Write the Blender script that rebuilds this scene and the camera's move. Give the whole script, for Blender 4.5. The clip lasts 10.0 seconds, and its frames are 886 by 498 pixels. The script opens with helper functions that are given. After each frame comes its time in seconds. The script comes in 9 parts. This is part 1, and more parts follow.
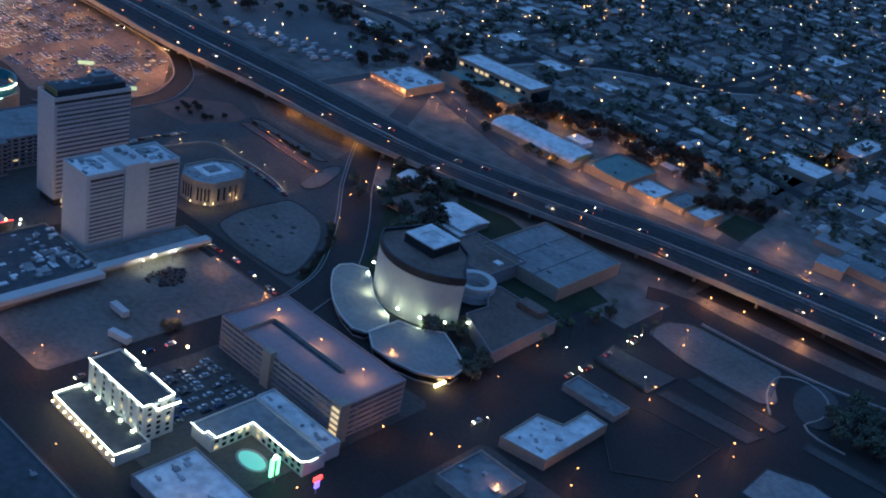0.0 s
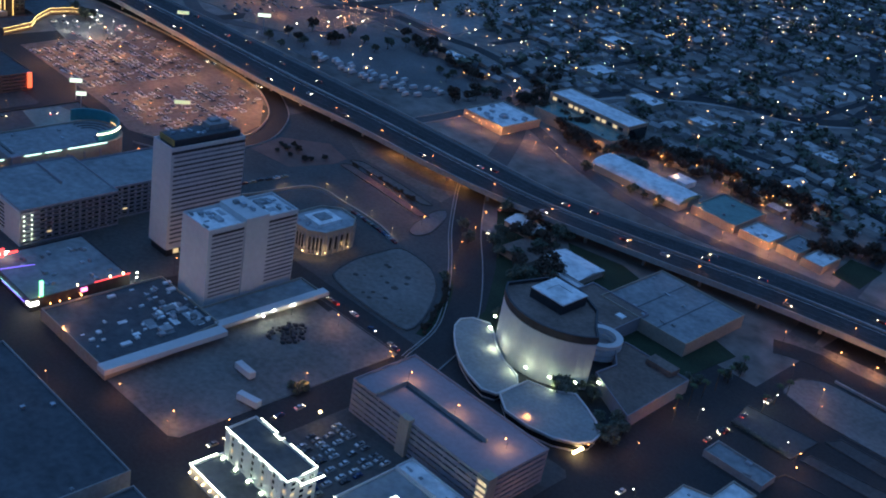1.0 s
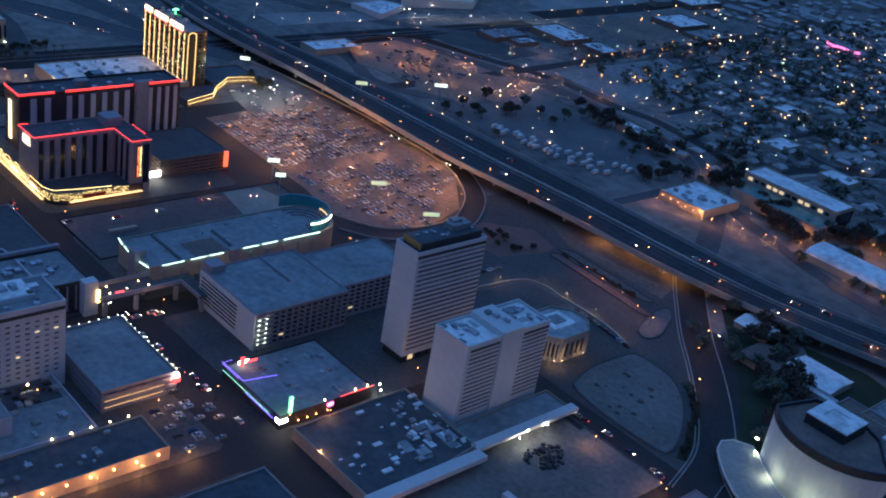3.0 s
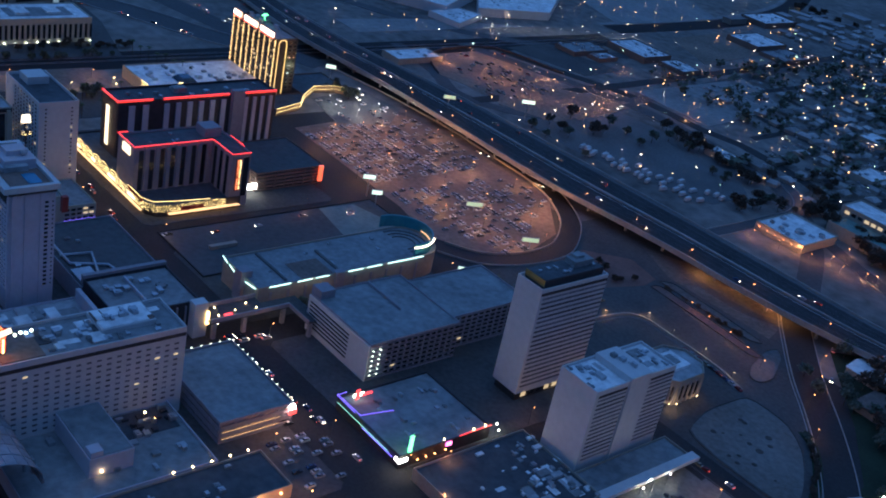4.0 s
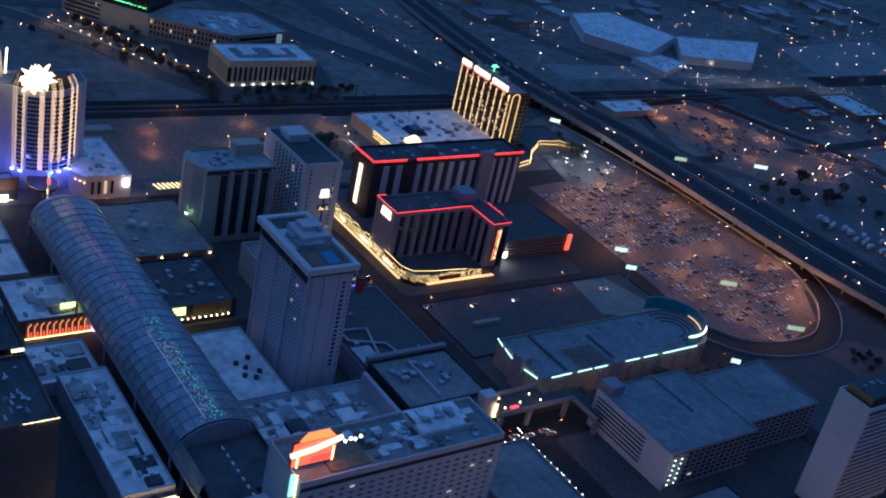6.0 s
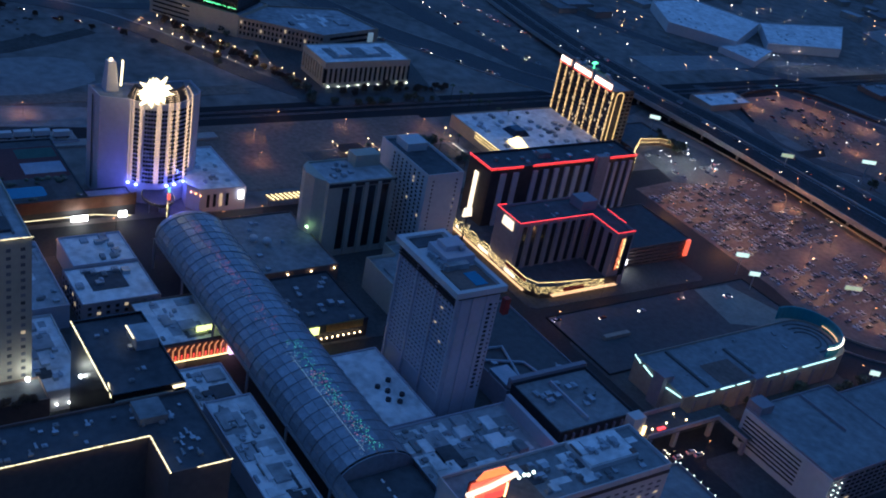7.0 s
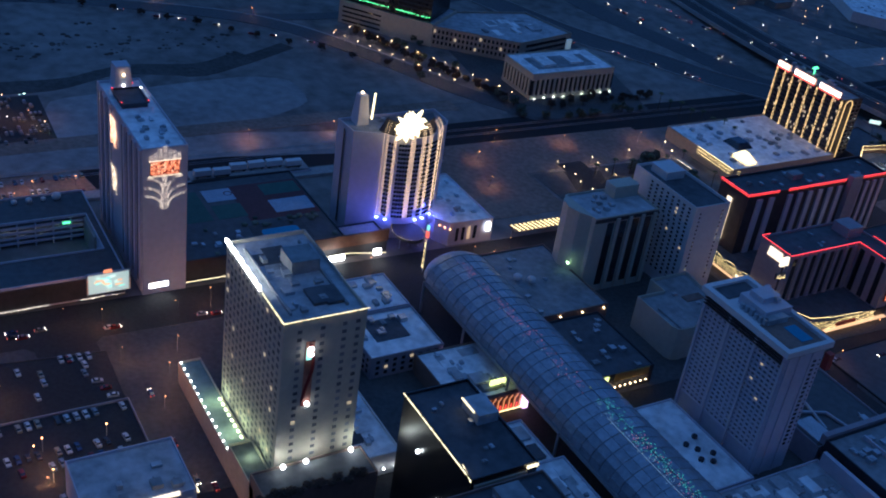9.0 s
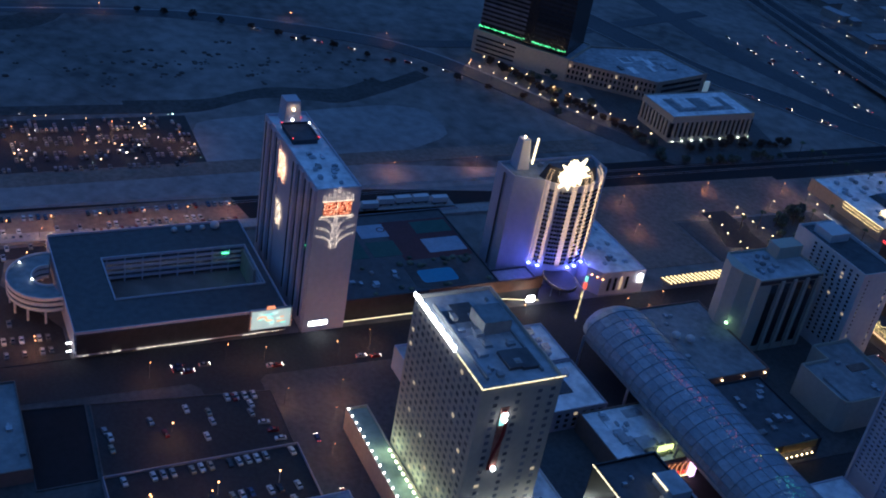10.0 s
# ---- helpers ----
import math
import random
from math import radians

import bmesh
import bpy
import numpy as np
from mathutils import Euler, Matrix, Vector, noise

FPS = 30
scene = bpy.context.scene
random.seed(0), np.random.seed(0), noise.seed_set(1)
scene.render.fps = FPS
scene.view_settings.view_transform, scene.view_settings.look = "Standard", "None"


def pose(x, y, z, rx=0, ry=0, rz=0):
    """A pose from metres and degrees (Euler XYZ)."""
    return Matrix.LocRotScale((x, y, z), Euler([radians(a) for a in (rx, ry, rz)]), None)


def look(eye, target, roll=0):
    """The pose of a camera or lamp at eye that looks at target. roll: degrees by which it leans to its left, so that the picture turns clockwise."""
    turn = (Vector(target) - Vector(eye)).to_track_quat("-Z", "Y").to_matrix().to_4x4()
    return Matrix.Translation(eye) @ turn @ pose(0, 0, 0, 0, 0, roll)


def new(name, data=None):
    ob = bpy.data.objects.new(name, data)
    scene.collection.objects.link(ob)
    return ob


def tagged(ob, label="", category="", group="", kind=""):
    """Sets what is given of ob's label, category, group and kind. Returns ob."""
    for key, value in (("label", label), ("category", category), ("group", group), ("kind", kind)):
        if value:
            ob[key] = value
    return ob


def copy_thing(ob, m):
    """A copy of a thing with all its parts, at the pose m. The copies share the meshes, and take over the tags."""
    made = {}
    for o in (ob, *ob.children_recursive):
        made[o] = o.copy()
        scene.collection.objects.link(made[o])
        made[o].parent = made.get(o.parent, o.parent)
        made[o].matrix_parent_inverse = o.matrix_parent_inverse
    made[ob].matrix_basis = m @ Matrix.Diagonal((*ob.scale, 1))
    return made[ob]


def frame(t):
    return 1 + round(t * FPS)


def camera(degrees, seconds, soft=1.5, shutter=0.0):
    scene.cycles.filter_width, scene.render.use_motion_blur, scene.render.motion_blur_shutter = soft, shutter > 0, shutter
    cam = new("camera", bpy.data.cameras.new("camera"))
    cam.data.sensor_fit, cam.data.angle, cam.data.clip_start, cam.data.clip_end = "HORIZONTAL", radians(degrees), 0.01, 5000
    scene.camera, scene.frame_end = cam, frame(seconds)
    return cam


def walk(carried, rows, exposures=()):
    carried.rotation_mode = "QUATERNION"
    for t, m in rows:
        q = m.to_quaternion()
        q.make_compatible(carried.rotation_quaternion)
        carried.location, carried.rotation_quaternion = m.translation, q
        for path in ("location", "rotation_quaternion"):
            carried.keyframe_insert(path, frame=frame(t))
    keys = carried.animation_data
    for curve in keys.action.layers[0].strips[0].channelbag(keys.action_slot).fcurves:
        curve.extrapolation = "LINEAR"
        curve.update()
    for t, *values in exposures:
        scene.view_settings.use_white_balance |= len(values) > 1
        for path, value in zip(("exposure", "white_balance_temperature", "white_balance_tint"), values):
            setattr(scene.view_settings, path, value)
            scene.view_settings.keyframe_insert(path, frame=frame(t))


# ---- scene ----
cam = camera(43.51, 10.0, soft=1.9)
PATH = [
    (0, (22.10, 2.08, 208.56), (-143.26, 211.85, 71.97), 11.43),
    (0.5, (3.31, -2.47, 209.20), (-159.92, 206.77, 69.28), 11.22),
    (1, (-15.29, -7.53, 209.85), (-188.81, 196.50, 74.70), 10.63),
    (1.5, (-33.72, -13.09, 210.45), (-218.77, 185.21, 82.27), 8.51),
    (2, (-51.97, -19.17, 210.94), (-243.71, 174.08, 84.89), 7.84),
    (3.5, (-105.64, -40.50, 211.62), (-293.90, 152.28, 79.72), 11.06),
    (4, (-123.12, -48.60, 211.61), (-315.05, 140.33, 79.45), 12.09),
    (4.5, (-140.36, -57.19, 211.51), (-336.22, 126.80, 78.13), 14.07),
    (5, (-157.34, -66.25, 211.36), (-359.01, 111.27, 77.88), 12.37),
    (5.5, (-174.03, -75.77, 211.22), (-380.77, 97.36, 79.75), 12.92),
    (7, (-222.20, -107.05, 211.33), (-432.46, 53.88, 70.28), 11.46),
    (7.5, (-237.57, -118.37, 211.72), (-449.60, 38.17, 68.40), 10.81),
    (8, (-252.59, -130.15, 212.38), (-466.13, 20.05, 64.60), 8.54),
    (8.5, (-267.27, -142.41, 213.36), (-479.99, 4.31, 60.98), 8.02),
    (9, (-281.62, -155.18, 214.69), (-497.26, -12.06, 62.98), 8.83),
    (9.5, (-295.67, -168.49, 216.40), (-515.11, -28.79, 66.97), 10.68),
    (10, (-309.46, -182.38, 218.51), (-532.94, -52.44, 66.29), 10.47),
]
EXPOSURES = [(0.0, 3.5, 7450, 3), (2.0, 3.5, 7200, 7), (5.0, 3.05, 6450, 10), (10.0, 2.7, 5950, 13)]
walk(cam, [(t, look(eye, target, roll)) for t, eye, target, roll in PATH], EXPOSURES)

# world: blue hour after sunset; the broad soft sun stands for the bright sky overhead
world = bpy.data.worlds.new("dusk_sky")
scene.world = world
world.use_nodes = True
wn = world.node_tree.nodes
sky = wn.new("ShaderNodeTexSky")
sky.sky_type = 'NISHITA'
sky.sun_disc = False
sky.sun_elevation = radians(-3.0)
sky.sun_rotation = radians(280)
sky.altitude = 600
wn["Background"].inputs["Strength"].default_value = 0.15
tint = wn.new("ShaderNodeVectorMath")
tint.operation = 'MULTIPLY'
tint.inputs[1].default_value = (0.36, 1.12, 2.9)
world.node_tree.links.new(sky.outputs["Color"], tint.inputs[0])
world.node_tree.links.new(tint.outputs[0], wn["Background"].inputs["Color"])
sun_data = bpy.data.lights.new("sun", 'SUN')
sun_data.energy, sun_data.angle, sun_data.color = 0.072, radians(100), (0.17, 0.46, 1.0)
sun = new("sun", sun_data)
sun.matrix_world = look((-400, 100, 300), (-385, 97, 200))

# ---- materials ----


def mat(name, col, rough=0.75, var=0.25, fine=2.0, broad=0.08, metal=0.0, bump=0.15, spec=0.4, island=0.0):
    m = bpy.data.materials.new(name)
    m.use_nodes = True
    nt = m.node_tree
    n, l = nt.nodes, nt.links
    b = n["Principled BSDF"]
    geo = n.new("ShaderNodeNewGeometry")
    n1, n2 = n.new("ShaderNodeTexNoise"), n.new("ShaderNodeTexNoise")
    n1.inputs["Scale"].default_value, n2.inputs["Scale"].default_value = fine, broad
    n1.inputs["Detail"].default_value, n2.inputs["Detail"].default_value = 4, 5
    mixn = n.new("ShaderNodeMath")
    mixn.operation = 'ADD'
    l.new(geo.outputs["Position"], n1.inputs["Vector"])
    l.new(geo.outputs["Position"], n2.inputs["Vector"])
    l.new(n1.outputs["Fac"], mixn.inputs[0])
    l.new(n2.outputs["Fac"], mixn.inputs[1])
    ramp = n.new("ShaderNodeMapRange")
    ramp.inputs["From Min"].default_value, ramp.inputs["From Max"].default_value = 0.7, 1.3
    ramp.inputs["To Min"].default_value, ramp.inputs["To Max"].default_value = 1 - var, 1 + var
    l.new(mixn.outputs[0], ramp.inputs["Value"])
    scale = n.new("ShaderNodeVectorMath")
    scale.operation = 'SCALE'
    scale.inputs[0].default_value = col
    l.new(ramp.outputs[0], scale.inputs["Scale"])
    out = scale.outputs[0]
    if island:
        info = n.new("ShaderNodeObjectInfo")
        r2 = n.new("ShaderNodeMapRange")
        r2.inputs["To Min"].default_value, r2.inputs["To Max"].default_value = 1 - island, 1 + island
        add = n.new("ShaderNodeMath")
        add.operation = 'ADD'
        l.new(info.outputs["Random"], add.inputs[0])
        l.new(geo.outputs["Random Per Island"], add.inputs[1])
        fr = n.new("ShaderNodeMath")
        fr.operation = 'FRACT'
        l.new(add.outputs[0], fr.inputs[0])
        l.new(fr.outputs[0], r2.inputs["Value"])
        s2 = n.new("ShaderNodeVectorMath")
        s2.operation = 'SCALE'
        l.new(out, s2.inputs[0])
        l.new(r2.outputs[0], s2.inputs["Scale"])
        out = s2.outputs[0]
    l.new(out, b.inputs["Base Color"])
    b.inputs["Roughness"].default_value, b.inputs["Metallic"].default_value = rough, metal
    b.inputs["Specular IOR Level"].default_value = spec
    if bump:
        bp = n.new("ShaderNodeBump")
        bp.inputs["Strength"].default_value, bp.inputs["Distance"].default_value = bump, 0.1
        l.new(n1.outputs["Fac"], bp.inputs["Height"])
        l.new(bp.outputs[0], b.inputs["Normal"])
    return m


LAMP_LEVEL = 0.055


def glow(name, col, strength):
    """A lamp, tube, lit sign, or lit surface made to emit: it gives off light."""
    m = bpy.data.materials.new(name)
    m.use_nodes = True
    b = m.node_tree.nodes["Principled BSDF"]
    b.inputs["Base Color"].default_value = (*[0.3 + 0.5 * c for c in col], 1)
    b.inputs["Emission Color"].default_value = (*col, 1)
    b.inputs["Emission Strength"].default_value = strength * LAMP_LEVEL
    b.inputs["Roughness"].default_value = 0.4
    return m


M = dict(
    ground=mat("desert_ground", (0.2, 0.178, 0.165), 0.95, 0.5, 0.12, 0.014),
    asphalt=mat("asphalt", (0.035, 0.035, 0.037), 0.85, 0.3, 0.8, 0.04),
    sand=mat("bare_sand", (0.19, 0.18, 0.17), 0.95, 0.3, 0.5, 0.05),
    lot=mat("dirt_parking", (0.23, 0.175, 0.145), 0.95, 0.35, 0.4, 0.03),
    paving=mat("paving", (0.09, 0.088, 0.088), 0.9, 0.3, 0.6, 0.05),
    concrete=mat("concrete", (0.36, 0.34, 0.33), 0.85, 0.2, 0.7, 0.06),
    deck=mat("deck_asphalt", (0.105, 0.107, 0.112), 0.85, 0.25, 0.4, 0.02),
    whitewall=mat("white_painted_wall", (0.67, 0.655, 0.66), 0.7, 0.08, 0.5, 0.05),
    paleroof=mat("white_roof_membrane", (0.82, 0.83, 0.84), 0.6, 0.32, 0.35, 0.12),
    greyroof=mat("grey_roof_felt", (0.27, 0.28, 0.29), 0.8, 0.3, 0.4, 0.09),
    darkroof=mat("dark_roof_felt", (0.085, 0.09, 0.10), 0.75, 0.35, 0.4, 0.09),
    brownroof=mat("brown_gravel_roof", (0.21, 0.15, 0.13), 0.9, 0.3, 0.6, 0.1),
    greenroof=mat("green_metal_roof", (0.14, 0.26, 0.24), 0.5, 0.2, 0.4, 0.1),
    beige=mat("beige_stucco", (0.42, 0.35, 0.29), 0.85, 0.15, 0.7, 0.06),
    brown=mat("brown_panel", (0.17, 0.075, 0.045), 0.6, 0.25, 0.5, 0.06),
    dark=mat("dark_cladding", (0.045, 0.043, 0.05), 0.5, 0.3, 0.5, 0.08),
    glass=mat("dark_window_glass", (0.02, 0.023, 0.03), 0.12, 0.3, 0.3, 0.1, spec=0.8, bump=0.0, island=0.5),
    metal=mat("galvanised_metal", (0.45, 0.47, 0.5), 0.4, 0.2, 1.5, 0.2, metal=0.6),
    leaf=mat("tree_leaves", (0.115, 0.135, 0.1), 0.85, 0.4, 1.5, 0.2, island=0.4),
    bark=mat("bark", (0.09, 0.065, 0.05), 0.95, 0.3, 6, 1),
    palm=mat("palm_fronds", (0.06, 0.09, 0.035), 0.7, 0.3, 2, 0.3),
    teal=mat("teal_panel", (0.03, 0.30, 0.34), 0.5, 0.15, 0.5, 0.1),
    paint=mat("white_road_paint", (0.7, 0.7, 0.68), 0.7, 0.3, 2, 0.3),
    red=mat("red_panel", (0.30, 0.03, 0.03), 0.5, 0.2, 0.8, 0.1),
    water=mat("pool_water", (0.02, 0.25, 0.42), 0.08, 0.1, 0.8, 0.2, spec=0.6),
    pink=mat("pink_grey_plaster", (0.33, 0.30, 0.33), 0.8, 0.12, 0.6, 0.05),
)
G = dict(
    gold=glow("gold_neon", (1.0, 0.62, 0.22), 14),
    warm=glow("warm_bulb", (1.0, 0.72, 0.36), 30),
    sodium=glow("sodium_bulb", (1.0, 0.36, 0.12), 24),
    white=glow("white_light", (0.95, 1.0, 0.95), 30),
    mint=glow("mint_light", (0.75, 1.0, 0.85), 12),
    teal=glow("teal_neon", (0.35, 1.0, 0.95), 10),
    red=glow("red_neon", (1.0, 0.04, 0.035), 7),
    blue=glow("blue_flood", (0.25, 0.3, 1.0), 16),
    violet=glow("violet_neon", (0.16, 0.10, 1.0), 5),
    green=glow("green_neon", (0.12, 1.0, 0.35), 8),
    orange=glow("orange_sign", (1.0, 0.22, 0.04), 4.5),
    pinkneon=glow("pink_neon", (1.0, 0.15, 0.55), 10),
    dim=glow("dim_warm_window", (1.0, 0.75, 0.42), 1.2),
)

# ---- mesh helpers ----


class Mesh:
    """Collects faces for one mesh."""

    def __init__(self):
        self.v, self.f = [], []

    def box(self, x0, x1, y0, y1, z0, z1):
        return self.prism([(x0, y0), (x1, y0), (x1, y1), (x0, y1)], z0, z1)

    def prism(self, poly, z0, z1, taper=1.0):
        n, k = len(poly), len(self.v)
        cx, cy = sum(p[0] for p in poly) / n, sum(p[1] for p in poly) / n
        self.v += [(x, y, z0) for x, y in poly] + [(cx + (x - cx) * taper, cy + (y - cy) * taper, z1) for x, y in poly]
        self.f += [tuple(range(k + n, k + 2 * n)), tuple(range(k + n - 1, k - 1, -1))]
        self.f += [(k + i, k + (i + 1) % n, k + n + (i + 1) % n, k + n + i) for i in range(n)]
        return self

    def ring(self, outer, inner, z0, z1):
        """A wall between two outlines with as many corners."""
        n, k = len(outer), len(self.v)
        self.v += [(x, y, z) for z in (z0, z1) for p in (outer, inner) for x, y in p]
        for i in range(n):
            j = (i + 1) % n
            a, b, c, d = k + i, k + j, k + n + i, k + n + j
            e, g, p, q = (s + 2 * n for s in (a, b, c, d))
            self.f += [(a, b, g, e), (d, c, p, q), (e, g, q, p), (b, a, c, d)]
        return self

    def tube(self, pts, r, n=6):
        """A round bar along points."""
        pts = [Vector(p) for p in pts]
        k = len(self.v)
        for i, p in enumerate(pts):
            d = (pts[min(i + 1, len(pts) - 1)] - pts[max(i - 1, 0)]).normalized()
            u = d.cross(Vector((0, 0, 1)) if abs(d.z) < 0.9 else Vector((1, 0, 0))).normalized()
            w = d.cross(u)
            self.v += [tuple(p + r * (math.cos(2 * math.pi * s / n) * u + math.sin(2 * math.pi * s / n) * w)) for s in range(n)]
        for i in range(len(pts) - 1):
            for s in range(n):
                a, b = k + i * n + s, k + i * n + (s + 1) % n
                self.f.append((a, b, b + n, a + n))
        self.f += [tuple(range(k + n - 1, k - 1, -1)), tuple(range(len(self.v) - n, len(self.v)))]
        return self

    def ball(self, x, y, z, r, squash=1.0, n=6, m=4):
        k = len(self.v)
        self.v += [(x + r * math.sin(math.pi * j / m) * math.cos(2 * math.pi * i / n), y + r * math.sin(math.pi * j / m) * math.sin(2 * math.pi * i / n),
                    z + squash * r * math.cos(math.pi * j / m)) for j in range(1, m) for i in range(n)]
        self.v += [(x, y, z + squash * r), (x, y, z - squash * r)]
        t, b = len(self.v) - 2, len(self.v) - 1
        for j in range(m - 2):
            for i in range(n):
                a, c = k + j * n + i, k + j * n + (i + 1) % n
                self.f.append((a, a + n, c + n, c))
        for i in range(n):
            self.f.append((k + i, k + (i + 1) % n, t))
            self.f.append((k + (m - 2) * n + (i + 1) % n, k + (m - 2) * n + i, b))
        return self

    def quad(self, a, b, c, d):
        k = len(self.v)
        self.v += [a, b, c, d]
        self.f.append((k, k + 1, k + 2, k + 3))
        return self

    def done(self, name, material):
        me = bpy.data.meshes.new(name)
        me.from_pydata(self.v, [], self.f)
        bm = bmesh.new()
        bm.from_mesh(me)
        bmesh.ops.recalc_face_normals(bm, faces=bm.faces)
        bm.to_mesh(me)
        bm.free()
        me.materials.append(material)
        return me


def thing(name, label, category, group="", kind="", at=(0, 0, 0)):
    ob = new(name)
    ob.location = at
    ob.empty_display_size = 0.5
    return tagged(ob, label, category, group, kind)


def placed(ob):
    """Where an object stands in the world, parents included."""
    return (placed(ob.parent) @ ob.matrix_parent_inverse if ob.parent else Matrix.Identity(4)) @ ob.matrix_basis


def own(ob, parent):
    """Makes ob a part of parent, both given in world coordinates."""
    ob.parent = parent
    ob.matrix_parent_inverse = placed(parent).inverted()
    return ob


def part(name, mesh, material, parent, label=""):
    ob = new(name, mesh.done(name, material) if isinstance(mesh, Mesh) else mesh)
    own(ob, parent)
    if label:
        ob["label"] = label
    return ob


def solid(name, mesh, material, label, category, group="", kind=""):
    return tagged(new(name, mesh.done(name, material)), label, category, group, kind)


def shrink(poly, d):
    """An outline moved inwards by d (corners in counter-clockwise order)."""
    out, n = [], len(poly)
    for i in range(n):
        a, b, c = (Vector(poly[(i + k) % n]) for k in (-1, 0, 1))
        u, w = (b - a).normalized(), (c - b).normalized()
        nu, nw = Vector((-u.y, u.x)), Vector((-w.y, w.x))
        bis = nu + nw
        if bis.length < 1e-6:
            bis = nu
        bis = bis / max(bis.dot(nu), 0.3)
        out.append(tuple(b + d * bis))
    return out


def rect(x0, x1, y0, y1):
    return [(x0, y0), (x1, y0), (x1, y1), (x0, y1)]


def shell(b, poly, z0, z1, wall, roof, lip=0.7, thick=0.35):
    """Walls with a parapet and a roof set down inside them."""
    inner = shrink(poly, thick)
    part("wall", Mesh().prism(poly, z0, z1 - lip - 0.3).ring(poly, inner, z1 - lip - 0.3, z1), M[wall] if isinstance(wall, str) else wall, b)
    part("roof", Mesh().prism(shrink(poly, thick + 0.01), z1 - lip - 0.296, z1 - lip), M[roof], b)


def roof_patches(b, x0, x1, y0, y1, z, n, seed, big=6.0, tones=("dullroof", "greyroof", "paleroof", "dullroof", "paleroof", "darkroof")):
    """Re-felted stretches, low curbs and walkways on a roof."""
    rnd = random.Random(seed)
    for i in range(n):
        w, d = rnd.uniform(0.25, 1) * big, rnd.uniform(0.2, 0.8) * big
        w, d = min(w, 0.5 * (x1 - x0)), min(d, 0.5 * (y1 - y0))
        x, y = rnd.uniform(x0 + 0.5, x1 - w - 0.5), rnd.uniform(y0 + 0.5, y1 - d - 0.5)
        h = rnd.choice((0.05, 0.08, 0.12, 0.9)) + 0.011 * i
        part("roof_patch", Mesh().box(x, x + w, y, y + d, z, z + h), M[rnd.choice(tones)], b)


def roof_units(b, x0, x1, y0, y1, z, n, seed, big=2.0):
    """Air conditioners, ducts and hatches on a roof."""
    rnd = random.Random(seed)
    for i in range(n):
        w, d, h = rnd.uniform(0.5, 1) * big, rnd.uniform(0.4, 1) * big, rnd.uniform(0.35, 0.8) * big * 0.7
        x, y = rnd.uniform(x0 + w, x1 - w), rnd.uniform(y0 + d, y1 - d)
        m = Mesh().box(x - w / 2, x + w / 2, y - d / 2, y + d / 2, z, z + h)
        kind = rnd.random()
        if kind < 0.45:
            m.prism([(x + 0.3 * w * math.cos(a * math.pi / 4), y + 0.3 * d * math.sin(a * math.pi / 4)) for a in range(8)], z + h, z + h + 0.25)
        elif kind < 0.7:
            m.box(x - w / 2 - 1.4, x - w / 2, y - 0.25, y + 0.25, z + 0.1, z + 0.5)
        part("roof_unit", m, M["metal"] if rnd.random() < 0.7 else M["greyroof"], b)

M["yard"] = mat("suburban_yard", (0.225, 0.22, 0.205), 0.95, 0.3, 0.6, 0.1, island=0.6)
M["shedroof"] = mat("shed_roofing", (0.3, 0.3, 0.31), 0.85, 0.2, 0.4, 0.1, island=0.5)
G["lampwhite"] = glow("far_white_lamp", (1.0, 0.88, 0.72), 26)
G["lampgreen"] = glow("far_greenish_lamp", (0.6, 1.0, 0.8), 20)
M["fwydeck"] = mat("freeway_asphalt", (0.058, 0.058, 0.062), 0.95, 0.35, 0.5, 0.03, spec=0.2)
M["farcar"] = mat("distant_car_paint", (0.17, 0.17, 0.18), 0.4, 0.1, 1, 0.3, island=0.85)
M["shoulder"] = mat("pale_worn_shoulder", (0.15, 0.148, 0.15), 0.9, 0.25, 0.6, 0.05)
M["dullroof"] = mat("dull_pale_roof", (0.42, 0.43, 0.45), 0.75, 0.35, 0.35, 0.12)
# dust colour that also paints ground under orange lamps
M["dustlit"] = mat("dust_lamp_brown", (0.15, 0.135, 0.125), 0.95, 0.35, 0.5, 0.06)
M["goldpanel"] = mat("dull_gold_panel", (0.42, 0.28, 0.10), 0.4, 0.2, 1, 0.2, metal=0.5)
G["mintline"] = glow("white_neon", (0.82, 1.0, 0.92), 14)
G["floodw"] = glow("floodlight", (0.75, 1.0, 0.75), 45)
# the water itself emits, in place of lamps below the surface
G["poolglow"] = glow("lit_pool_water", (0.06, 0.75, 0.62), 0.7)
G["tealline"] = glow("teal_white_neon", (0.5, 1.0, 1.0), 7)
G["warmline"] = glow("warm_white_neon", (1.0, 0.9, 0.7), 8)
G["dimline"] = glow("dim_orange_light", (1.0, 0.55, 0.25), 3)
M["canopy"] = mat("canopy_panel", (0.32, 0.355, 0.405), 0.4, 0.2, 0.6, 0.15, metal=0.3, island=0.12)
M["steel"] = mat("painted_steel", (0.30, 0.31, 0.33), 0.5, 0.15, 1.0, 0.2, metal=0.3)
M["lilac"] = mat("lilac_grey_wall", (0.58, 0.55, 0.61), 0.8, 0.08, 0.6, 0.06)
M["cream"] = mat("cream_wall", (0.50, 0.46, 0.38), 0.8, 0.1, 0.6, 0.06)
M["brownwall"] = mat("brown_wall", (0.20, 0.14, 0.12), 0.8, 0.15, 0.6, 0.06)
G["ledpink"] = glow("pink_dot", (1.0, 0.25, 0.35), 0.9)
G["ledteal"] = glow("teal_dot", (0.1, 0.8, 0.6), 1.2)
G["ledwhite"] = glow("pale_strip", (0.6, 0.9, 1.0), 0.45)
G["redsign"] = glow("red_sign", (1.0, 0.12, 0.045), 3.4)
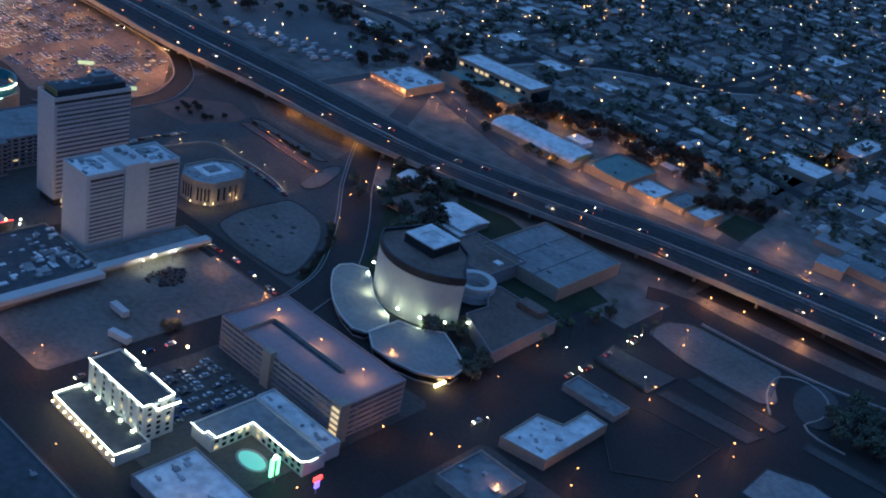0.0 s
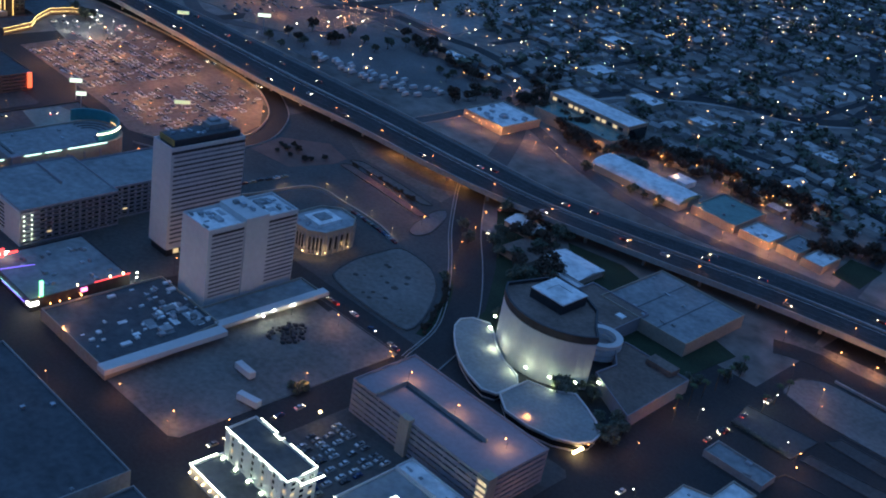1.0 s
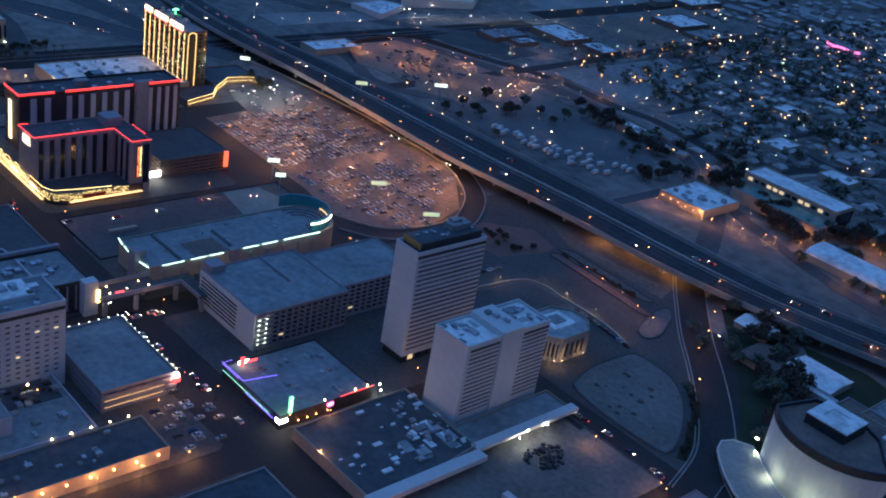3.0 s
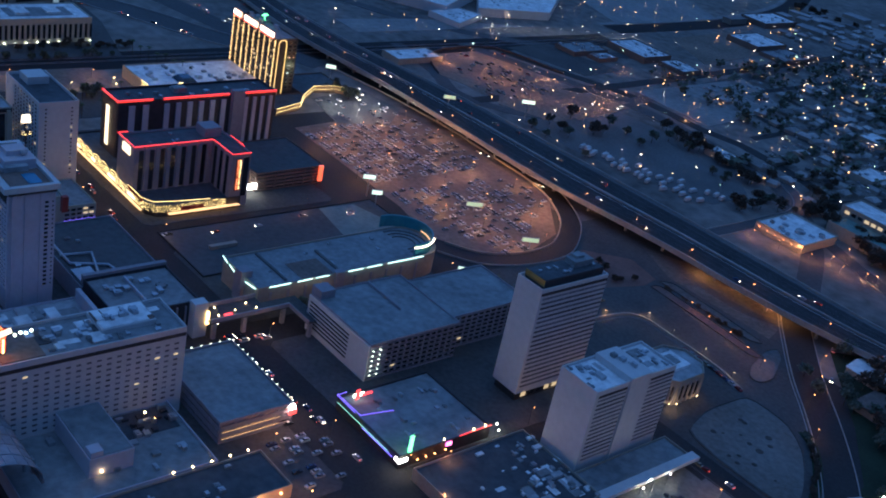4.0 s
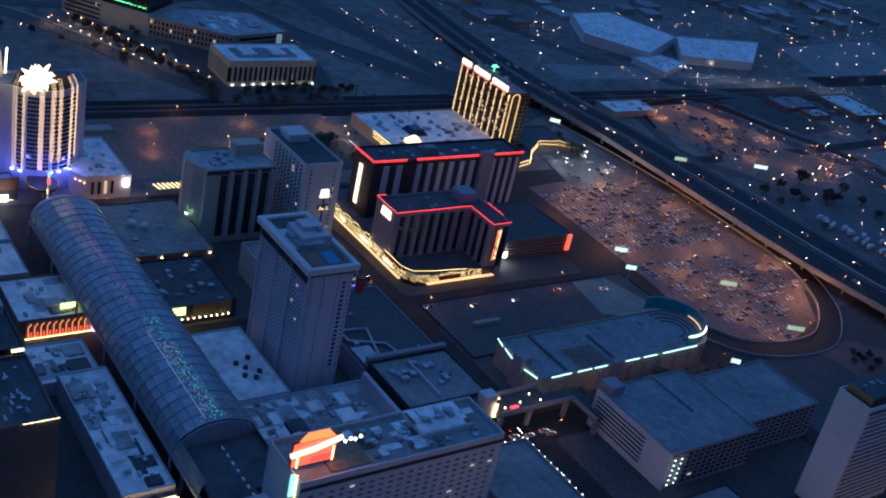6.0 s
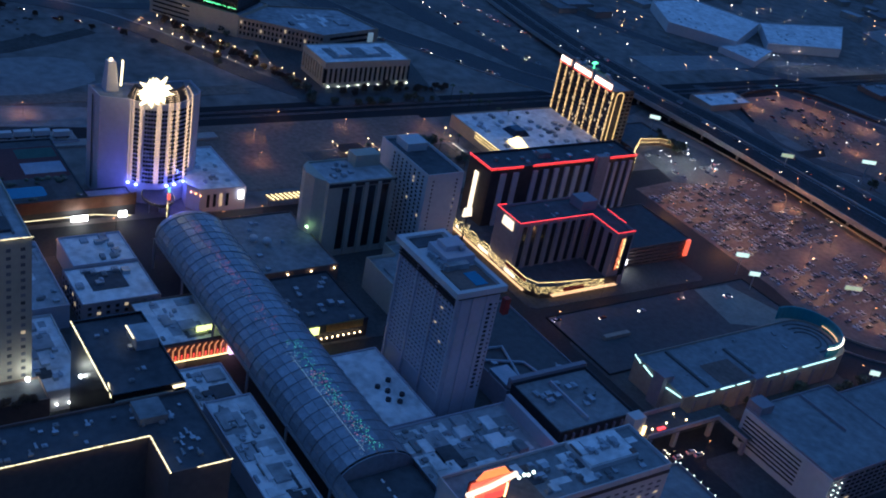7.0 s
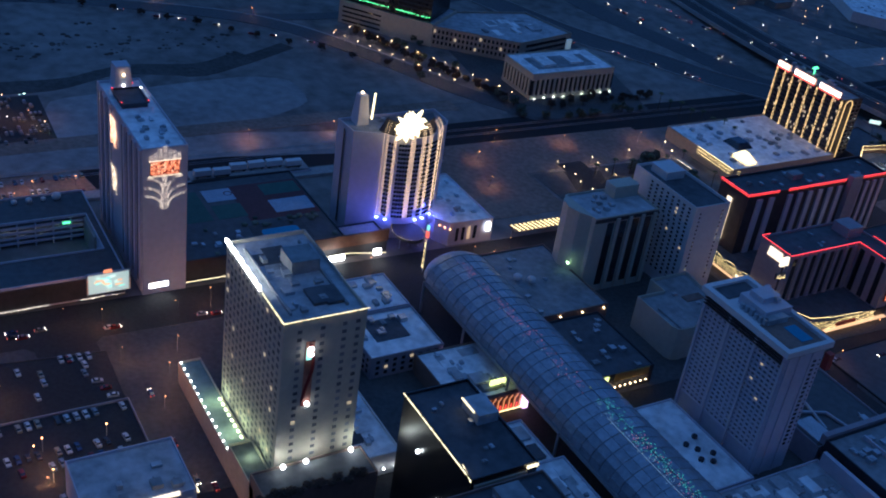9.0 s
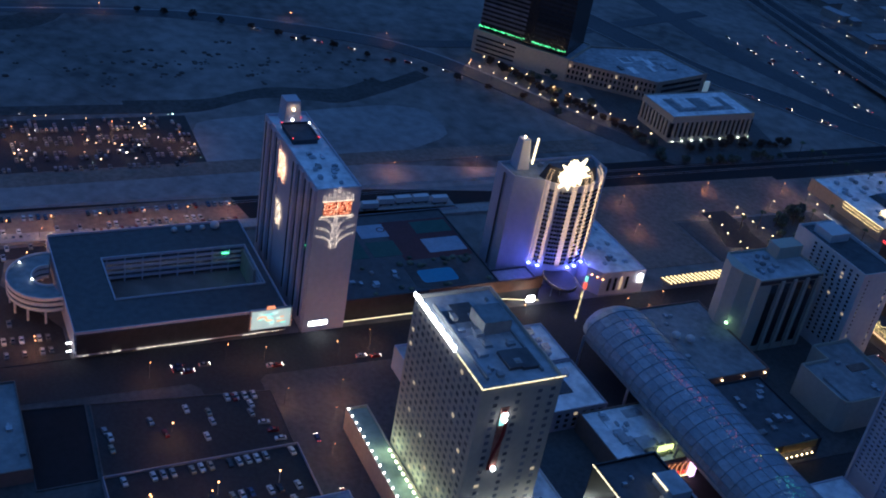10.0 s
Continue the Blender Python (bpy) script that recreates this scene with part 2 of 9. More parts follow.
G["yellowgreen"] = glow("yellow_green_sign", (0.85, 1.0, 0.25), 7)
G["floodgreen"] = glow("green_flood", (0.5, 1.0, 0.45), 25)
G["warmsign"] = glow("warm_sign", (1.0, 0.78, 0.5), 5)
G["reddim"] = glow("dim_red_neon", (1.0, 0.05, 0.03), 4)
G["goldline"] = glow("marquee_gold", (1.0, 0.74, 0.3), 8)
G["goldcolumn"] = glow("gold_column_bulbs", (1.0, 0.66, 0.26), 4.2)
G["goldtube"] = glow("gold_tube", (1.0, 0.64, 0.22), 3.2)
M["greenish"] = mat("grey_green_deck", (0.22, 0.27, 0.25), 0.8, 0.2, 0.6, 0.1)
M["black"] = mat("black_cladding", (0.018, 0.018, 0.02), 0.25, 0.3, 0.6, 0.1, spec=0.6)
M["mural"] = mat("mural_paint", (0.35, 0.14, 0.10), 0.7, 0.6, 0.35, 0.2)
M["courtgreen"] = mat("green_court", (0.05, 0.12, 0.10), 0.85, 0.15, 1, 0.2)
M["courtred"] = mat("red_court", (0.12, 0.045, 0.05), 0.85, 0.15, 1, 0.2)
M["courtblue"] = mat("pale_blue_court", (0.35, 0.42, 0.52), 0.85, 0.15, 1, 0.2)
G["goldroof"] = glow("gold_roofline", (1.0, 0.83, 0.45), 6)
G["tealdim"] = glow("teal_light", (0.3, 1.0, 0.8), 3)
G["floodlime"] = glow("lime_flood", (0.85, 1.0, 0.5), 22)
G["ledpinkbig"] = glow("violet_sign", (0.9, 0.55, 1.0), 7)
G["orangesign"] = glow("orange_wall_sign", (1.0, 0.30, 0.11), 3.6)
G["decolight"] = glow("pale_sign_light", (1.0, 0.85, 0.7), 1.6)
G["columnlight"] = glow("golden_column", (1.0, 0.66, 0.36), 6.0)
G["decobulb"] = glow("pale_deco_bulb", (1.0, 0.82, 0.62), 3.2)
G["crestlight"] = glow("golden_crest", (1.0, 0.8, 0.4), 12)
G["blueflood"] = glow("blue_flood_strong", (0.12, 0.16, 1.0), 75)
G["screen"] = glow("video_screen", (0.75, 1.0, 0.88), 1.4)
G["headlight"] = glow("headlight", (1.0, 0.9, 0.7), 40)
G["taillight"] = glow("tail_light", (1.0, 0.08, 0.04), 14)
G["farlamp"] = glow("far_warm_lamp", (1.0, 0.55, 0.26), 22)
G["magenta"] = glow("magenta_neon", (1.0, 0.2, 0.6), 10)
M["road2"] = mat("worn_asphalt", (0.09, 0.09, 0.095), 0.85, 0.25, 0.5, 0.03)
M["brickpave"] = mat("brick_paving", (0.20, 0.115, 0.10), 0.9, 0.25, 1.2, 0.1)
# on the flat railway this near-black paints the shade of a sunken trench
M["darkground"] = mat("dark_rail_bed", (0.013, 0.013, 0.016), 0.9, 0.3, 0.5, 0.05)
M["paledesert"] = mat("graded_pale_earth", (0.34, 0.335, 0.33), 0.95, 0.2, 0.3, 0.02)
M["tile"] = mat("house_roofing", (0.36, 0.355, 0.355), 0.9, 0.3, 1.2, 0.15, spec=0.2, island=0.6)
M["stucco"] = mat("house_stucco", (0.36, 0.32, 0.28), 0.9, 0.15, 1, 0.1, island=0.3)
M["leafground"] = mat("dark_grass", (0.025, 0.045, 0.025), 0.95, 0.3, 1, 0.1)
G["floodsoft"] = glow("soft_base_lamp", (0.85, 1.0, 0.8), 25)
G["boardgreen"] = glow("pale_green_board", (0.65, 0.9, 0.6), 1.2)
G["mintdim"] = glow("dim_white_board", (0.7, 1.0, 0.85), 3.0)
M["carmix"] = mat("mixed_car_paint", (0.42, 0.42, 0.43), 0.3, 0.1, 1, 0.3, metal=0.2, island=0.85)
M["softglass"] = mat("bluish_window_glass", (0.15, 0.155, 0.18), 0.5, 0.3, 0.3, 0.1, spec=0.25, bump=0.0, island=0.5)
M["desertdark"] = mat("dark_scrub", (0.075, 0.07, 0.065), 0.95, 0.4, 0.4, 0.05)
M["desertpale"] = mat("pale_track_sand", (0.29, 0.28, 0.275), 0.95, 0.25, 0.3, 0.04)
G["dome"] = glow("gold_round_lamp", (1.0, 0.66, 0.24), 2.6)
G["amber"] = glow("amber_neon", (1.0, 0.36, 0.12), 2.0)
G["decosign"] = glow("warm_roof_sign", (1.0, 0.5, 0.26), 3.4)
M["graded"] = mat("graded_earth", (0.29, 0.275, 0.27), 0.95, 0.3, 0.2, 0.03)
G["portal"] = glow("orange_emitting_panel", (1.0, 0.33, 0.09), 0.62)

# ---- ground, streets and freeway ----
g = Mesh()
STEP = [-4200, -1500, -700, -300, 0, 400, 1500, 4200]
for i in range(7):
    for j in range(7):
        g.quad(*[(STEP[a] - 400, STEP[b] + 200, 0.0) for a, b in ((i, j), (i + 1, j), (i + 1, j + 1), (i, j + 1))])
solid("ground", g, M["ground"], "pale dusty desert ground reaching to the horizon", "ground", kind="structure")
solid("road", Mesh().box(-592, -40, -420, 345, -0.5, 0.04), M["asphalt"], "dark asphalt of the downtown street grid", "road", kind="structure")


def block(x0, x1, y0, y1, material, label, z=0.16, cut=2.5):
    """A city block: its kerb, and the paving on it."""
    poly = [(x0 + cut, y0), (x1 - cut, y0), (x1, y0 + cut), (x1, y1 - cut), (x1 - cut, y1), (x0 + cut, y1), (x0, y1 - cut), (x0, y0 + cut)]
    solid("pavement", Mesh().prism(poly, -0.4, z).ring(poly, shrink(poly, 0.25), z, z + 0.04), M[material], label, "pavement", kind="structure")


STREETS_X = [(-570, -492), (-470, -412), (-398, -320), (-308, -237), (-222, -158), (-135, -60)]
for n, (x0, x1) in enumerate(STREETS_X):
    block(x0, x1, 147, 240, "paving" if n not in (3,) else "sand", "grey concrete pavement round a city block")
    block(x0, x1, 40 if n < 4 else 30, 127, "paving", "grey concrete pavement round a city block")
    block(x0, x1, -82, 13, "paving", "grey concrete pavement round a city block")
    block(x0, x1, -190, -100, "paving", "grey concrete pavement round a city block")

# freeway on columns: centre line, half width, height
FWY = [(-1500, 470, 12, 0.9), (-1200, 440, 13, 0.9), (-950, 405, 13, 1.2), (-800, 378, 13, 3.4), (-700, 366, 14, 6.2), (-620, 370, 16, 7), (-540, 373, 19, 7), (-470, 374, 21, 7), (-400, 378, 18.5, 7), (-340, 379, 17.5, 7),
       (-290, 383, 14.5, 7), (-235, 397, 15, 7), (-185, 413, 17, 7), (-130, 425, 18, 7), (-70, 434, 18, 7), (0, 442, 18, 7), (120, 452, 18, 7), (400, 460, 18, 7)]


def smooth(rows, step):
    """A Catmull-Rom line through rows."""
    out = []
    for i in range(len(rows) - 1):
        p = [np.array(rows[max(0, min(len(rows) - 1, i + k))], float) for k in (-1, 0, 1, 2)]
        n = max(2, int(np.linalg.norm((p[2] - p[1])[:2]) / step))
        for s in range(n):
            u = s / n
            out.append(0.5 * (2 * p[1] + (p[2] - p[0]) * u + (2 * p[0] - 5 * p[1] + 4 * p[2] - p[3]) * u * u + (3 * p[1] - p[0] - 3 * p[2] + p[3]) * u ** 3))
    out.append(np.array(rows[-1], float))
    return out


def ribbon(rows, lo, hi, z0, z1, step=12, m=None):
    """A slab along rows of (x, y, half width, height), between two shares of the half width, z0 to z1 over the height."""
    m = m or Mesh()
    line = smooth(rows, step)
    k = len(m.v)
    for i, p in enumerate(line):
        d = (line[min(i + 1, len(line) - 1)] - line[max(i - 1, 0)])[:2]
        d = d / np.linalg.norm(d)
        side = np.array([-d[1], d[0]])
        for s in (lo, hi):
            off = s(p[2]) if callable(s) else s * p[2]
            q = p[:2] + side * off
            m.v += [(q[0], q[1], p[3] + z0), (q[0], q[1], p[3] + z1)]
    for i in range(len(line) - 1):
        a = k + 4 * i
        m.f += [(a + 1, a + 3, a + 7, a + 5), (a, a + 4, a + 6, a + 2), (a, a + 1, a + 5, a + 4), (a + 2, a + 6, a + 7, a + 3)]
    e = k + 4 * (len(line) - 1)
    m.f += [(k, k + 2, k + 3, k + 1), (e, e + 1, e + 3, e + 2)]
    return m


fwy = thing("freeway", "raised freeway of asphalt on concrete columns with barriers", "freeway", kind="structure", at=(-400, 378, 0))
part("deck", ribbon(FWY, -1, 1, -1.2, 0), M["fwydeck"], fwy)
for s in (-1, 1):
    part("barrier", ribbon(FWY, lambda w, s=s: s * (w + 0.3), lambda w, s=s: s * (w - 0.2), -1.7, 0.9), M["concrete"], fwy, "pale concrete edge barrier")
for s in (-1, 1):
    part("shoulder", ribbon(FWY, lambda w, s=s: s * 0.86 * w - 0.01, lambda w, s=s: s * (w - 0.25), 0.004, 0.012), M["shoulder"], fwy, "pale worn shoulder")
part("median", ribbon(FWY, -0.02, 0.02, 0.004, 0.8), M["concrete"], fwy, "pale concrete barrier along the middle")
for share in (-0.62, -0.37, 0.37, 0.62):
    part("lane_line", ribbon(FWY, lambda w, s=share: s * w - 0.07, lambda w, s=share: s * w + 0.07, 0.004, 0.015), M["shoulder"], fwy, "worn lane line")
for share in (-0.12, 0.12):
    part("edge_line", ribbon(FWY, lambda w, s=share: s * w - 0.12, lambda w, s=share: s * w + 0.12, 0.004, 0.02), M["paint"], fwy, "white painted line")
line = smooth(FWY, 22)
for p in line:
    if -690 < p[0] < 60:
        m = Mesh()
        for s in (-0.6, 0.0, 0.6):
            m.prism([(p[0] + 0.8 * math.cos(a), p[1] + s * p[2] + 0.8 * math.sin(a)) for a in [k * math.pi / 4 for k in range(8)]], 0, 5.2)
        m.box(p[0] - 0.9, p[0] + 0.9, p[1] - 0.8 * p[2], p[1] + 0.8 * p[2], 5.0, 5.9)
        part("column", m, M["concrete"], fwy)

# ---- kit for buildings, lamps, cars and trees ----
SIDES = {"+x": (1, 0), "-x": (-1, 0), "+y": (0, 1), "-y": (0, -1)}


def facade_spot(side, pos, a, out):
    """A point on a facade: pos is the facade's plane, a runs along it."""
    nx, ny = SIDES[side]
    return (pos + nx * out, a) if nx else (a, pos + ny * out)


def pane(side, w, h, d):
    if SIDES[side][0]:
        return Mesh().box(-d, d, -w / 2, w / 2, -h / 2, h / 2)
    return Mesh().box(-w / 2, w / 2, -d, d, -h / 2, h / 2)


def windows(b, side, pos, a0, a1, z0, z1, nx, nz, fw=0.55, fh=0.55, material="glass", name="window", lit=0.03, seed=1, out=0.02, hold=None, label="", joined=False):
    """Rows of windows on one side of a building, each a pane of its own, slightly proud; a few are lit."""
    rnd = random.Random(seed)
    w, h = (a1 - a0) / nx, (z1 - z0) / nz
    dark = pane(side, w * fw, h * fh, 0.08).done(name, M[material])
    warm = pane(side, w * fw, h * fh, 0.08).done(name, G["dim"]) if lit else dark
    far = [Mesh(), Mesh()]
    for j in range(nz):
        for i in range(nx):
            if hold and not hold(i, j):
                continue
            x, y = facade_spot(side, pos, a0 + (i + 0.5) * w, out)
            glowing = rnd.random() < lit
            if joined:
                dst, c = far[glowing], (x, y, z0 + (j + 0.5) * h)
                k = len(dst.v)
                dst.v += [tuple(p + q for p, q in zip(v.co, c)) for v in dark.vertices]
                dst.f += [tuple(k + q for q in f.vertices) for f in dark.polygons]
                continue
            ob = new(name, warm if glowing else dark)
            ob.location = (x, y, z0 + (j + 0.5) * h)
            own(ob, b)
            if label:
                ob["label"] = label
    for dst, m in zip(far, (M[material], G["dim"])):
        if dst.v:
            tagged(part("small_windows", dst, m, b), kind="stuff")


def bands(b, side, pos, a0, a1, z0, z1, n, fh=0.5, material="glass", name="window_band", out=0.02, d=0.1):
    h = (z1 - z0) / n
    me = pane(side, a1 - a0, h * fh, d).done(name, M[material])
    for j in range(n):
        x, y = facade_spot(side, pos, (a0 + a1) / 2, out)
        ob = new(name, me)
        ob.location = (x, y, z0 + (j + 0.5) * h)
        own(ob, b)


def ribs(b, side, pos, a0, a1, z0, z1, n, fw=0.5, material="whitewall", name="rib", out=0.15, d=0.3, ends=True):
    """Upright strips on a facade."""
    w = (a1 - a0) / n
    me = pane(side, w * fw, z1 - z0, d).done(name, M[material])
    for i in range(n):
        x, y = facade_spot(side, pos, a0 + (i + 0.5) * w, out)
        ob = new(name, me)
        ob.location = (x, y, (z0 + z1) / 2)
        own(ob, b)


def neon(b, pts, colour, r=0.22, label=""):
    return part("neon_tube", Mesh().tube(pts, r), G[colour], b, label)


def bulbs(b, a, c, n, colour, r=0.3, name="bulb"):
    """Bulbs in a row from a to c."""
    me = Mesh().ball(0, 0, 0, r).done(name, G[colour])
    for i in range(n):
        u = i / max(1, n - 1)
        ob = new(name, me)
        ob.location = tuple(p + (q - p) * u for p, q in zip(a, c))
        own(ob, b)


def bulb_run(b, pts, colour, step=0.8, size=0.16, keep=0.85, seed=1, wobble=0.0, label="row of small bulbs"):
    """Many small bulbs along a line, some of them out."""
    r_, m = random.Random(seed), Mesh()
    for p, q in zip(pts, pts[1:]):
        p, q = Vector(p), Vector(q)
        n = max(1, int((q - p).length / step))
        for i in range(n):
            if r_.random() < keep:
                c = p.lerp(q, (i + 0.5) / n)
                m.ball(c.x, c.y, c.z + wobble * math.sin(1.7 * i), size * r_.uniform(0.7, 1.3), 1.0, 4, 2)
    return tagged(part("bulb_row", m, G[colour], b, label), kind="stuff")


def plate(side, pos, a0, a1, z0, z1, d=0.2, out=0.2):
    nx, ny = SIDES[side]
    if nx:
        return Mesh().box(pos + nx * out - d, pos + nx * out + d, a0, a1, z0, z1)
    return Mesh().box(a0, a1, pos + ny * out - d, pos + ny * out + d, z0, z1)


def house_block(name, label, x0, x1, y0, y1, h, wall, roof, units=0, z0=0.0, cat="building", group="", big=2.0, lip=0.7):
    b = thing(name, label, cat, group, at=((x0 + x1) / 2, (y0 + y1) / 2, z0))
    shell(b, rect(x0, x1, y0, y1), z0, h, wall, roof, lip)
    if units:
        roof_units(b, x0, x1, y0, y1, h - lip, units, int(abs(x0 * 7 + y0)), big)
    return b


def parking_garage(name, label, x0, x1, y0, y1, h, levels, wall, roof, bay=5.0, band=0.5, lit="dim", poly=None):
    """Open parking decks: a slab and a parapet band for each level, with columns between."""
    b = thing(name, label, "parking garage", at=((x0 + x1) / 2, (y0 + y1) / 2, 0))
    st = (h - 0.9) / levels
    out = rect(x0, x1, y0, y1)
    for k in range(levels + 1):
        z = k * st
        if k:
            part("floor_slab", Mesh().prism(shrink(out, 0.36), z - 0.3, z), M[roof] if k == levels else M["concrete"], b)
        part("parapet", Mesh().ring(out, shrink(out, 0.35), max(0.0, z - 0.35), z + st * band * (1.0 if k < levels else 0.6)), M[wall], b)
    nx, ny = max(2, round((x1 - x0) / bay)), max(2, round((y1 - y0) / bay))
    col = Mesh().box(-0.3, 0.3, -0.3, 0.3, 0, h - 1.2).done("column", M[wall])
    spots = {(x0 + 0.4 + (x1 - x0 - 0.8) * i / nx, y) for i in range(nx + 1) for y in (y0 + 0.4, y1 - 0.4)} | {(x, y0 + 0.4 + (y1 - y0 - 0.8) * i / ny) for i in range(ny + 1) for x in (x0 + 0.4, x1 - 0.4)}
    for x, y in sorted(spots):
        ob = new("column", col)
        ob.location = (x, y, 0)
        own(ob, b)
    # added solid core that keeps light from passing through the decks
    part("ramp_core", Mesh().box(x0 + 7, x1 - 7, y0 + 7, y1 - 7, 0, h - 1.3), M["concrete"], b)
    me = Mesh().box(-0.9, 0.9, -0.15, 0.15, 0, 0.12).done("strip_lamp", G["warm"])
    rnd = random.Random(int(x0))
    for k in range(1, levels):
        for i in range(0, nx, 3):
            if rnd.random() < 0.5:
                ob = new("strip_lamp", me)
                ob.location = (x0 + 3 + (x1 - x0 - 6) * i / nx, y0 + 3.5, k * st - 0.45)
                own(ob, b)
    return b


# cars: body, glazed cabin and wheels
CAR_COLOURS = [(0.5, 0.5, 0.51), (0.62, 0.62, 0.62), (0.3, 0.31, 0.33), (0.05, 0.05, 0.06), (0.22, 0.03, 0.03), (0.04, 0.07, 0.16), (0.35, 0.3, 0.22)]
CAR_PAINT = [mat("car_paint", c, 0.25, 0.08, 2, 0.5, metal=0.2, spec=0.6, bump=0.0) for c in CAR_COLOURS]
CAR_WORDS = ["silver", "white", "grey", "black", "dark red", "dark blue", "beige"]


def car_hull():
    """A car's lower body and its cabin, 3.4 m long, along x."""
    prof = [(-1.7, 0.06), (1.65, 0.06), (1.7, 0.5), (1.55, 0.66), (0.75, 0.75), (-1.35, 0.78), (-1.68, 0.7)]
    body, k = Mesh(), len(prof)
    body.v = [(x, s * 0.66, z) for s in (-1, 1) for x, z in prof]
    body.f = [tuple(range(k)), tuple(range(2 * k - 1, k - 1, -1))] + [(i, i + k, (i + 1) % k + k, (i + 1) % k) for i in range(k)]
    body.box(-0.78, 0.28, -0.49, 0.49, 1.1, 1.15)
    roof = [(-1.25, 0.76), (0.8, 0.74), (0.3, 1.1), (-0.8, 1.12)]
    cab = Mesh()
    cab.v = [(x, s * (0.6 if z < 0.9 else 0.5), z) for s in (-1, 1) for x, z in roof]
    cab.f = [(0, 1, 2, 3), (7, 6, 5, 4)] + [(i, i + 4, (i + 1) % 4 + 4, (i + 1) % 4) for i in range(4)]
    return body, cab


CARS = []
for n in range(2 * len(CAR_PAINT)):
    paint, words, lit = CAR_PAINT[n % len(CAR_PAINT)], CAR_WORDS[n % len(CAR_PAINT)], n >= len(CAR_PAINT)
    c = thing("car", f"{words} car with its lights on" if lit else f"{words} car parked in an open lot", "car", "cars on the roads" if lit else "parked cars", at=(0, 0, 0))
    body, cab = car_hull()
    part("body", body, paint, c)
    part("cabin_glass", cab, M["glass"], c)
    if lit:
        for y in (-0.45, 0.45):
            part("headlight", Mesh().ball(1.7, y, 0.52, 0.14), G["headlight"], c, "glowing headlight")
            part("tail_light", Mesh().ball(-1.7, y, 0.6, 0.09), G["taillight"], c, "red tail light")
    CARS.append(c)
USED = set()


def park(x, y, z, turn, n, label="", group=""):
    """Sets a car down; the first of each colour is the pattern for the others."""
    m = pose(x, y, z - 0.06, 0, 0, turn)
    if n in USED:
        c = copy_thing(CARS[n], m)
    else:
        USED.add(n)
        c = CARS[n]
        c.matrix_basis = m
    if label:
        c["label"] = label
    if group:
        c["group"] = group
    return c


# street lamps
LAMPS = {}


def lamp_post(x, y, h=6.0, colour="sodium", z=0.0, r=0.27, power=1.0):
    key = (h, colour, r, power)
    if key not in LAMPS:
        words = {"sodium": "orange", "warm": "warm", "white": "white"}[colour]
        b = thing("street_lamp", f"thin grey street lamp with a {words} lit bulb", "street lamp", "street lamps", at=(x, y, z))
        part("pole", Mesh().tube([(x, y, z), (x, y, z + h - 0.1), (x + 0.9, y, z + h + 0.1)], 0.05), M["dark"], b)
        part("bulb", Mesh().ball(x + 0.9, y, z + h - 0.1, 0.75 * r), G[colour], b, f"glowing {words} bulb")
        light = bpy.data.lights.new("lamp_light", 'POINT')
        light.energy, light.color, light.shadow_soft_size = {"sodium": 60.0, "warm": 36.0, "white": 40.0}[colour] * power, {"sodium": (1.0, 0.47, 0.2), "warm": (1.0, 0.68, 0.36), "white": (0.9, 1.0, 0.9)}[colour], r
        lo = new("lamp_light", light)
        lo.location = (x + 0.9, y, z + h - 0.6)
        own(lo, b)
        LAMPS[key] = b
        return b
    return copy_thing(LAMPS[key], pose(x, y, z, 0, 0, random.Random(int(x * 3 + y)).choice((0, 90, 180, 270))))


# trees: tapered trunk, limbs and a crown of leaf clumps with gaps
def tree_kind(seed, h, wide, name="tree", label="dark leafy street tree"):
    rnd = random.Random(seed)
    t = thing(name, label, "tree", "trees", at=(0, 0, 0))
    tr = Mesh()
    for i in range(4):
        r0, r1 = 0.22 * (1 - 0.2 * i), 0.22 * (1 - 0.2 * (i + 1))
        k = len(tr.v)
        tr.v += [((r0 if s == 0 else r1) * math.cos(a * math.pi / 3) + 0.05 * (i + s), (r0 if s == 0 else r1) * math.sin(a * math.pi / 3), h * 0.13 * (i + s)) for s in (0, 1) for a in range(6)]
        tr.f += [(k + a, k + (a + 1) % 6, k + 6 + (a + 1) % 6, k + 6 + a) for a in range(6)]
    crown = Mesh()
    for i in range(26):
        a, e, q = rnd.uniform(0, 6.283), rnd.uniform(-0.5, 1), rnd.uniform(0.45, 1) ** 0.6
        cx, cy, cz = wide * q * math.cos(a) * math.cos(e * 1.2), wide * q * math.sin(a) * math.cos(e * 1.2), h * 0.62 + h * 0.36 * q * math.sin(e * 1.3)
        if i < 6:
            tr.tube([(0.1, 0, h * 0.4), (cx * 0.7, cy * 0.7, cz)], 0.05, 4)
        for _ in range(22):
            p = Vector((cx, cy, cz)) + Vector((rnd.gauss(0, 1), rnd.gauss(0, 1), rnd.gauss(0, 0.7))) * wide * 0.17
            u = Vector((rnd.uniform(-1, 1), rnd.uniform(-1, 1), rnd.uniform(-0.6, 0.6))).normalized()
            w = u.cross(Vector((rnd.uniform(-1, 1), rnd.uniform(-1, 1), 1))).normalized()
            s = rnd.uniform(0.24, 0.5)
            crown.quad(tuple(p - s * u - s * 0.6 * w), tuple(p + s * u - s * 0.6 * w), tuple(p + s * 0.7 * u + s * 0.6 * w), tuple(p - s * 0.7 * u + s * 0.6 * w))
    part("trunk", tr, M["bark"], t)
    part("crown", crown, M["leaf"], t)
    return t


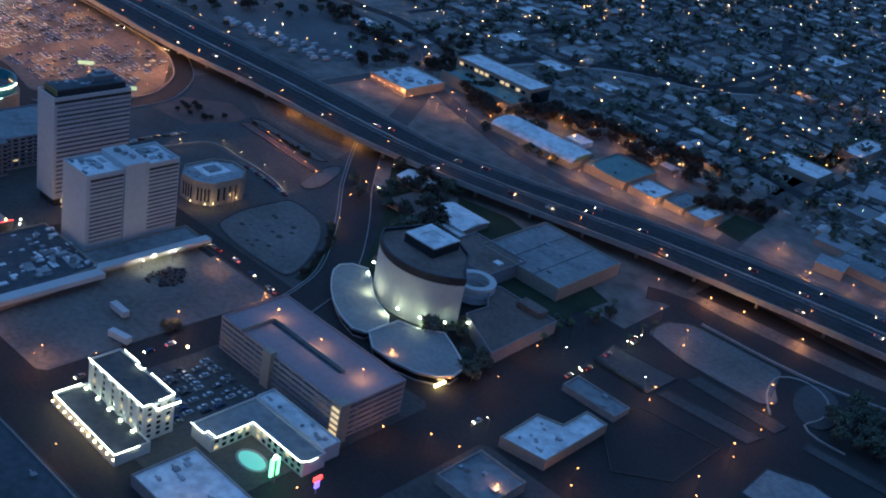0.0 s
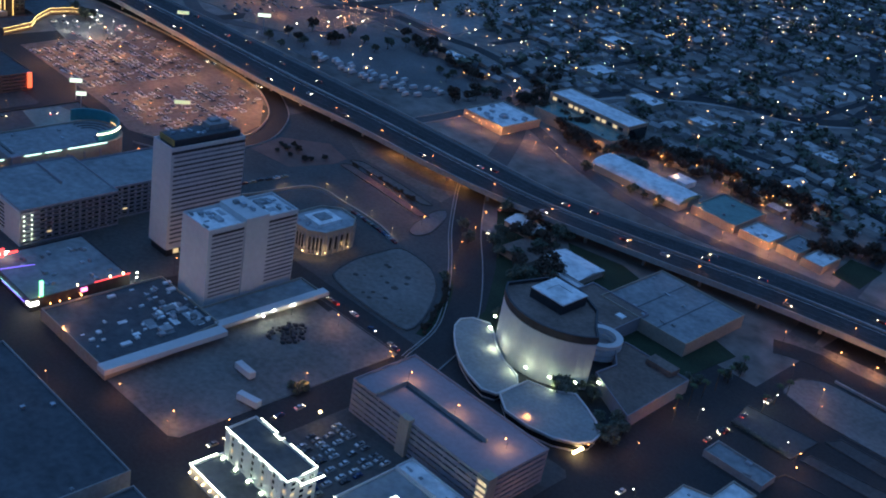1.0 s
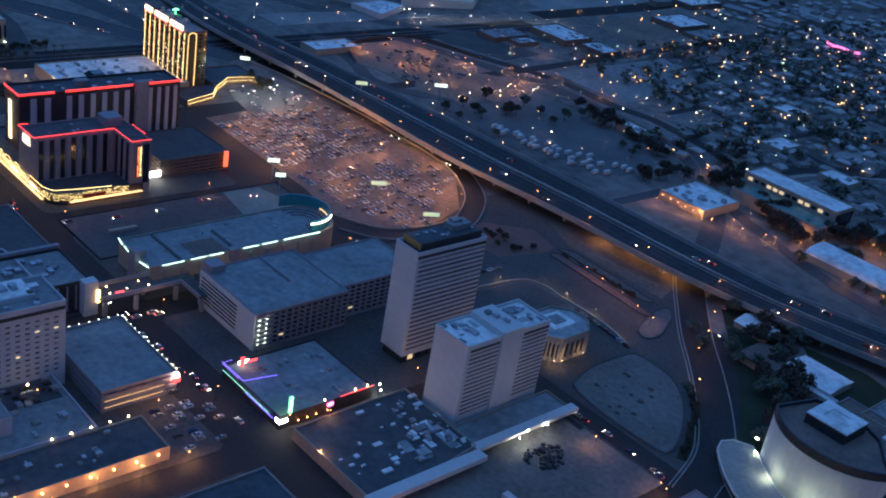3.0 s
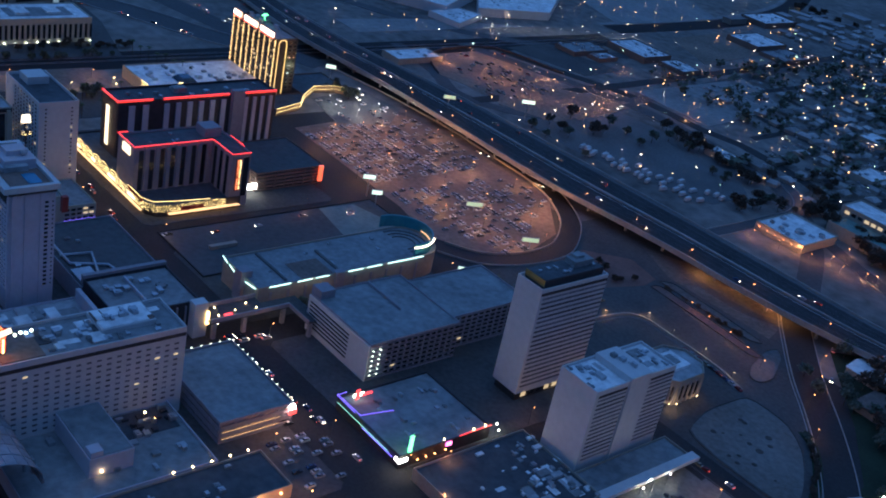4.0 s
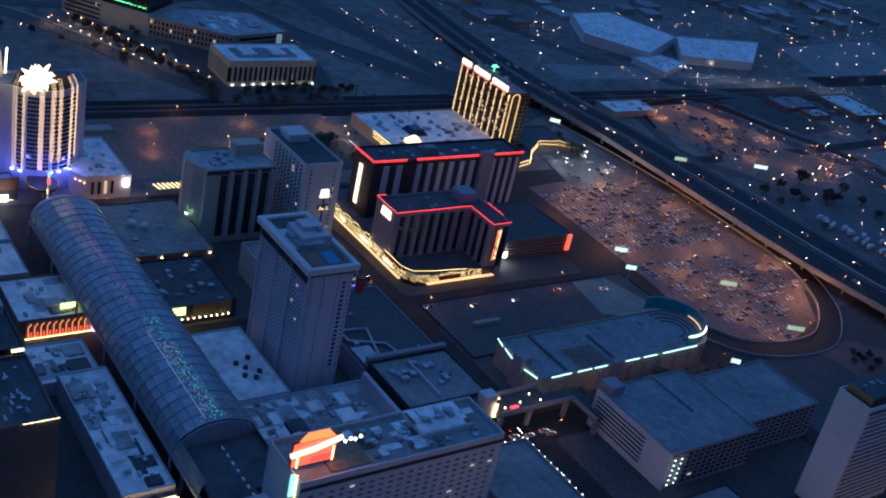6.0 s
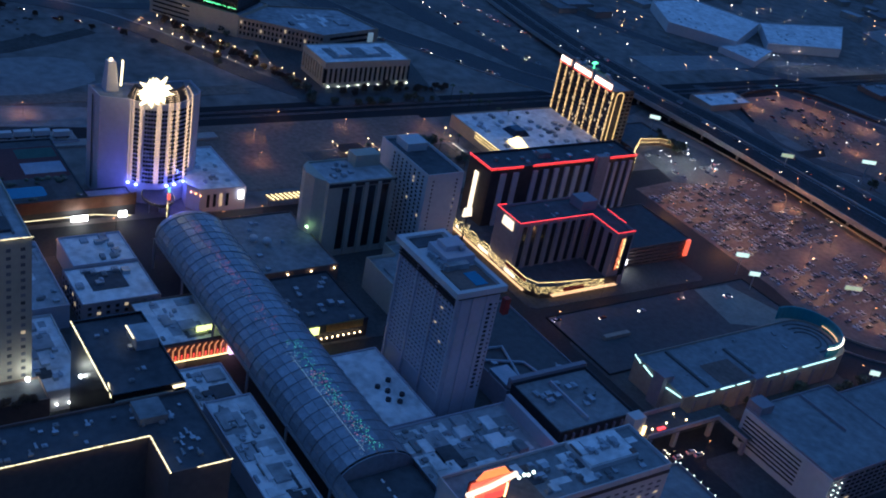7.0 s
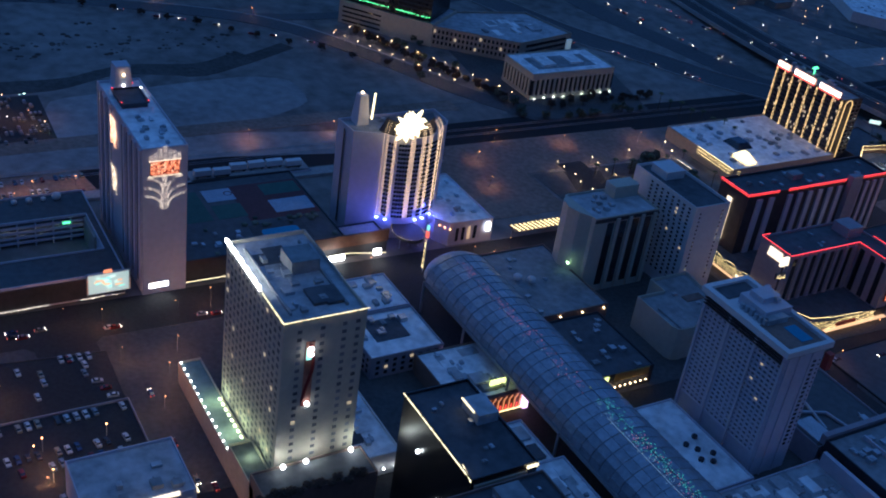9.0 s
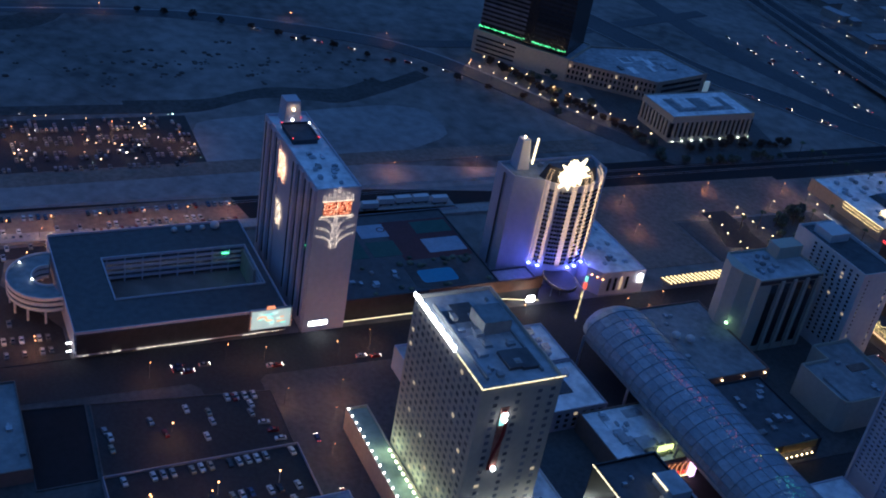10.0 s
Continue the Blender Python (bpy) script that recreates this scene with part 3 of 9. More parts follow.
def palm_kind(seed, h):
    rnd = random.Random(seed)
    t = thing("palm_tree", "tall thin palm tree with drooping fronds", "palm tree", "palm trees", at=(0, 0, 0))
    part("trunk", Mesh().tube([(0, 0, -0.5), (0.1, 0, h * 0.5), (0.05, 0.1, h)], 0.16), M["bark"], t)
    cr = Mesh()
    for i in range(16):
        a, up = i * 0.393 + rnd.uniform(-0.2, 0.2), rnd.uniform(0.1, 0.9)
        d, s = Vector((math.cos(a), math.sin(a), 0)), Vector((-math.sin(a), math.cos(a), 0))
        pts = [Vector((0.05, 0.1, h)) + d * u * 1.7 + Vector((0, 0, up * u - 1.3 * u * u)) for u in (0, 0.4, 0.75, 1.0)]
        for j in range(3):
            w0, w1 = (0.08, 0.26, 0.2, 0.03)[j], (0.08, 0.26, 0.2, 0.03)[j + 1]
            cr.quad(tuple(pts[j] - s * w0), tuple(pts[j] + s * w0), tuple(pts[j + 1] + s * w1), tuple(pts[j + 1] - s * w1))
    part("fronds", cr, M["palm"], t)
    return t


TREES = [tree_kind(3, 5.5, 2.4), tree_kind(8, 4.2, 1.9), tree_kind(12, 7.0, 3.0, label="large dark leafy tree with a broad crown"), tree_kind(21, 3.2, 1.7, label="low dark shrub-like tree")]
TREE_USED = set()
TREE_COUNT, TREE_REST = [0], [Mesh(), Mesh()]


def plant(x, y, n, scale=1.0, turn=0.0, z=0.0):
    m = Matrix.Translation((x, y, z)) @ pose(0, 0, 0, 0, 0, turn)
    TREE_COUNT[0] += 1
    if TREE_COUNT[0] > 190:
        # past about 300 the trees are joined
        for dst, src in zip(TREE_REST, TREES[n].children):
            k = len(dst.v)
            dst.v += [tuple(m @ (v.co * scale)) for v in src.data.vertices]
            dst.f += [tuple(k + q for q in f.vertices) for f in src.data.polygons]
        return None
    if n in TREE_USED:
        t = copy_thing(TREES[n], m)
    else:
        TREE_USED.add(n)
        t = TREES[n]
        t.matrix_basis = m
    t.scale = (scale,) * 3
    return t

# ---- east: civic centre, its garage and the small hotels ----
cg = parking_garage("civic_garage", "pinkish concrete parking garage with lamp-lit open roof deck", -219, -160, 201, 228, 13, 6, "pink", "pink", bay=6, band=0.5)
part("ramp_wall", Mesh().box(-208.6, -207.8, 200.5, 214.4, 12.1, 13.6).box(-208, -173, 213.8, 214.4, 12.1, 13.6), M["concrete"], cg, "low dark wall beside the roof ramp")
# thin dark sheet paints the shade of the ramp opening
part("ramp_slot", Mesh().box(-207.4, -174, 212.6, 213.7, 12.11, 12.18), M["darkroof"], cg)
st = part("stair_tower", Mesh().box(-163, -158.6, 199.2, 203, 0, 14.5), M["beige"], cg, "beige stair tower at a corner")
part("stair_tower", Mesh().box(-196, -192, 199.6, 202, 0, 13.6), M["beige"], cg)
for k in range(6):
    part("stair_window", plate("-y", 199.2, -162.4, -159.2, 1 + 2.1 * k, 2.2 + 2.1 * k, 0.06, 0.0), G["dim"], st)
for x in (-211, -190, -168.5):
    lamp_post(x, 217, 4.0, "sodium", z=12.12, r=0.28)

# city hall: a round-fronted tower over two low lobes
ch = thing("city_hall", "round-fronted cream civic tower with a dark roof edge, lit from below", "civic building", at=(-205, 282, 0))
arc = [(-205.5 + 24 * math.cos(a), 291.5 + 22.5 * math.sin(a)) for a in [radians(207 + k * 126 / 18) for k in range(19)]]
tower = arc + [(-189.5, 287), (-196, 296), (-209, 302.5), (-222, 298)]
part("curved_wall", Mesh().prism(tower, 0, 18.6), M["whitewall"], ch)
lo = shrink(tower, 0.35)
part("roof_edge", Mesh().prism(lo, 18.6, 20.0).ring(shrink(tower, -0.15), shrink(tower, 0.6), 19.2, 21.8), M["dark"], ch, "deep dark band round the roof edge")
part("roof", Mesh().prism(shrink(tower, 0.61), 20.004, 20.6), M["brownroof"], ch)
pent = part("penthouse", Mesh().box(-217, -202, 282.5, 296.5, 20.6, 24.2), M["dark"], ch, "dark penthouse with a pale roof")
part("penthouse_roof", Mesh().ring(rect(-217, -202, 282.5, 296.5), rect(-213, -206, 286, 293), 24.2, 24.7).box(-212.9, -206.1, 286.1, 292.9, 24.2, 24.4), M["paleroof"], pent)


def rounded_rect(x0, x1, y0, y1, r=1.6):
    pts = []
    for cx, cy, a0 in ((x1 - r, y1 - r, 0), (x0 + r, y1 - r, 90), (x0 + r, y0 + r, 180), (x1 - r, y0 + r, 270)):
        pts += [(cx + r * math.cos(radians(a0 + d)), cy + r * math.sin(radians(a0 + d))) for d in (0, 30, 60, 90)]
    return pts


def lobe(cx, cy, rx, ry, a0, a1, turn=0.0):
    pts = []
    for k in range(25):
        a = radians(a0 + (a1 - a0) * k / 24)
        x, y = rx * math.cos(a), ry * math.sin(a)
        c, s = math.cos(radians(turn)), math.sin(radians(turn))
        pts.append((cx + c * x - s * y, cy + s * x + c * y))
    return pts


for n, poly in enumerate(([(-237, 271), (-235, 266), (-231, 261.5), (-225, 256), (-218, 251), (-210, 247), (-201, 244.6), (-196, 247), (-196, 258), (-200, 262), (-209, 265), (-216, 269), (-223, 275), (-229, 279), (-235, 276)],
                          [(-195.6, 247.5), (-188, 242), (-178, 242), (-169, 244.5), (-163, 249), (-160.5, 254), (-161.5, 260), (-167, 264.5), (-174, 268), (-181, 271), (-187, 265), (-195.6, 262)])):
    hgt = 4.0 + 0.5 * n
    part("wing_wall", Mesh().prism(shrink(poly, 1.2), 0, hgt - 1), M["whitewall"], ch, "low round white wing")
    part("wing_roof", Mesh().prism(poly, hgt - 0.996, hgt - 0.4), M["concrete"], ch, "pale flat roof curving round the tower")
    part("wing_upstand", Mesh().ring(poly, shrink(poly, 0.5), hgt - 0.396, hgt), M["whitewall"], ch)
    part("wing_glazing", Mesh().ring(shrink(poly, 1.1), shrink(poly, 1.4), 0.7, hgt - 1.5), M["glass"], ch, "dark window strip round the low wing")
part("wing_light", Mesh().box(-162.6, -161.8, 247, 252, 1.4, 2.0), G["warm"], ch)
for x, y in ((-216, 268), (-202, 262.5), (-188, 266.5)):
    d = bpy.data.lights.new("foot_light", 'POINT')
    d.energy, d.color, d.shadow_soft_size = 60, (0.78, 1.0, 0.72), 0.4
    lo_ = new("foot_light", d)
    lo_.location = (x, y - 1, 5.6)
    own(lo_, ch)
ringw = lobe(-197, 304.5, 8.2, 8.2, 0, 345)
for k in range(3):
    part("ring_floor", Mesh().ring(ringw, shrink(ringw, 2.6), 1.6 + 2.5 * k, 3.0 + 2.5 * k), M["whitewall"], ch, "white ring-shaped gallery")
part("ring_court", Mesh().prism(shrink(ringw, 2.7), 0, 0.4), M["beige"], ch)
for a in range(200, 341, 20):
    x, y = -205.5 + 26.5 * math.cos(radians(a)), 291.5 + 25 * math.sin(radians(a))
    if a not in (260, 240):
        part("floodlight", Mesh().box(x - 0.5, x + 0.5, y - 0.3, y + 0.3, 4.5, 4.9), G["floodw"] if a < 330 else G["floodw"], ch, "pale green-white floodlight at the foot")
cw = thing("council_wing", "low brown-roofed wing with raised court", "civic building", at=(-195, 312, 0))
wing = [(-164, 277), (-165, 316), (-193, 316), (-197, 313), (-186, 300), (-187, 289)]
shell(cw, wing, 0, 5.6, "pink", "brownroof")
part("raised_block", Mesh().box(-181, -170, 311, 316.5, 5.0, 7.2), M["brownroof"], cw)
shell(cw, rect(-229, -201, 317, 341), 0, 6.2, "pink", "brownroof")
part("skylight", Mesh().box(-208, -204.5, 328, 331, 5.5, 6.0), M["paleroof"], cw)
an = house_block("annex_hall", "long flat-roofed grey annex beside the freeway", -221, -180, 337, 380, 6, "beige", "greyroof", 7, big=1.6)
part("roof_seam", Mesh().box(-208, -207.6, 338, 379, 5.31, 5.4).box(-194, -193.6, 338, 379, 5.31, 5.4), M["darkroof"], an)


def cottage(name, label, x0, x1, y0, y1, h, wall, roof, along="x", rise=1.6):
    """A small house with a gable roof."""
    b = thing(name, label, "house", at=((x0 + x1) / 2, (y0 + y1) / 2, 0))
    part("wall", Mesh().box(x0 + 0.4, x1 - 0.4, y0 + 0.4, y1 - 0.4, 0, h), M[wall], b)
    m, cx, cy = Mesh(), (x0 + x1) / 2, (y0 + y1) / 2
    if along == "x":
        m.v = [(x0, y0, h), (x1, y0, h), (x1, y1, h), (x0, y1, h), (x0, cy, h + rise), (x1, cy, h + rise)]
    else:
        m.v = [(x1, y0, h), (x1, y1, h), (x0, y1, h), (x0, y0, h), (cx, y0, h + rise), (cx, y1, h + rise)]
    m.f = [(0, 1, 5, 4), (2, 3, 4, 5), (1, 2, 5), (3, 0, 4), (3, 2, 1, 0)]
    part("roof", m, M[roof], b)
    return b


cottage("park_house", "small park building with a pale gable roof", -292, -276, 357, 372, 3, "beige", "paleroof")
cottage("museum_house", "low house with a pale patched roof", -259, -237, 343, 361, 3, "beige", "paleroof", "x", 1.2)
cottage("museum_house", "low house with a brown shingle roof", -275, -258.5, 334, 352, 3, "beige", "brownroof", "y", 1.2)
house_block("porch_roof", "narrow white flat porch roof beside a low house", -250, -233, 338.5, 342.5, 2.6, "whitewall", "paleroof")

# small hotel with white-lit columns and rooflines
lh = thing("lit_hotel", "small white hotel with glowing rooflines and lit columns", "hotel", at=(-204, 153, 0))
shell(lh, rect(-219, -190.5, 153, 163.5), 0, 13, "whitewall", "darkroof")
shell(lh, [(-219.5, 142), (-186, 141.3), (-186, 152.9), (-219.5, 152.9)], 0, 4, "whitewall", "darkroof")
ribs(lh, "-y", 153, -219, -190.5, 3.4, 12.6, 6, 0.35, "whitewall", "column", 0.3, 0.5)
windows(lh, "-y", 153, -219, -190.5, 3.6, 12.4, 12, 4, 0.4, 0.5, lit=0.1)
windows(lh, "+x", -190.5, 153.5, 163, 1, 12.4, 3, 6, 0.4, 0.5, lit=0.1)
neon(lh, [(-219, 152.8, 13.2), (-190.6, 152.8, 13.2), (-190.4, 155.5, 13.2), (-188, 155.5, 13.2)], "mintline", 0.17, "white glowing roofline")
neon(lh, [(-188, 155.5, 12.6), (-187.6, 163.4, 12.6)], "mintline", 0.3, "white glowing roofline")
neon(lh, [(-190.6, 158, 13.3), (-191, 163.7, 13.2), (-203, 163.7, 13.2)], "mintline", 0.15, "white glowing roofline")
neon(lh, [(-206, 163.7, 13.3), (-206, 162.2, 13.3), (-209, 162.2, 13.3), (-209, 163.7, 13.3), (-217, 163.7, 13.3)], "mintline", 0.14, "white glowing roofline")
neon(lh, [(-219.4, 151, 4.3), (-219.7, 142, 4.3), (-186, 141.2, 4.3), (-185.7, 149, 4.3)], "mintline", 0.2, "white glowing roofline")
for i in range(5):
    x = -217.5 + i * 6.1
    part("floodlight", Mesh().box(x - 0.4, x + 0.4, 151.2, 151.7, 3.4, 3.8), G["floodw"], lh)
for i in range(11):
    x = -218.5 + i * 3.2
    part("awning_bulb", Mesh().ball(x, 141.2, 2.4, 0.35), G["warm"], lh)

# motel round a pool
mo = thing("motel", "two-storey L-shaped motel with glowing white eaves", "motel", at=(-170, 184, 0))
shell(mo, [(-187, 166.5), (-177.5, 166.5), (-177.5, 181.5), (-154.5, 181.5), (-154.5, 190), (-187, 190)], 0, 5, "whitewall", "greyroof")
shell(mo, rect(-187, -156, 190.2, 197), 0, 5.4, "whitewall", "paleroof")
neon(mo, [(-187, 166.2, 5.1), (-181, 166.2, 5.1), (-181, 168, 5.1), (-177.3, 168, 5.1), (-177.3, 181.2, 5.1), (-155.6, 181.2, 5.1), (-154.2, 184, 5.1), (-154.2, 186.5, 5.1)], "mintline", 0.15, "white glowing eave")
windows(mo, "-y", 181.5, -176, -155, 0.4, 4.6, 8, 2, 0.5, 0.55, lit=0.15)
windows(mo, "+x", -177.5, 167, 181, 0.4, 4.6, 5, 2, 0.5, 0.55, lit=0.15)
roof_units(mo, -186, -157, 191, 196, 4.7, 8, 5, 1.4)
pool = thing("swimming_pool", "lit turquoise motel swimming pool with a pale rim", "swimming pool", at=(-168, 174, 0))
pl = lobe(-168, 174, 5, 3.2, 0, 345)
part("rim", Mesh().ring(shrink(pl, -0.8), pl, 0.16, 0.36), M["concrete"], pool)
part("water", Mesh().prism(pl, 0.0, 0.24), G["poolglow"], pool, "turquoise lit water")
sg = thing("motel_sign", "upright green-lit motel sign on a post", "sign", at=(-157.5, 173, 0))
part("post", Mesh().box(-157.9, -157.1, 172.6, 173.4, 0, 8), M["metal"], sg)
part("panel", Mesh().box(-157.8, -157.2, 171.4, 174.6, 2.5, 8.5), G["green"], sg, "glowing green-white panel")
part("top_lamp", Mesh().ball(-157.5, 173, 9.0, 0.7), G["white"], sg)
sg = thing("street_sign", "red and blue neon sign on a post", "sign", at=(-147, 180, 0.0))
part("post", Mesh().box(-147.2, -146.8, 179.8, 180.2, -0.05, 5), M["metal"], sg)
part("upper_panel", Mesh().box(-147.3, -146.7, 178.5, 181.5, 4.6, 6.0), G["red"], sg)
part("lower_panel", Mesh().box(-147.3, -146.7, 179.2, 180.8, 2.0, 4.4), G["violet"], sg)
house_block("shop_roof", "low shop with patched pale roof panels", -178, -150, 140, 161, 4, "concrete", "paleroof", 9)
house_block("warehouse", "large low warehouse with a plain dark blue-grey roof", -300, -225, 60, 126, 6, "concrete", "darkroof", 12)
house_block("warehouse", "large low warehouse with a plain dark blue-grey roof", -219, -150, 40, 122, 6, "concrete", "darkroof", 10)
house_block("corner_shop", "small low shop with a flat grey roof", -130, -112, 212, 232, 4, "concrete", "greyroof", 4)
ls = thing("white_roof_shop", "low building with an L-shaped bright white roof", "building", at=(-123, 260, 0))
shell(ls, [(-131, 243), (-115, 246), (-115, 279), (-123.5, 279), (-123.5, 266), (-132, 263)], 0, 4, "beige", "paleroof")
roof_units(ls, -130, -117, 247, 262, 3.3, 9, 4, 1.2)

# ---- centre: twin white towers and their block ----
t1 = thing("hotel_tower", "tall white hotel tower with dark window bands and gold-trimmed crown", "hotel tower", at=(-337, 220, 0))
part("wall", Mesh().box(-342, -330, 203, 235.5, 3.5, 45.5).ring(rect(-342, -330, 203, 235.5), rect(-341.6, -330.4, 203.4, 235.1), 45.5, 46.6), M["whitewall"], t1)
part("plinth", Mesh().box(-341.2, -330.8, 203.8, 234.7, 0, 3.5), M["dark"], t1)
bands(t1, "+x", -330, 204.2, 235.3, 5.5, 43.5, 20, 0.38, "softglass")
part("top_band", plate("+x", -330, 203.2, 235.4, 43.9, 45.0, 0.1, 0.05), M["dark"], t1)
part("crown", Mesh().box(-340.8, -331.4, 205, 233.8, 45.5, 48.6), M["dark"], t1, "dark recessed crown storey")
part("crown_trim", plate("-y", 205, -340.8, -331.4, 46.6, 48.9, 0.12, 0.1), M["goldpanel"], t1, "dull gold panel")
part("crown_roof", Mesh().box(-340.6, -331.6, 205.4, 233.6, 48.604, 48.9), M["darkroof"], t1)
part("lift_house", Mesh().box(-339.5, -334.5, 222, 231, 48.9, 51.2).box(-339.5, -336.5, 224, 228, 51.2, 52.2), M["greyroof"], t1)
roof_units(t1, -340, -332, 206, 232, 48.9, 10, 3, 1.5)
windows(t1, "+x", -330.8, 206, 233, 0.5, 3.2, 7, 1, 0.6, 0.7, lit=0.6)

t2 = thing("hotel_tower", "white hotel tower with two bays of window bands", "hotel tower", at=(-299, 214, 0))
part("wall", Mesh().box(-307, -291, 194.5, 233, 0, 31).ring(rect(-307, -291, 194.5, 233), rect(-306.6, -291.4, 194.9, 232.6), 31, 32.4), M["whitewall"], t2)
part("lift_shaft", Mesh().box(-306.5, -290.2, 209.5, 219.5, 0, 33.8), M["whitewall"], t2, "blank white lift shaft")
for y0, y1 in ((195, 209.4), (219.6, 232.5)):
    part("roof", Mesh().box(-306.5, -291.5, y0, y1, 31.01, 31.5), M["paleroof"], t2)
    roof_patches(t2, -306, -292, y0, y1, 31.5, 7, int(y0), 5.0, ("dullroof", "greyroof", "paleroof"))
for a0, a1 in ((196, 209.2), (220, 232.6)):
    bands(t2, "+x", -291, a0, a1, 5, 29.3, 15, 0.38, "softglass")
    part("top_band", plate("+x", -291, a0, a1, 29.6, 30.5, 0.1, 0.05), M["dark"], t2)
roof_units(t2, -306, -292, 195, 209, 31.5, 8, 9, 1.8)
roof_units(t2, -306, -292, 220, 232, 31.5, 7, 10, 1.8)
roof_units(t2, -305, -293, 210, 219, 33.8, 3, 11, 2.4)

pd = thing("casino_podium", "large flat dark-roofed casino hall with a pale parapet strip", "building", at=(-296, 175, 0))
shell(pd, [(-315, 147), (-274, 147), (-276, 172), (-279, 193), (-315, 193)], 0, 4.6, "beige", "darkroof")
shell(pd, rect(-290.9, -280, 193.2, 238), 0, 4.2, "beige", "greyroof")
part("parapet_strip", Mesh().box(-277, -272.6, 146, 192, 3.0, 4.9).box(-280.5, -277, 192, 240, 3.0, 4.4), M["whitewall"], pd, "long pale parapet")
rnd = random.Random(5)
for i in range(46):
    x, y = rnd.uniform(-313, -283), rnd.uniform(150, 192)
    if rnd.random() < 0.75 and x < -300 and y < 175:
        continue
    s = rnd.uniform(0.5, 1.8)
    part("roof_patch", Mesh().box(x, x + s, y, y + s * rnd.uniform(0.6, 2.2), 3.904, 3.92 + 0.6 * (rnd.random() < 0.4)), M["paleroof"], pd)
roof_patches(pd, -300, -281, 170, 192, 3.9, 18, 8, 6.0, ("dullroof", "greyroof", "paleroof"))
roof_units(pd, -312, -284, 178, 192, 3.9, 14, 13, 2.0)
for y in (209, 215, 222.5):
    lamp_post(-276, y, 4.5, "white", r=0.4)

# parking garage of the towers
pg = parking_garage("hotel_garage", "pale grey parking garage with slatted sides", -396, -359.5, 160, 200, 17, 8, "pink", "greyroof", bay=4, band=0.55)
part("slat_wall", Mesh().box(-396.4, -359.5, 159.4, 159.9, 0, 16), M["whitewall"], pg, "white end wall with dark slots")
# dark bands on the unbroken wall paint the shade of its slots
bands(pg, "-y", 159.4, -395, -371, 2.5, 14.5, 7, 0.35)
part("stair_tower", Mesh().box(-397.5, -391.5, 161, 167, 0, 19.5), M["pink"], pg)
part("roof_wall", Mesh().box(-395, -375, 184, 184.5, 16.2, 17.3), M["pink"], pg)
bulbs(pg, (-358.8, 161, 3), (-358.8, 161, 14), 6, "mint", 0.24)
bulbs(pg, (-358.8, 164, 3), (-358.8, 164, 14), 6, "mint", 0.24)
windows(pg, "+x", -359.4, 167, 200, 1.5, 15.8, 12, 7, 0.6, 0.36, lit=0.015, out=0.1)
pg2 = parking_garage("hotel_garage", "pale grey parking garage joined to its larger twin", -392, -364, 200.4, 239, 16, 8, "pink", "greyroof", bay=4, band=0.55)
windows(pg2, "+x", -364, 202, 238, 1.5, 15, 12, 7, 0.6, 0.36, lit=0.015, out=0.1)
bulbs(pg2, (-363.4, 201, 3), (-363.4, 201, 11), 4, "mint", 0.3)

# nightclub with neon
nc = thing("nightclub", "low dark nightclub with many neon signs", "nightclub", at=(-338, 165, 0))
shell(nc, rect(-355, -321, 146.5, 184), 0, 5, "dark", "greyroof")
roof_units(nc, -350, -323, 152, 182, 4.3, 18, 77, 1.8)
neon(nc, [(-355, 150, 5.8), (-355, 146.3, 5.6), (-345, 146.3, 5.4)], "violet", 0.10, "violet neon line")
neon(nc, [(-355, 146.2, 6.2), (-342, 146.2, 6.4), (-340, 158, 6.2)], "violet", 0.10, "violet neon line")
neon(nc, [(-354, 146, 3.6), (-326, 146, 3.6)], "tealdim", 0.09, "white neon line")
neon(nc, [(-340, 146, 3.0), (-324, 146, 3.0)], "violet", 0.13, "violet neon line")
s = part("rooftop_sign", Mesh().box(-351.5, -351, 150, 154, 6.0, 7.2), G["mint"], nc, "glowing white rooftop sign")
part("sign_figure", Mesh().box(-350.9, -350.6, 150.5, 152, 5.5, 9.0).box(-350.9, -350.6, 153, 157, 6.2, 7.0), G["red"], nc, "red neon shape")
part("guitar_sign", Mesh().prism([(-322.5, 150.6), (-321.9, 150.6), (-321.9, 151.8), (-322.5, 151.8)], 4.5, 10.5), G["green"], nc, "upright green neon sign")
part("corner_sign", Mesh().box(-323, -320.6, 146.2, 149.5, 2.6, 3.8), G["white"], nc, "bright white corner sign")
for y, c in ((163.5, "warm"), (176, "warm"), (181, "warm")):
    part("sign_bulb", Mesh().ball(-320.6, y, 6.4, 0.32, 1.6), G[c], nc)
neon(nc, [(-320.6, 170, 5.6), (-320.6, 184, 5.6)], "red", 0.12, "red neon line")
part("pink_sign", Mesh().box(-320.9, -320.4, 165, 167.2, 3.2, 4.4), G["pinkneon"], nc)
for y in (153.5, 157, 160.5, 165):
    part("door_lamp", Mesh().ball(-320.4, y, 2.0, 0.28), G["sodium"], nc)
lamp_post(-322, 187, 5, "white", r=0.5)
lamp_post(-319, 185, 5, "white", r=0.4)

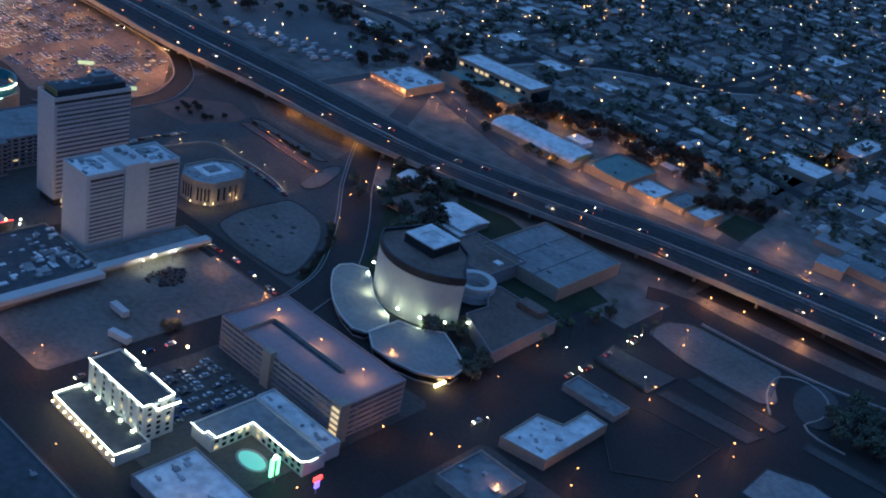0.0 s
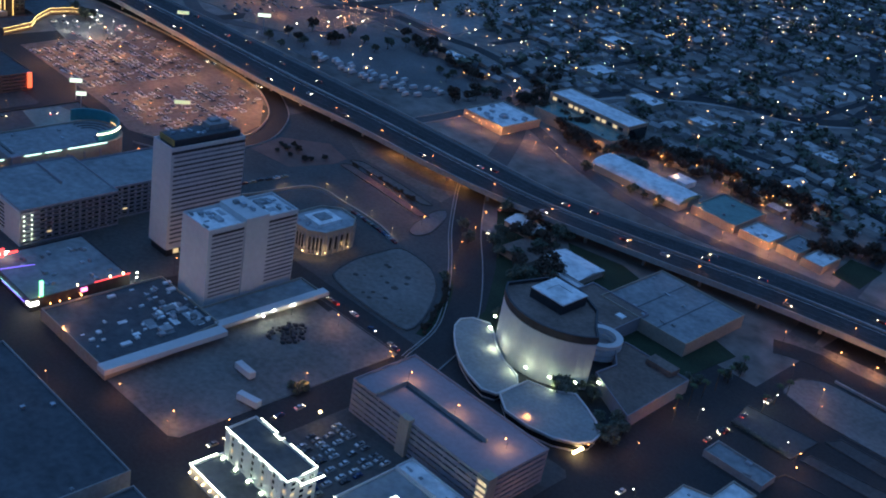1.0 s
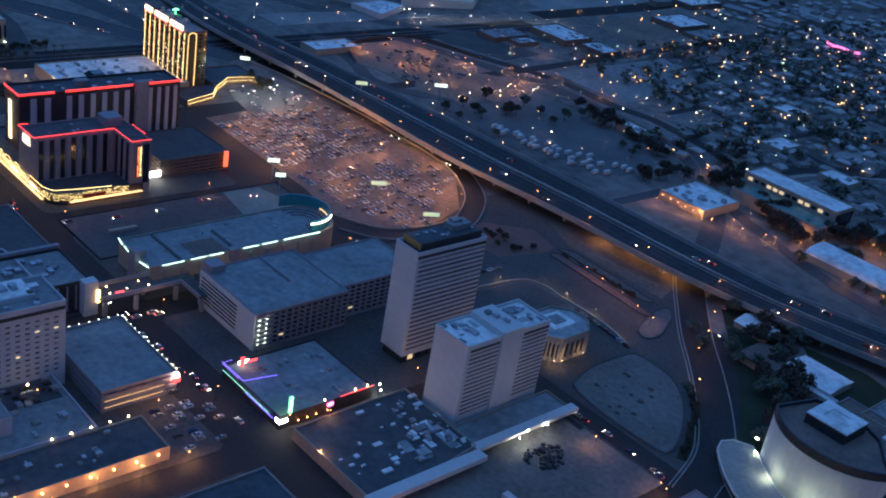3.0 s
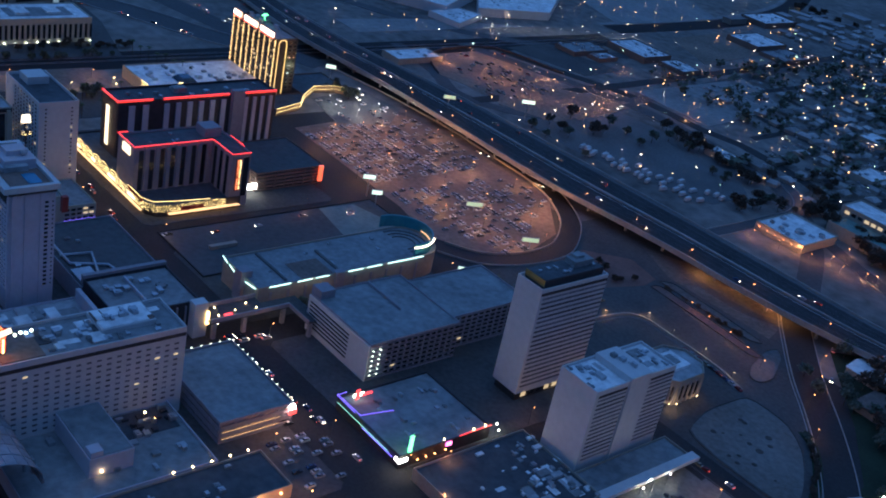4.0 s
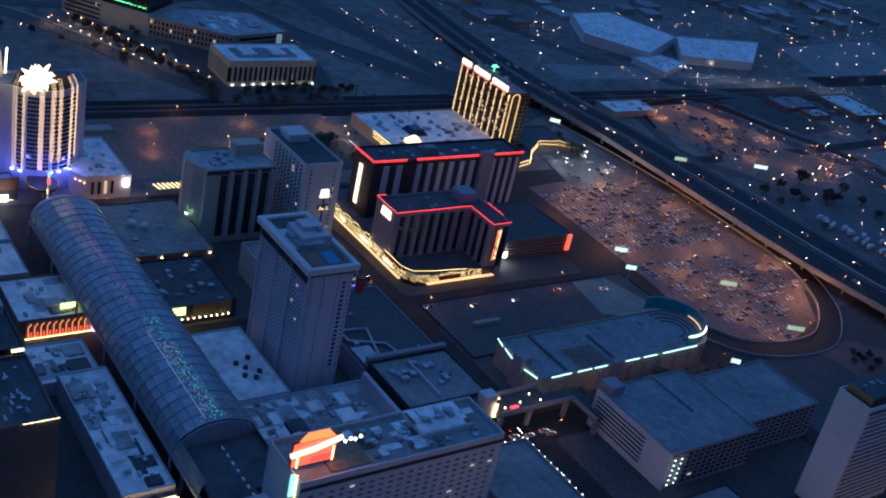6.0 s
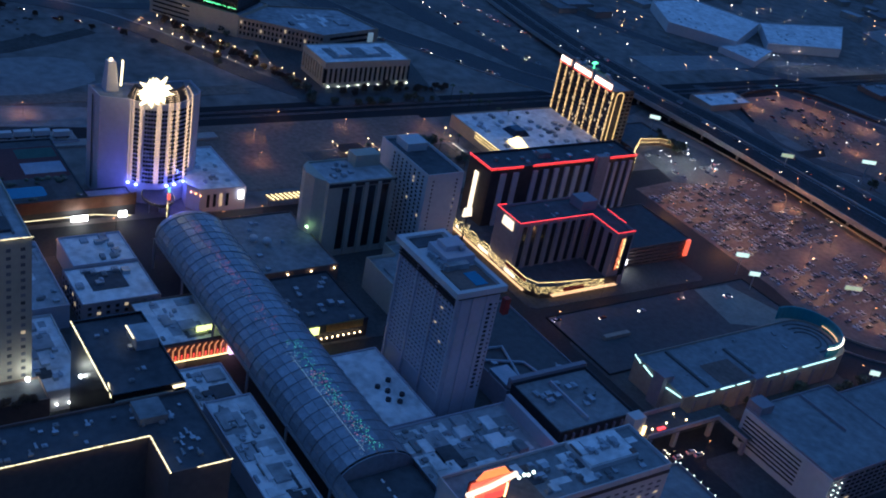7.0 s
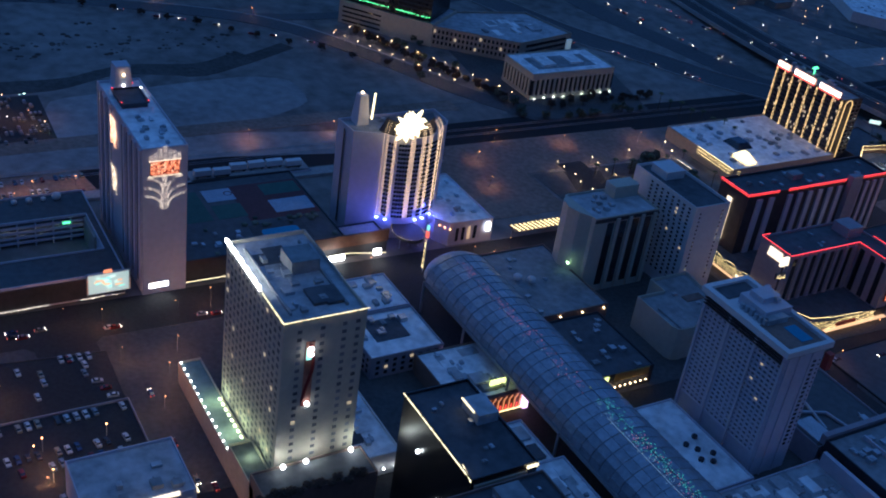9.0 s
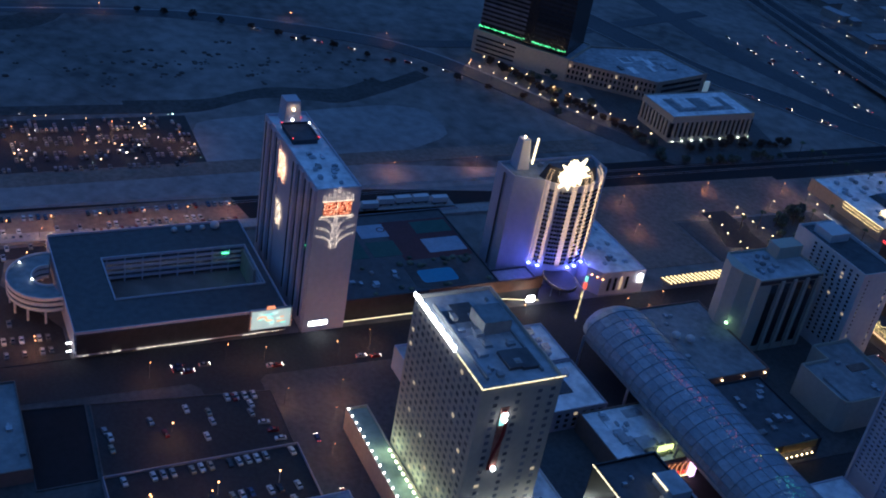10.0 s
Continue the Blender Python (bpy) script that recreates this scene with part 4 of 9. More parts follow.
# events centre with teal rounded end
ec = thing("events_centre", "long grey hall with a teal rounded end and lit eaves", "event hall", at=(-432, 195, 0))
round_end = [(-426.3 + 12.7 * math.cos(a), 229 + 11 * math.sin(a)) for a in [radians(0 + 180 * k / 14) for k in range(15)]]
shell(ec, [(-439, 150.4), (-413.6, 150.4), (-413.6, 229)] + round_end[1:], 0, 12, "beige", "greyroof")
ow = [(-428.5 + 13.6 * math.cos(a), 226.5 + 13.4 * math.sin(a)) for a in [radians(-12 + 196 * k / 20) for k in range(21)]]
iw = [(-428.5 + 12.9 * math.cos(a), 226.5 + 12.7 * math.sin(a)) for a in [radians(-12 + 196 * k / 20) for k in range(21)]]
part("curved_wall", Mesh().prism(ow + iw[::-1], 11.2, 17.2), M["teal"], ec, "curved teal wall")
# emissive lines paint the warm light on the end of the curved wall
neon(ec, [(-428.5 + 13.9 * math.cos(a), 226.5 + 13.7 * math.sin(a), 15.8) for a in [radians(-14 + 62 * k / 8) for k in range(9)]], "warmline", 0.4, "warm glowing line for the lit wall end")
neon(ec, [(-428.5 + 12.6 * math.cos(a), 226.5 + 12.4 * math.sin(a), 13.0) for a in [radians(48 + 50 * k / 6) for k in range(7)]], "dimline", 0.25, "orange glow line inside the curve")
for a0, a1 in ((155, 164), (167, 173.5), (175, 181), (190, 197), (199, 206), (209, 227)):
    neon(ec, [(-413.2, a0, 11.8), (-413.2, a1, 11.8)], "tealline", 0.18, "teal-white neon line")
neon(ec, [(-439, 150.1, 12.4), (-435.5, 150.1, 11.0)], "tealline", 0.18, "teal-white neon line")
neon(ec, [(-434, 150.1, 11.0), (-428.5, 150.1, 9.6)], "tealline", 0.18, "teal-white neon line")
neon(ec, [(-422, 150.1, 10.0), (-415, 150.1, 11.0)], "tealline", 0.18, "teal-white neon line")
for x0, x1, y0, y1 in ((-437.5, -416, 163, 164), (-432, -416, 186.5, 187.5)):
    part("roof_fold", Mesh().box(x0, x1, y0, y1, 11.3, 12.1), M["shoulder"], ec, "low fold in the roof")
part("lower_roof", Mesh().box(-427, -415, 170, 184, 11.304, 11.42), M["brownroof"], ec, "brown square roof patch")
for k in range(3):
    q = 10.6 - 2.6 * k
    part("roof_arc", Mesh().tube([(-426.3 + q * math.cos(a), 226 + q * math.sin(a), 11.5) for a in [radians(-10 + 200 * j / 16) for j in range(17)]], 0.3, 5), M["shoulder"], ec, "curved step of the roof")
part("stair_pier", Mesh().box(-415.4, -412.6, 184, 188, 0, 12.6), M["pink"], ec, "grey pier before the hall")
part("entrance_block", Mesh().box(-427.5, -422.5, 148.4, 153, 0, 14.5), M["pink"], ec, "pale entrance block")
roof_units(ec, -437, -418, 155, 220, 11.3, 10, 8, 1.4)
ribs(ec, "+x", -413.6, 152, 228, 0.5, 9, 10, 0.12, "pink", "pilaster")
lowd = house_block("parking_lot", "wide dark asphalt parking lot with a raised kerb", -481, -443, 145, 251, 0.8, "asphalt", "deck", 0, lip=0.4)
part("stair_hut", Mesh().box(-463, -461, 158, 170, 0.4, 1.8), M["beige"], lowd)
part("worn_patch", Mesh().prism([(-480, 222), (-455, 218), (-447, 236), (-449, 249), (-479, 240)], 0.3, 0.425), M["greenish"], lowd, "pale greenish worn stretch of asphalt")

# old hotel slab with window rows, its podium and roof sign
fh = thing("casino_hotel", "pale slab hotel with small dark windows and bright roof sign", "hotel", at=(-382, 68, 0))
shell(fh, rect(-391, -373, 36, 100), 0, 32, "whitewall", "greyroof", 1.0)
windows(fh, "+x", -373, 38, 98.5, 6, 27.5, 20, 11, 0.46, 0.30, material="softglass", lit=0.02, seed=4)
part("eave_band", plate("+x", -373, 36.2, 99.8, 28.8, 30.0, 0.1, 0.05), M["dark"], fh, "dark band below the roof")
windows(fh, "+y", 100, -390, -374, 6, 27.5, 3, 9, 0.3, 0.4, seed=6)
part("penthouse", Mesh().box(-390, -379, 76, 93, 31, 32.6), M["whitewall"], fh, "white penthouse")
part("penthouse_roof", Mesh().box(-389.6, -379.4, 76.4, 92.6, 32.6, 32.9), M["paleroof"], fh)
part("roof_well", Mesh().box(-389, -375, 46, 58, 31.0, 31.3), M["brownroof"], fh)
roof_units(fh, -389, -375, 58, 76, 31, 14, 15, 2.4)
roof_units(fh, -388, -381, 77, 92, 32.9, 8, 25, 2.4)
roof_units(fh, -379, -374, 72, 98, 31, 7, 16, 1.8)
sgn = part("roof_sign", Mesh().box(-379.4, -378.9, 35.6, 48.6, 32.0, 40.2), M["red"], fh, "red roof sign with glowing borders")
part("sign_face", Mesh().box(-378.9, -378.7, 36.0, 48.2, 32.4, 39.8), G["redsign"], sgn, "glowing orange-red face")
part("sign_crest", Mesh().prism([(-379.2, 37.5), (-378.6, 37.5), (-378.6, 47.5), (-379.2, 47.5)], 40.2, 42.6, 0.6), G["orange"], sgn, "orange glowing crest")
part("sign_bar", Mesh().tube([(-378.4, 35.2, 36.6), (-378.4, 42, 37.4), (-378.4, 49.6, 39.4)], 0.75, 6), G["warmsign"], sgn, "glowing cream bar across the sign")
part("sign_letters", Mesh().box(-378.6, -378.5, 41, 47, 33.0, 35.0), G["reddim"], sgn, "deep red block")
for k in range(4):
    part("sign_star", Mesh().ball(-378.4, 50.6 + 1.5 * k, 37.6 + 0.5 * (k % 2), 0.5), G["mint"], sgn, "glowing pale star")
for y in (37.4, 47.6):
    for k in range(7):
        part("leg_bulb", Mesh().ball(-378.6, y, 32.3 + 0.68 * k, 0.26), G["gold"], sgn)
bulbs(fh, (-374.8, 35.8, 19), (-374.8, 35.8, 33), 14, "gold", 0.24)
part("side_sign", Mesh().box(-375.8, -375.2, 34.4, 35.7, 26, 33), G["tealdim"], fh, "teal side sign")
for k in range(26):
    rr = random.Random(k + 70)
    x, y = rr.uniform(-389.5, -378), rr.uniform(48, 95)
    part("roof_patch", Mesh().box(x, x + rr.uniform(1.5, 5), y, y + rr.uniform(1.5, 7), 31.0 if y < 75 else 32.9, (31.0 if y < 75 else 32.9) + rr.uniform(0.03, 0.5)), M[rr.choice(("darkroof", "paleroof", "brownroof", "paleroof"))], fh)
neon(fh, [(-391.5, 101, 22), (-391.5, 101, 30)], "gold", 0.35, "upright gold lamp strip")
fp = parking_garage("podium_garage", "low parking garage with lights along its parapet", -391, -352, 101, 127, 9, 3, "pink", "greyroof", bay=5, band=0.6)
bulbs(fp, (-391, 105, 9.3), (-391, 126, 9.3), 7, "mint", 0.2)
bulbs(fp, (-390, 127.1, 9.3), (-353, 127.1, 9.3), 13, "mint", 0.2)
part("corner_sign", Mesh().box(-352, -351, 125.6, 127.2, 5, 8.5), G["white"], fp, "bright corner sign")
part("corner_sign", Mesh().box(-351.4, -350.8, 125, 127.6, 5, 7), G["red"], fp)
for z in (2.2, 4.9):
    neon(fp, [(-351.6, 102, z), (-351.6, 122, z)], "dimline", 0.08, "row of orange deck lights")

# ---- vaulted canopy over the pedestrian street ----
cp = thing("street_canopy", "long barrel-vaulted canopy of grey panels and steel ribs over a street", "canopy", at=(-460, 29, 0))
CY, CR, CB, CH = 32.0, 12.6, 15.0, 10.0


def vault(x, a, grow=0.0):
    return (x, CY + (CR + grow) * math.cos(a), CB + (CH + grow) * math.sin(a))


X0, X1, BAY = -548.0, -341.0, 4.6
rows = int((X1 - X0) / BAY)
cuts = [math.pi * k / 12 for k in range(13)]
far_panels = []
for k in range(12):
    # one strip of panels per pair of ribs: eight panes around the vault, with gaps between
    a0, a1 = cuts[k] + 0.005, cuts[k + 1] - 0.005
    me = Mesh()
    w = BAY / 2 - 0.05
    for g in (0.0, 0.12):
        me.v += [(-w, CR * math.cos(a0) * (1 + g / CR), CH * math.sin(a0) * (1 + g / CH)), (w, CR * math.cos(a0) * (1 + g / CR), CH * math.sin(a0) * (1 + g / CH)),
                 (w, CR * math.cos(a1) * (1 + g / CR), CH * math.sin(a1) * (1 + g / CH)), (-w, CR * math.cos(a1) * (1 + g / CR), CH * math.sin(a1) * (1 + g / CH))]
    me.f = [(4, 5, 6, 7), (3, 2, 1, 0), (0, 1, 5, 4), (1, 2, 6, 5), (2, 3, 7, 6), (3, 0, 4, 7)]
    data = me.done("panel", M["canopy"])
    for i in range(rows):
        x = X0 + (i + 0.5) * BAY
        if -409 < x < -369 and (1 < k < 10 or x > -390):
            continue
        if x < -470:
            far_panels.append((x, data))
            continue
        ob = new("panel", data)
        ob.location = (x, CY, CB)
        own(ob, cp)
rest = Mesh()
for x, data in far_panels:
    n = len(rest.v)
    rest.v += [(v.co.x + x, v.co.y + CY, v.co.z + CB) for v in data.vertices]
    rest.f += [tuple(n + q for q in f.vertices) for f in data.polygons]
tagged(part("far_panels", rest, M["canopy"], cp), kind="stuff")
for i in range(rows + 1):
    x = X0 + i * BAY
    if -408 < x < -369.5:
        continue
    part("rib", Mesh().tube([vault(x, a, 0.25) for a in cuts], 0.08 if i % 3 else 0.15, 5), M["steel"], cp)
for k in (0, 3, 6, 9, 12):
    for a, b in ((X0, -409), (-369, X1)):
        part("purlin", Mesh().tube([vault(a, cuts[k], 0.3), vault(b, cuts[k], 0.3)], 0.1, 5), M["steel"], cp)
for s in (-1, 1):
    for a, b in ((X0, -384), (-369, X1)):
        part("edge_truss", Mesh().box(a, b, CY + s * (CR + 0.2) - 0.4, CY + s * (CR + 0.2) + 0.4, CB - 1.6, CB - 0.1), M["steel"], cp, "long grey edge truss")
    for i in range(0, rows + 1, 6):
        x = X0 + i * BAY
        if -384 < x < -369:
            continue
        part("mast", Mesh().tube([(x, CY + s * (CR + 0.6), 0), (x, CY + s * (CR + 0.6), CB)], 0.45, 8), M["steel"], cp, "grey supporting mast")
# rounded west end
domes = Mesh()
for j in range(5):
    b0, b1 = math.pi / 2 * j / 5, math.pi / 2 * (j + 1) / 5
    for k in range(12):
        q = []
        for b, a in ((b0, cuts[k]), (b1, cuts[k]), (b1, cuts[k + 1]), (b0, cuts[k + 1])):
            q.append((X0 - 9 * math.sin(b) * math.sin(a) - 0.2, CY + CR * math.cos(a), CB + CH * math.sin(a) * math.cos(b)))
        domes.quad(*q)
part("end_hood", domes, M["canopy"], cp, "rounded end of the canopy")
fan = Mesh()
fan.v = [vault(x, a, -0.2) for x in (-409.6, -409.2) for a in cuts]
n = len(cuts)
fan.f = [tuple(range(n)), tuple(range(2 * n - 1, n - 1, -1))] + [(k, k + n, (k + 1) % n + n, (k + 1) % n) for k in range(n)]
part("end_screen", fan, M["canopy"], cp, "flat screen closing the vault")
rnd = random.Random(31)
# emissive specks laid on the opaque vault paint LED light showing through
for x0, x1, col, cnt, around in ((-545, -500, "ledpink", 70, 1.75), (-520, -470, "ledpink", 60, 1.72), (-545, -470, "ledwhite", 60, 1.85), (-466, -411, "ledteal", 230, 1.55), (-466, -411, "ledwhite", 90, 1.75), (-368, -343, "ledpink", 26, 1.6), (-450, -415, "ledpink", 60, 1.62)):
    dots = Mesh()
    for i in range(cnt):
        p = vault(rnd.uniform(x0, x1), rnd.gauss(around, 0.1), 0.16)
        dots.box(p[0] - 0.1, p[0] + 0.1, p[1] - 0.1, p[1] + 0.1, p[2] - 0.08, p[2] + 0.08)
    tagged(part("light_dots", dots, G[col], cp, "scattered coloured dots for light showing through"), kind="stuff")
part("light_strip", Mesh().tube([vault(-458, 1.83, 0.2), vault(-412, 1.83, 0.2)], 0.10, 5), G["ledwhite"], cp, "pale light strip along the vault")

# ---- tall hotel with roof pool ----
bt = thing("hotel_tower", "tall pale hotel tower with a roof pool and louvred crown", "hotel tower", at=(-455, 76, 0))
part("wall", Mesh().box(-471.5, -437.5, 67.5, 82.5, 0, 48.5), M["lilac"], bt)
windows(bt, "-y", 67.5, -471, -438.5, 10, 45, 17, 20, 0.5, 0.36, material="softglass", lit=0.01, seed=3, joined=True)
windows(bt, "+x", -437.5, 78.5, 80.5, 10, 45.5, 1, 20, 0.6, 0.5, lit=0.0, joined=True)
windows(bt, "+x", -437.5, 81, 82.2, 10, 45.5, 1, 20, 0.4, 0.3, lit=0.0, joined=True)
ledge = Mesh().box(-17.1, 17.1, -0.3, 0.3, -0.14, 0.14).done("ledge", M["lilac"])
for k in range(21):
    ob = new("ledge", ledge)
    ob.location = (-454.5, 67.35, 10 + 1.75 * k)
    own(ob, bt)
for x in (-471.4, -460.4, -449.4, -438.2):
    part("pilaster", Mesh().box(x - 0.45, x + 0.45, 66.8, 67.6, 0, 48.4), M["lilac"], bt, "upright pale pilaster")
for y in (68.2, 72.4, 77.6):
    part("pilaster", Mesh().box(-437.6, -437.1, y - 0.25, y + 0.25, 0, 48.4), M["lilac"], bt)
for z in (45.6, 46.7, 47.8):
    part("louvre", Mesh().box(-471.6, -438.5, 66.5, 67.2, z, z + 0.45), M["dark"], bt)
part("crown_band", Mesh().box(-471.8, -437.2, 67.2, 82.8, 48.5, 50.0), M["dark"], bt, "dark band below the roof slab")
part("crown_slab", Mesh().ring(rect(-472.6, -436, 65.1, 83.4), rect(-470.8, -437.6, 67.0, 81.8), 50.0, 52.2).box(-471, -437.4, 66.8, 82, 50.0, 50.8), M["whitewall"], bt, "white overhanging roof slab")
part("penthouse", Mesh().box(-463, -452, 71, 81.5, 50.8, 54.4), M["lilac"], bt)
part("lift_house", Mesh().box(-461.5, -456, 73, 80, 54.4, 56.3), M["lilac"], bt)
part("plant_room", Mesh().box(-452, -449.5, 70, 78, 50.8, 53.2), M["dullroof"], bt)
for k in range(6):
    part("tank", Mesh().prism([(-460 + 1.9 * k + 0.8 * math.cos(a * math.pi / 4), 70 + 0.8 * math.sin(a * math.pi / 4)) for a in range(8)], 50.8, 52.6 + 0.3 * (k % 3)), M["metal"], bt)
part("sun_deck", Mesh().box(-451, -438, 68.5, 81.5, 50.81, 51.2), M["brownroof"], bt)
pw = part("pool", Mesh().box(-447.5, -440, 74.5, 79, 51.2, 51.35), M["water"], bt, "bright blue roof pool")
part("sun_deck", Mesh().box(-472, -465, 69, 81, 50.81, 51.2), M["darkroof"], bt)
roof_units(bt, -464, -452, 71, 83, 55, 5, 50, 2.0)
part("sign_block", Mesh().box(-438.5, -436.6, 84.5, 86.5, 40, 46), M["red"], bt)

lb = thing("casino_hall", "low casino halls with a white roof deck beside a tower", "building", at=(-450, 70, 0))
shell(lb, rect(-474.5, -436, 46.5, 67), 0, 9, "lilac", "paleroof")
for x, y in ((-457, 62), (-452, 59), (-448, 57), (-446, 60), (-449, 62.5), (-455, 57)):
    part("vent", Mesh().prism([(x + 0.9 * math.cos(a * math.pi / 4), y + 0.9 * math.sin(a * math.pi / 4)) for a in range(8)], 8.3, 9.5), M["dark"], lb, "round dark roof vent")
lb2 = house_block("casino_hall", "jumble of low roofs with ducts and patched panels", -435.6, -408, 46.5, 92, 8, "lilac", "dullroof", 22, big=2.2)
roof_patches(lb2, -435, -409, 47, 91, 7.3, 36, 2, 10.0, ("darkroof", "dullroof", "greyroof", "paleroof", "dullroof", "paleroof"))
roof_units(lb2, -434, -410, 48, 90, 7.3, 16, 2, 2.6)
for i in range(10):
    rr = random.Random(i)
    x, y = rr.uniform(-433, -416), rr.uniform(49, 84)
    part("raised_roof", Mesh().box(x, x + rr.uniform(4, 7), y, y + rr.uniform(3, 6), 7.3, 7.3 + rr.uniform(0.8, 2.2)), M["paleroof"] if i % 2 else M["greyroof"], lb2)
db = thing("casino_block", "dark-roofed casino block with slanted ribbed front", "building", at=(-423, 109, 0))
shell(db, rect(-436, -410, 95, 125.5), 0, 15, "dark", "greyroof", 1.2)
roof_units(db, -434, -412, 97, 123, 13.8, 12, 61, 3.0)
part("roof_wall", Mesh().box(-433, -413, 108, 108.6, 13.8, 15.4), M["lilac"], db)
ribs(db, "+x", -410, 95.5, 125, 2, 13.5, 9, 0.15, "pink", "rib", 0.3, 0.4)
part("side_wall", Mesh().box(-433, -405, 91, 92.5, 0, 13.5), M["lilac"], db, "tall pale side wall")
part("back_wall", Mesh().box(-438, -436.2, 95, 126, 12, 16.2), M["pink"], db)
part("corner_pier", Mesh().box(-410, -406, 121.5, 126.5, 0, 16), M["whitewall"], db, "pale corner pier")
part("wall_sign", Mesh().box(-404.6, -404.0, 88.5, 91.5, 4, 13.5), G["redsign"], db, "glowing red upright sign")
for k in range(6):
    part("sign_letter", Mesh().box(-404.0, -403.7, 89.3, 90.8, 5 + 1.3 * k, 5.8 + 1.3 * k), G["white"], db, "plain white bar")
part("lamp_strip", Mesh().box(-405.8, -405.3, 126, 127, 6, 12), G["gold"], db)
pdk = house_block("casino_hall", "wide low hall with a plain grey roof", -486, -438.5, 95, 127, 10, "pink", "deck", 5, big=2.4)
part("duct", Mesh().tube([(-470, 98, 9.9), (-455, 98, 10.2), (-450, 110, 10.2), (-441, 112, 10)], 0.6), M["metal"], pdk, "bent grey roof duct")
part("duct", Mesh().tube([(-462, 97, 9.9), (-460, 108, 10.3), (-444, 104, 10)], 0.6), M["metal"], pdk, "bent grey roof duct")
part("duct", Mesh().box(-450, -440, 96, 103, 9.3, 11), M["metal"], pdk)
wc = thing("theatre_block", "windowless cream block with a sunken grey roof", "building", at=(-515, 96, 0))
rc = [(-520, 87), (-501, 87), (-498.6, 88), (-498, 90), (-498, 113), (-528, 116), (-528, 99), (-520, 99)]
shell(wc, rc, 0, 13, "cream", "greyroof", 1.2)
part("roof_slot", Mesh().box(-516, -512.5, 104, 112, 11.8, 12.1), M["brownroof"], wc)
part("roof_step", Mesh().box(-512, -499, 90, 98, 11.8, 12.6), M["greyroof"], wc)
roof_units(wc, -526, -500, 100, 112, 11.8, 5, 3, 2.0)
sh = house_block("gift_shop", "low shop with a lit yellow-green sign front", -522, -490, 48, 74, 8.5, "dark", "darkroof", 14, big=2.6)
part("sign_front", plate("+x", -490, 58, 72, 5.2, 8.4, 0.15, 0.1), M["goldpanel"], sh)
part("sign_light", plate("+x", -489.6, 47.5, 55, 5.0, 8.2, 0.15, 0.1), G["yellowgreen"], sh, "glowing yellow-green sign")
bulbs(sh, (-489.2, 54, 3), (-489.2, 71, 3), 9, "warm", 0.3)
lr = house_block("casino_hall", "low plain casino hall with dish aerials", -566, -524, 47, 80, 10, "brownwall", "greyroof", 6, big=2.0)
for x, y in ((-547, 56), (-544, 60)):
    part("dish", Mesh().ball(x, y, 11.6, 1.7, 0.9, 10, 6), M["whitewall"], lr, "white round dish")
bulbs(lr, (-523.6, 50, 8.5), (-523.6, 78, 8.5), 4, "warm", 0.35)

# ---- hotel with two slabs ----
lv = thing("hotel_block", "pale hotel block with dark upright window strips", "hotel", at=(-565, 102, 0))
shell(lv, rect(-575, -556, 82, 111), 0, 31, "cream", "dullroof")
part("rounded_end", Mesh().prism([(-575, 82), (-572, 79), (-567, 77.6), (-562, 79), (-558, 82)], 0, 31), M["cream"], lv, "rounded pale end of the block")
for k in range(4):
    a = 88 + k * 5.7
    part("window_strip", plate("+x", -556, a, a + 2.9, 3, 28.5, 0.1, 0.05), M["glass"], lv, "dark upright window strip")
    part("pier", plate("+x", -556, a + 3.5, a + 5.0, 1, 30, 0.5, 0.3), M["cream"], lv)
part("eave", plate("+x", -556, 82.2, 110.8, 29, 30.4, 0.12, 0.1), M["dark"], lv)
part("floodlight", Mesh().box(-561.4, -560.4, 77.4, 78.0, 11, 11.5), G["floodgreen"], lv, "greenish floodlight on the wall")
part("lift_house", Mesh().box(-574, -568, 99, 110, 30.3, 35), M["cream"], lv)
roof_units(lv, -573, -558, 84, 98, 30.3, 8, 8, 2.4)
lv2 = thing("hotel_slab", "white hotel slab with a dark roof and small windows", "hotel", at=(-545, 126, 0))
shell(lv2, rect(-563, -527.5, 118, 134.5), 0, 44.5, "whitewall", "darkroof", 1.3)
windows(lv2, "-y", 118, -554, -529, 32, 43, 8, 6, 0.35, 0.5, seed=2)
windows(lv2, "+x", -527.5, 119.5, 133, 6, 42, 5, 18, 0.25, 0.35, lit=0.1, seed=3, hold=lambda i, j: i in (0, 4))
windows(lv2, "-y", 118, -555.5, -529, 5, 32, 9, 13, 0.35, 0.5, seed=4, joined=True)
part("lift_house", Mesh().box(-559, -550, 122, 131, 43.2, 47), M["whitewall"], lv2)
psn = thing("roof_sign", "glowing white sign on a tall post above a roof", "sign", at=(-464, 84.5, 44))
part("post", Mesh().box(-464.2, -463.8, 84.3, 84.7, 43.4, 60), M["dark"], psn)
part("upper_panel", Mesh().prism([(-464.4, 82.9), (-463.6, 82.9), (-463.6, 86.1), (-464.4, 86.1)], 60, 62.8, 0.8), G["warmsign"], psn, "glowing white panel")
part("lower_panel", Mesh().box(-464.3, -463.7, 82.6, 86.4, 55.6, 57.4), M["dark"], psn)
bulb_run(psn, [(-463.5, 82.8, 56.1), (-463.5, 86.2, 56.1)], "goldline", 0.4, 0.17, 0.8, 3, 0.2, "row of gold bulbs")
bulb_run(psn, [(-463.5, 82.8, 56.9), (-463.5, 86.2, 56.9)], "warmsign", 0.4, 0.17, 0.7, 4, 0.2, "row of white bulbs")
lowp = house_block("casino_deck", "cream parking deck with rows of openings", -521, -497, 113, 127, 9, "cream", "greyroof")
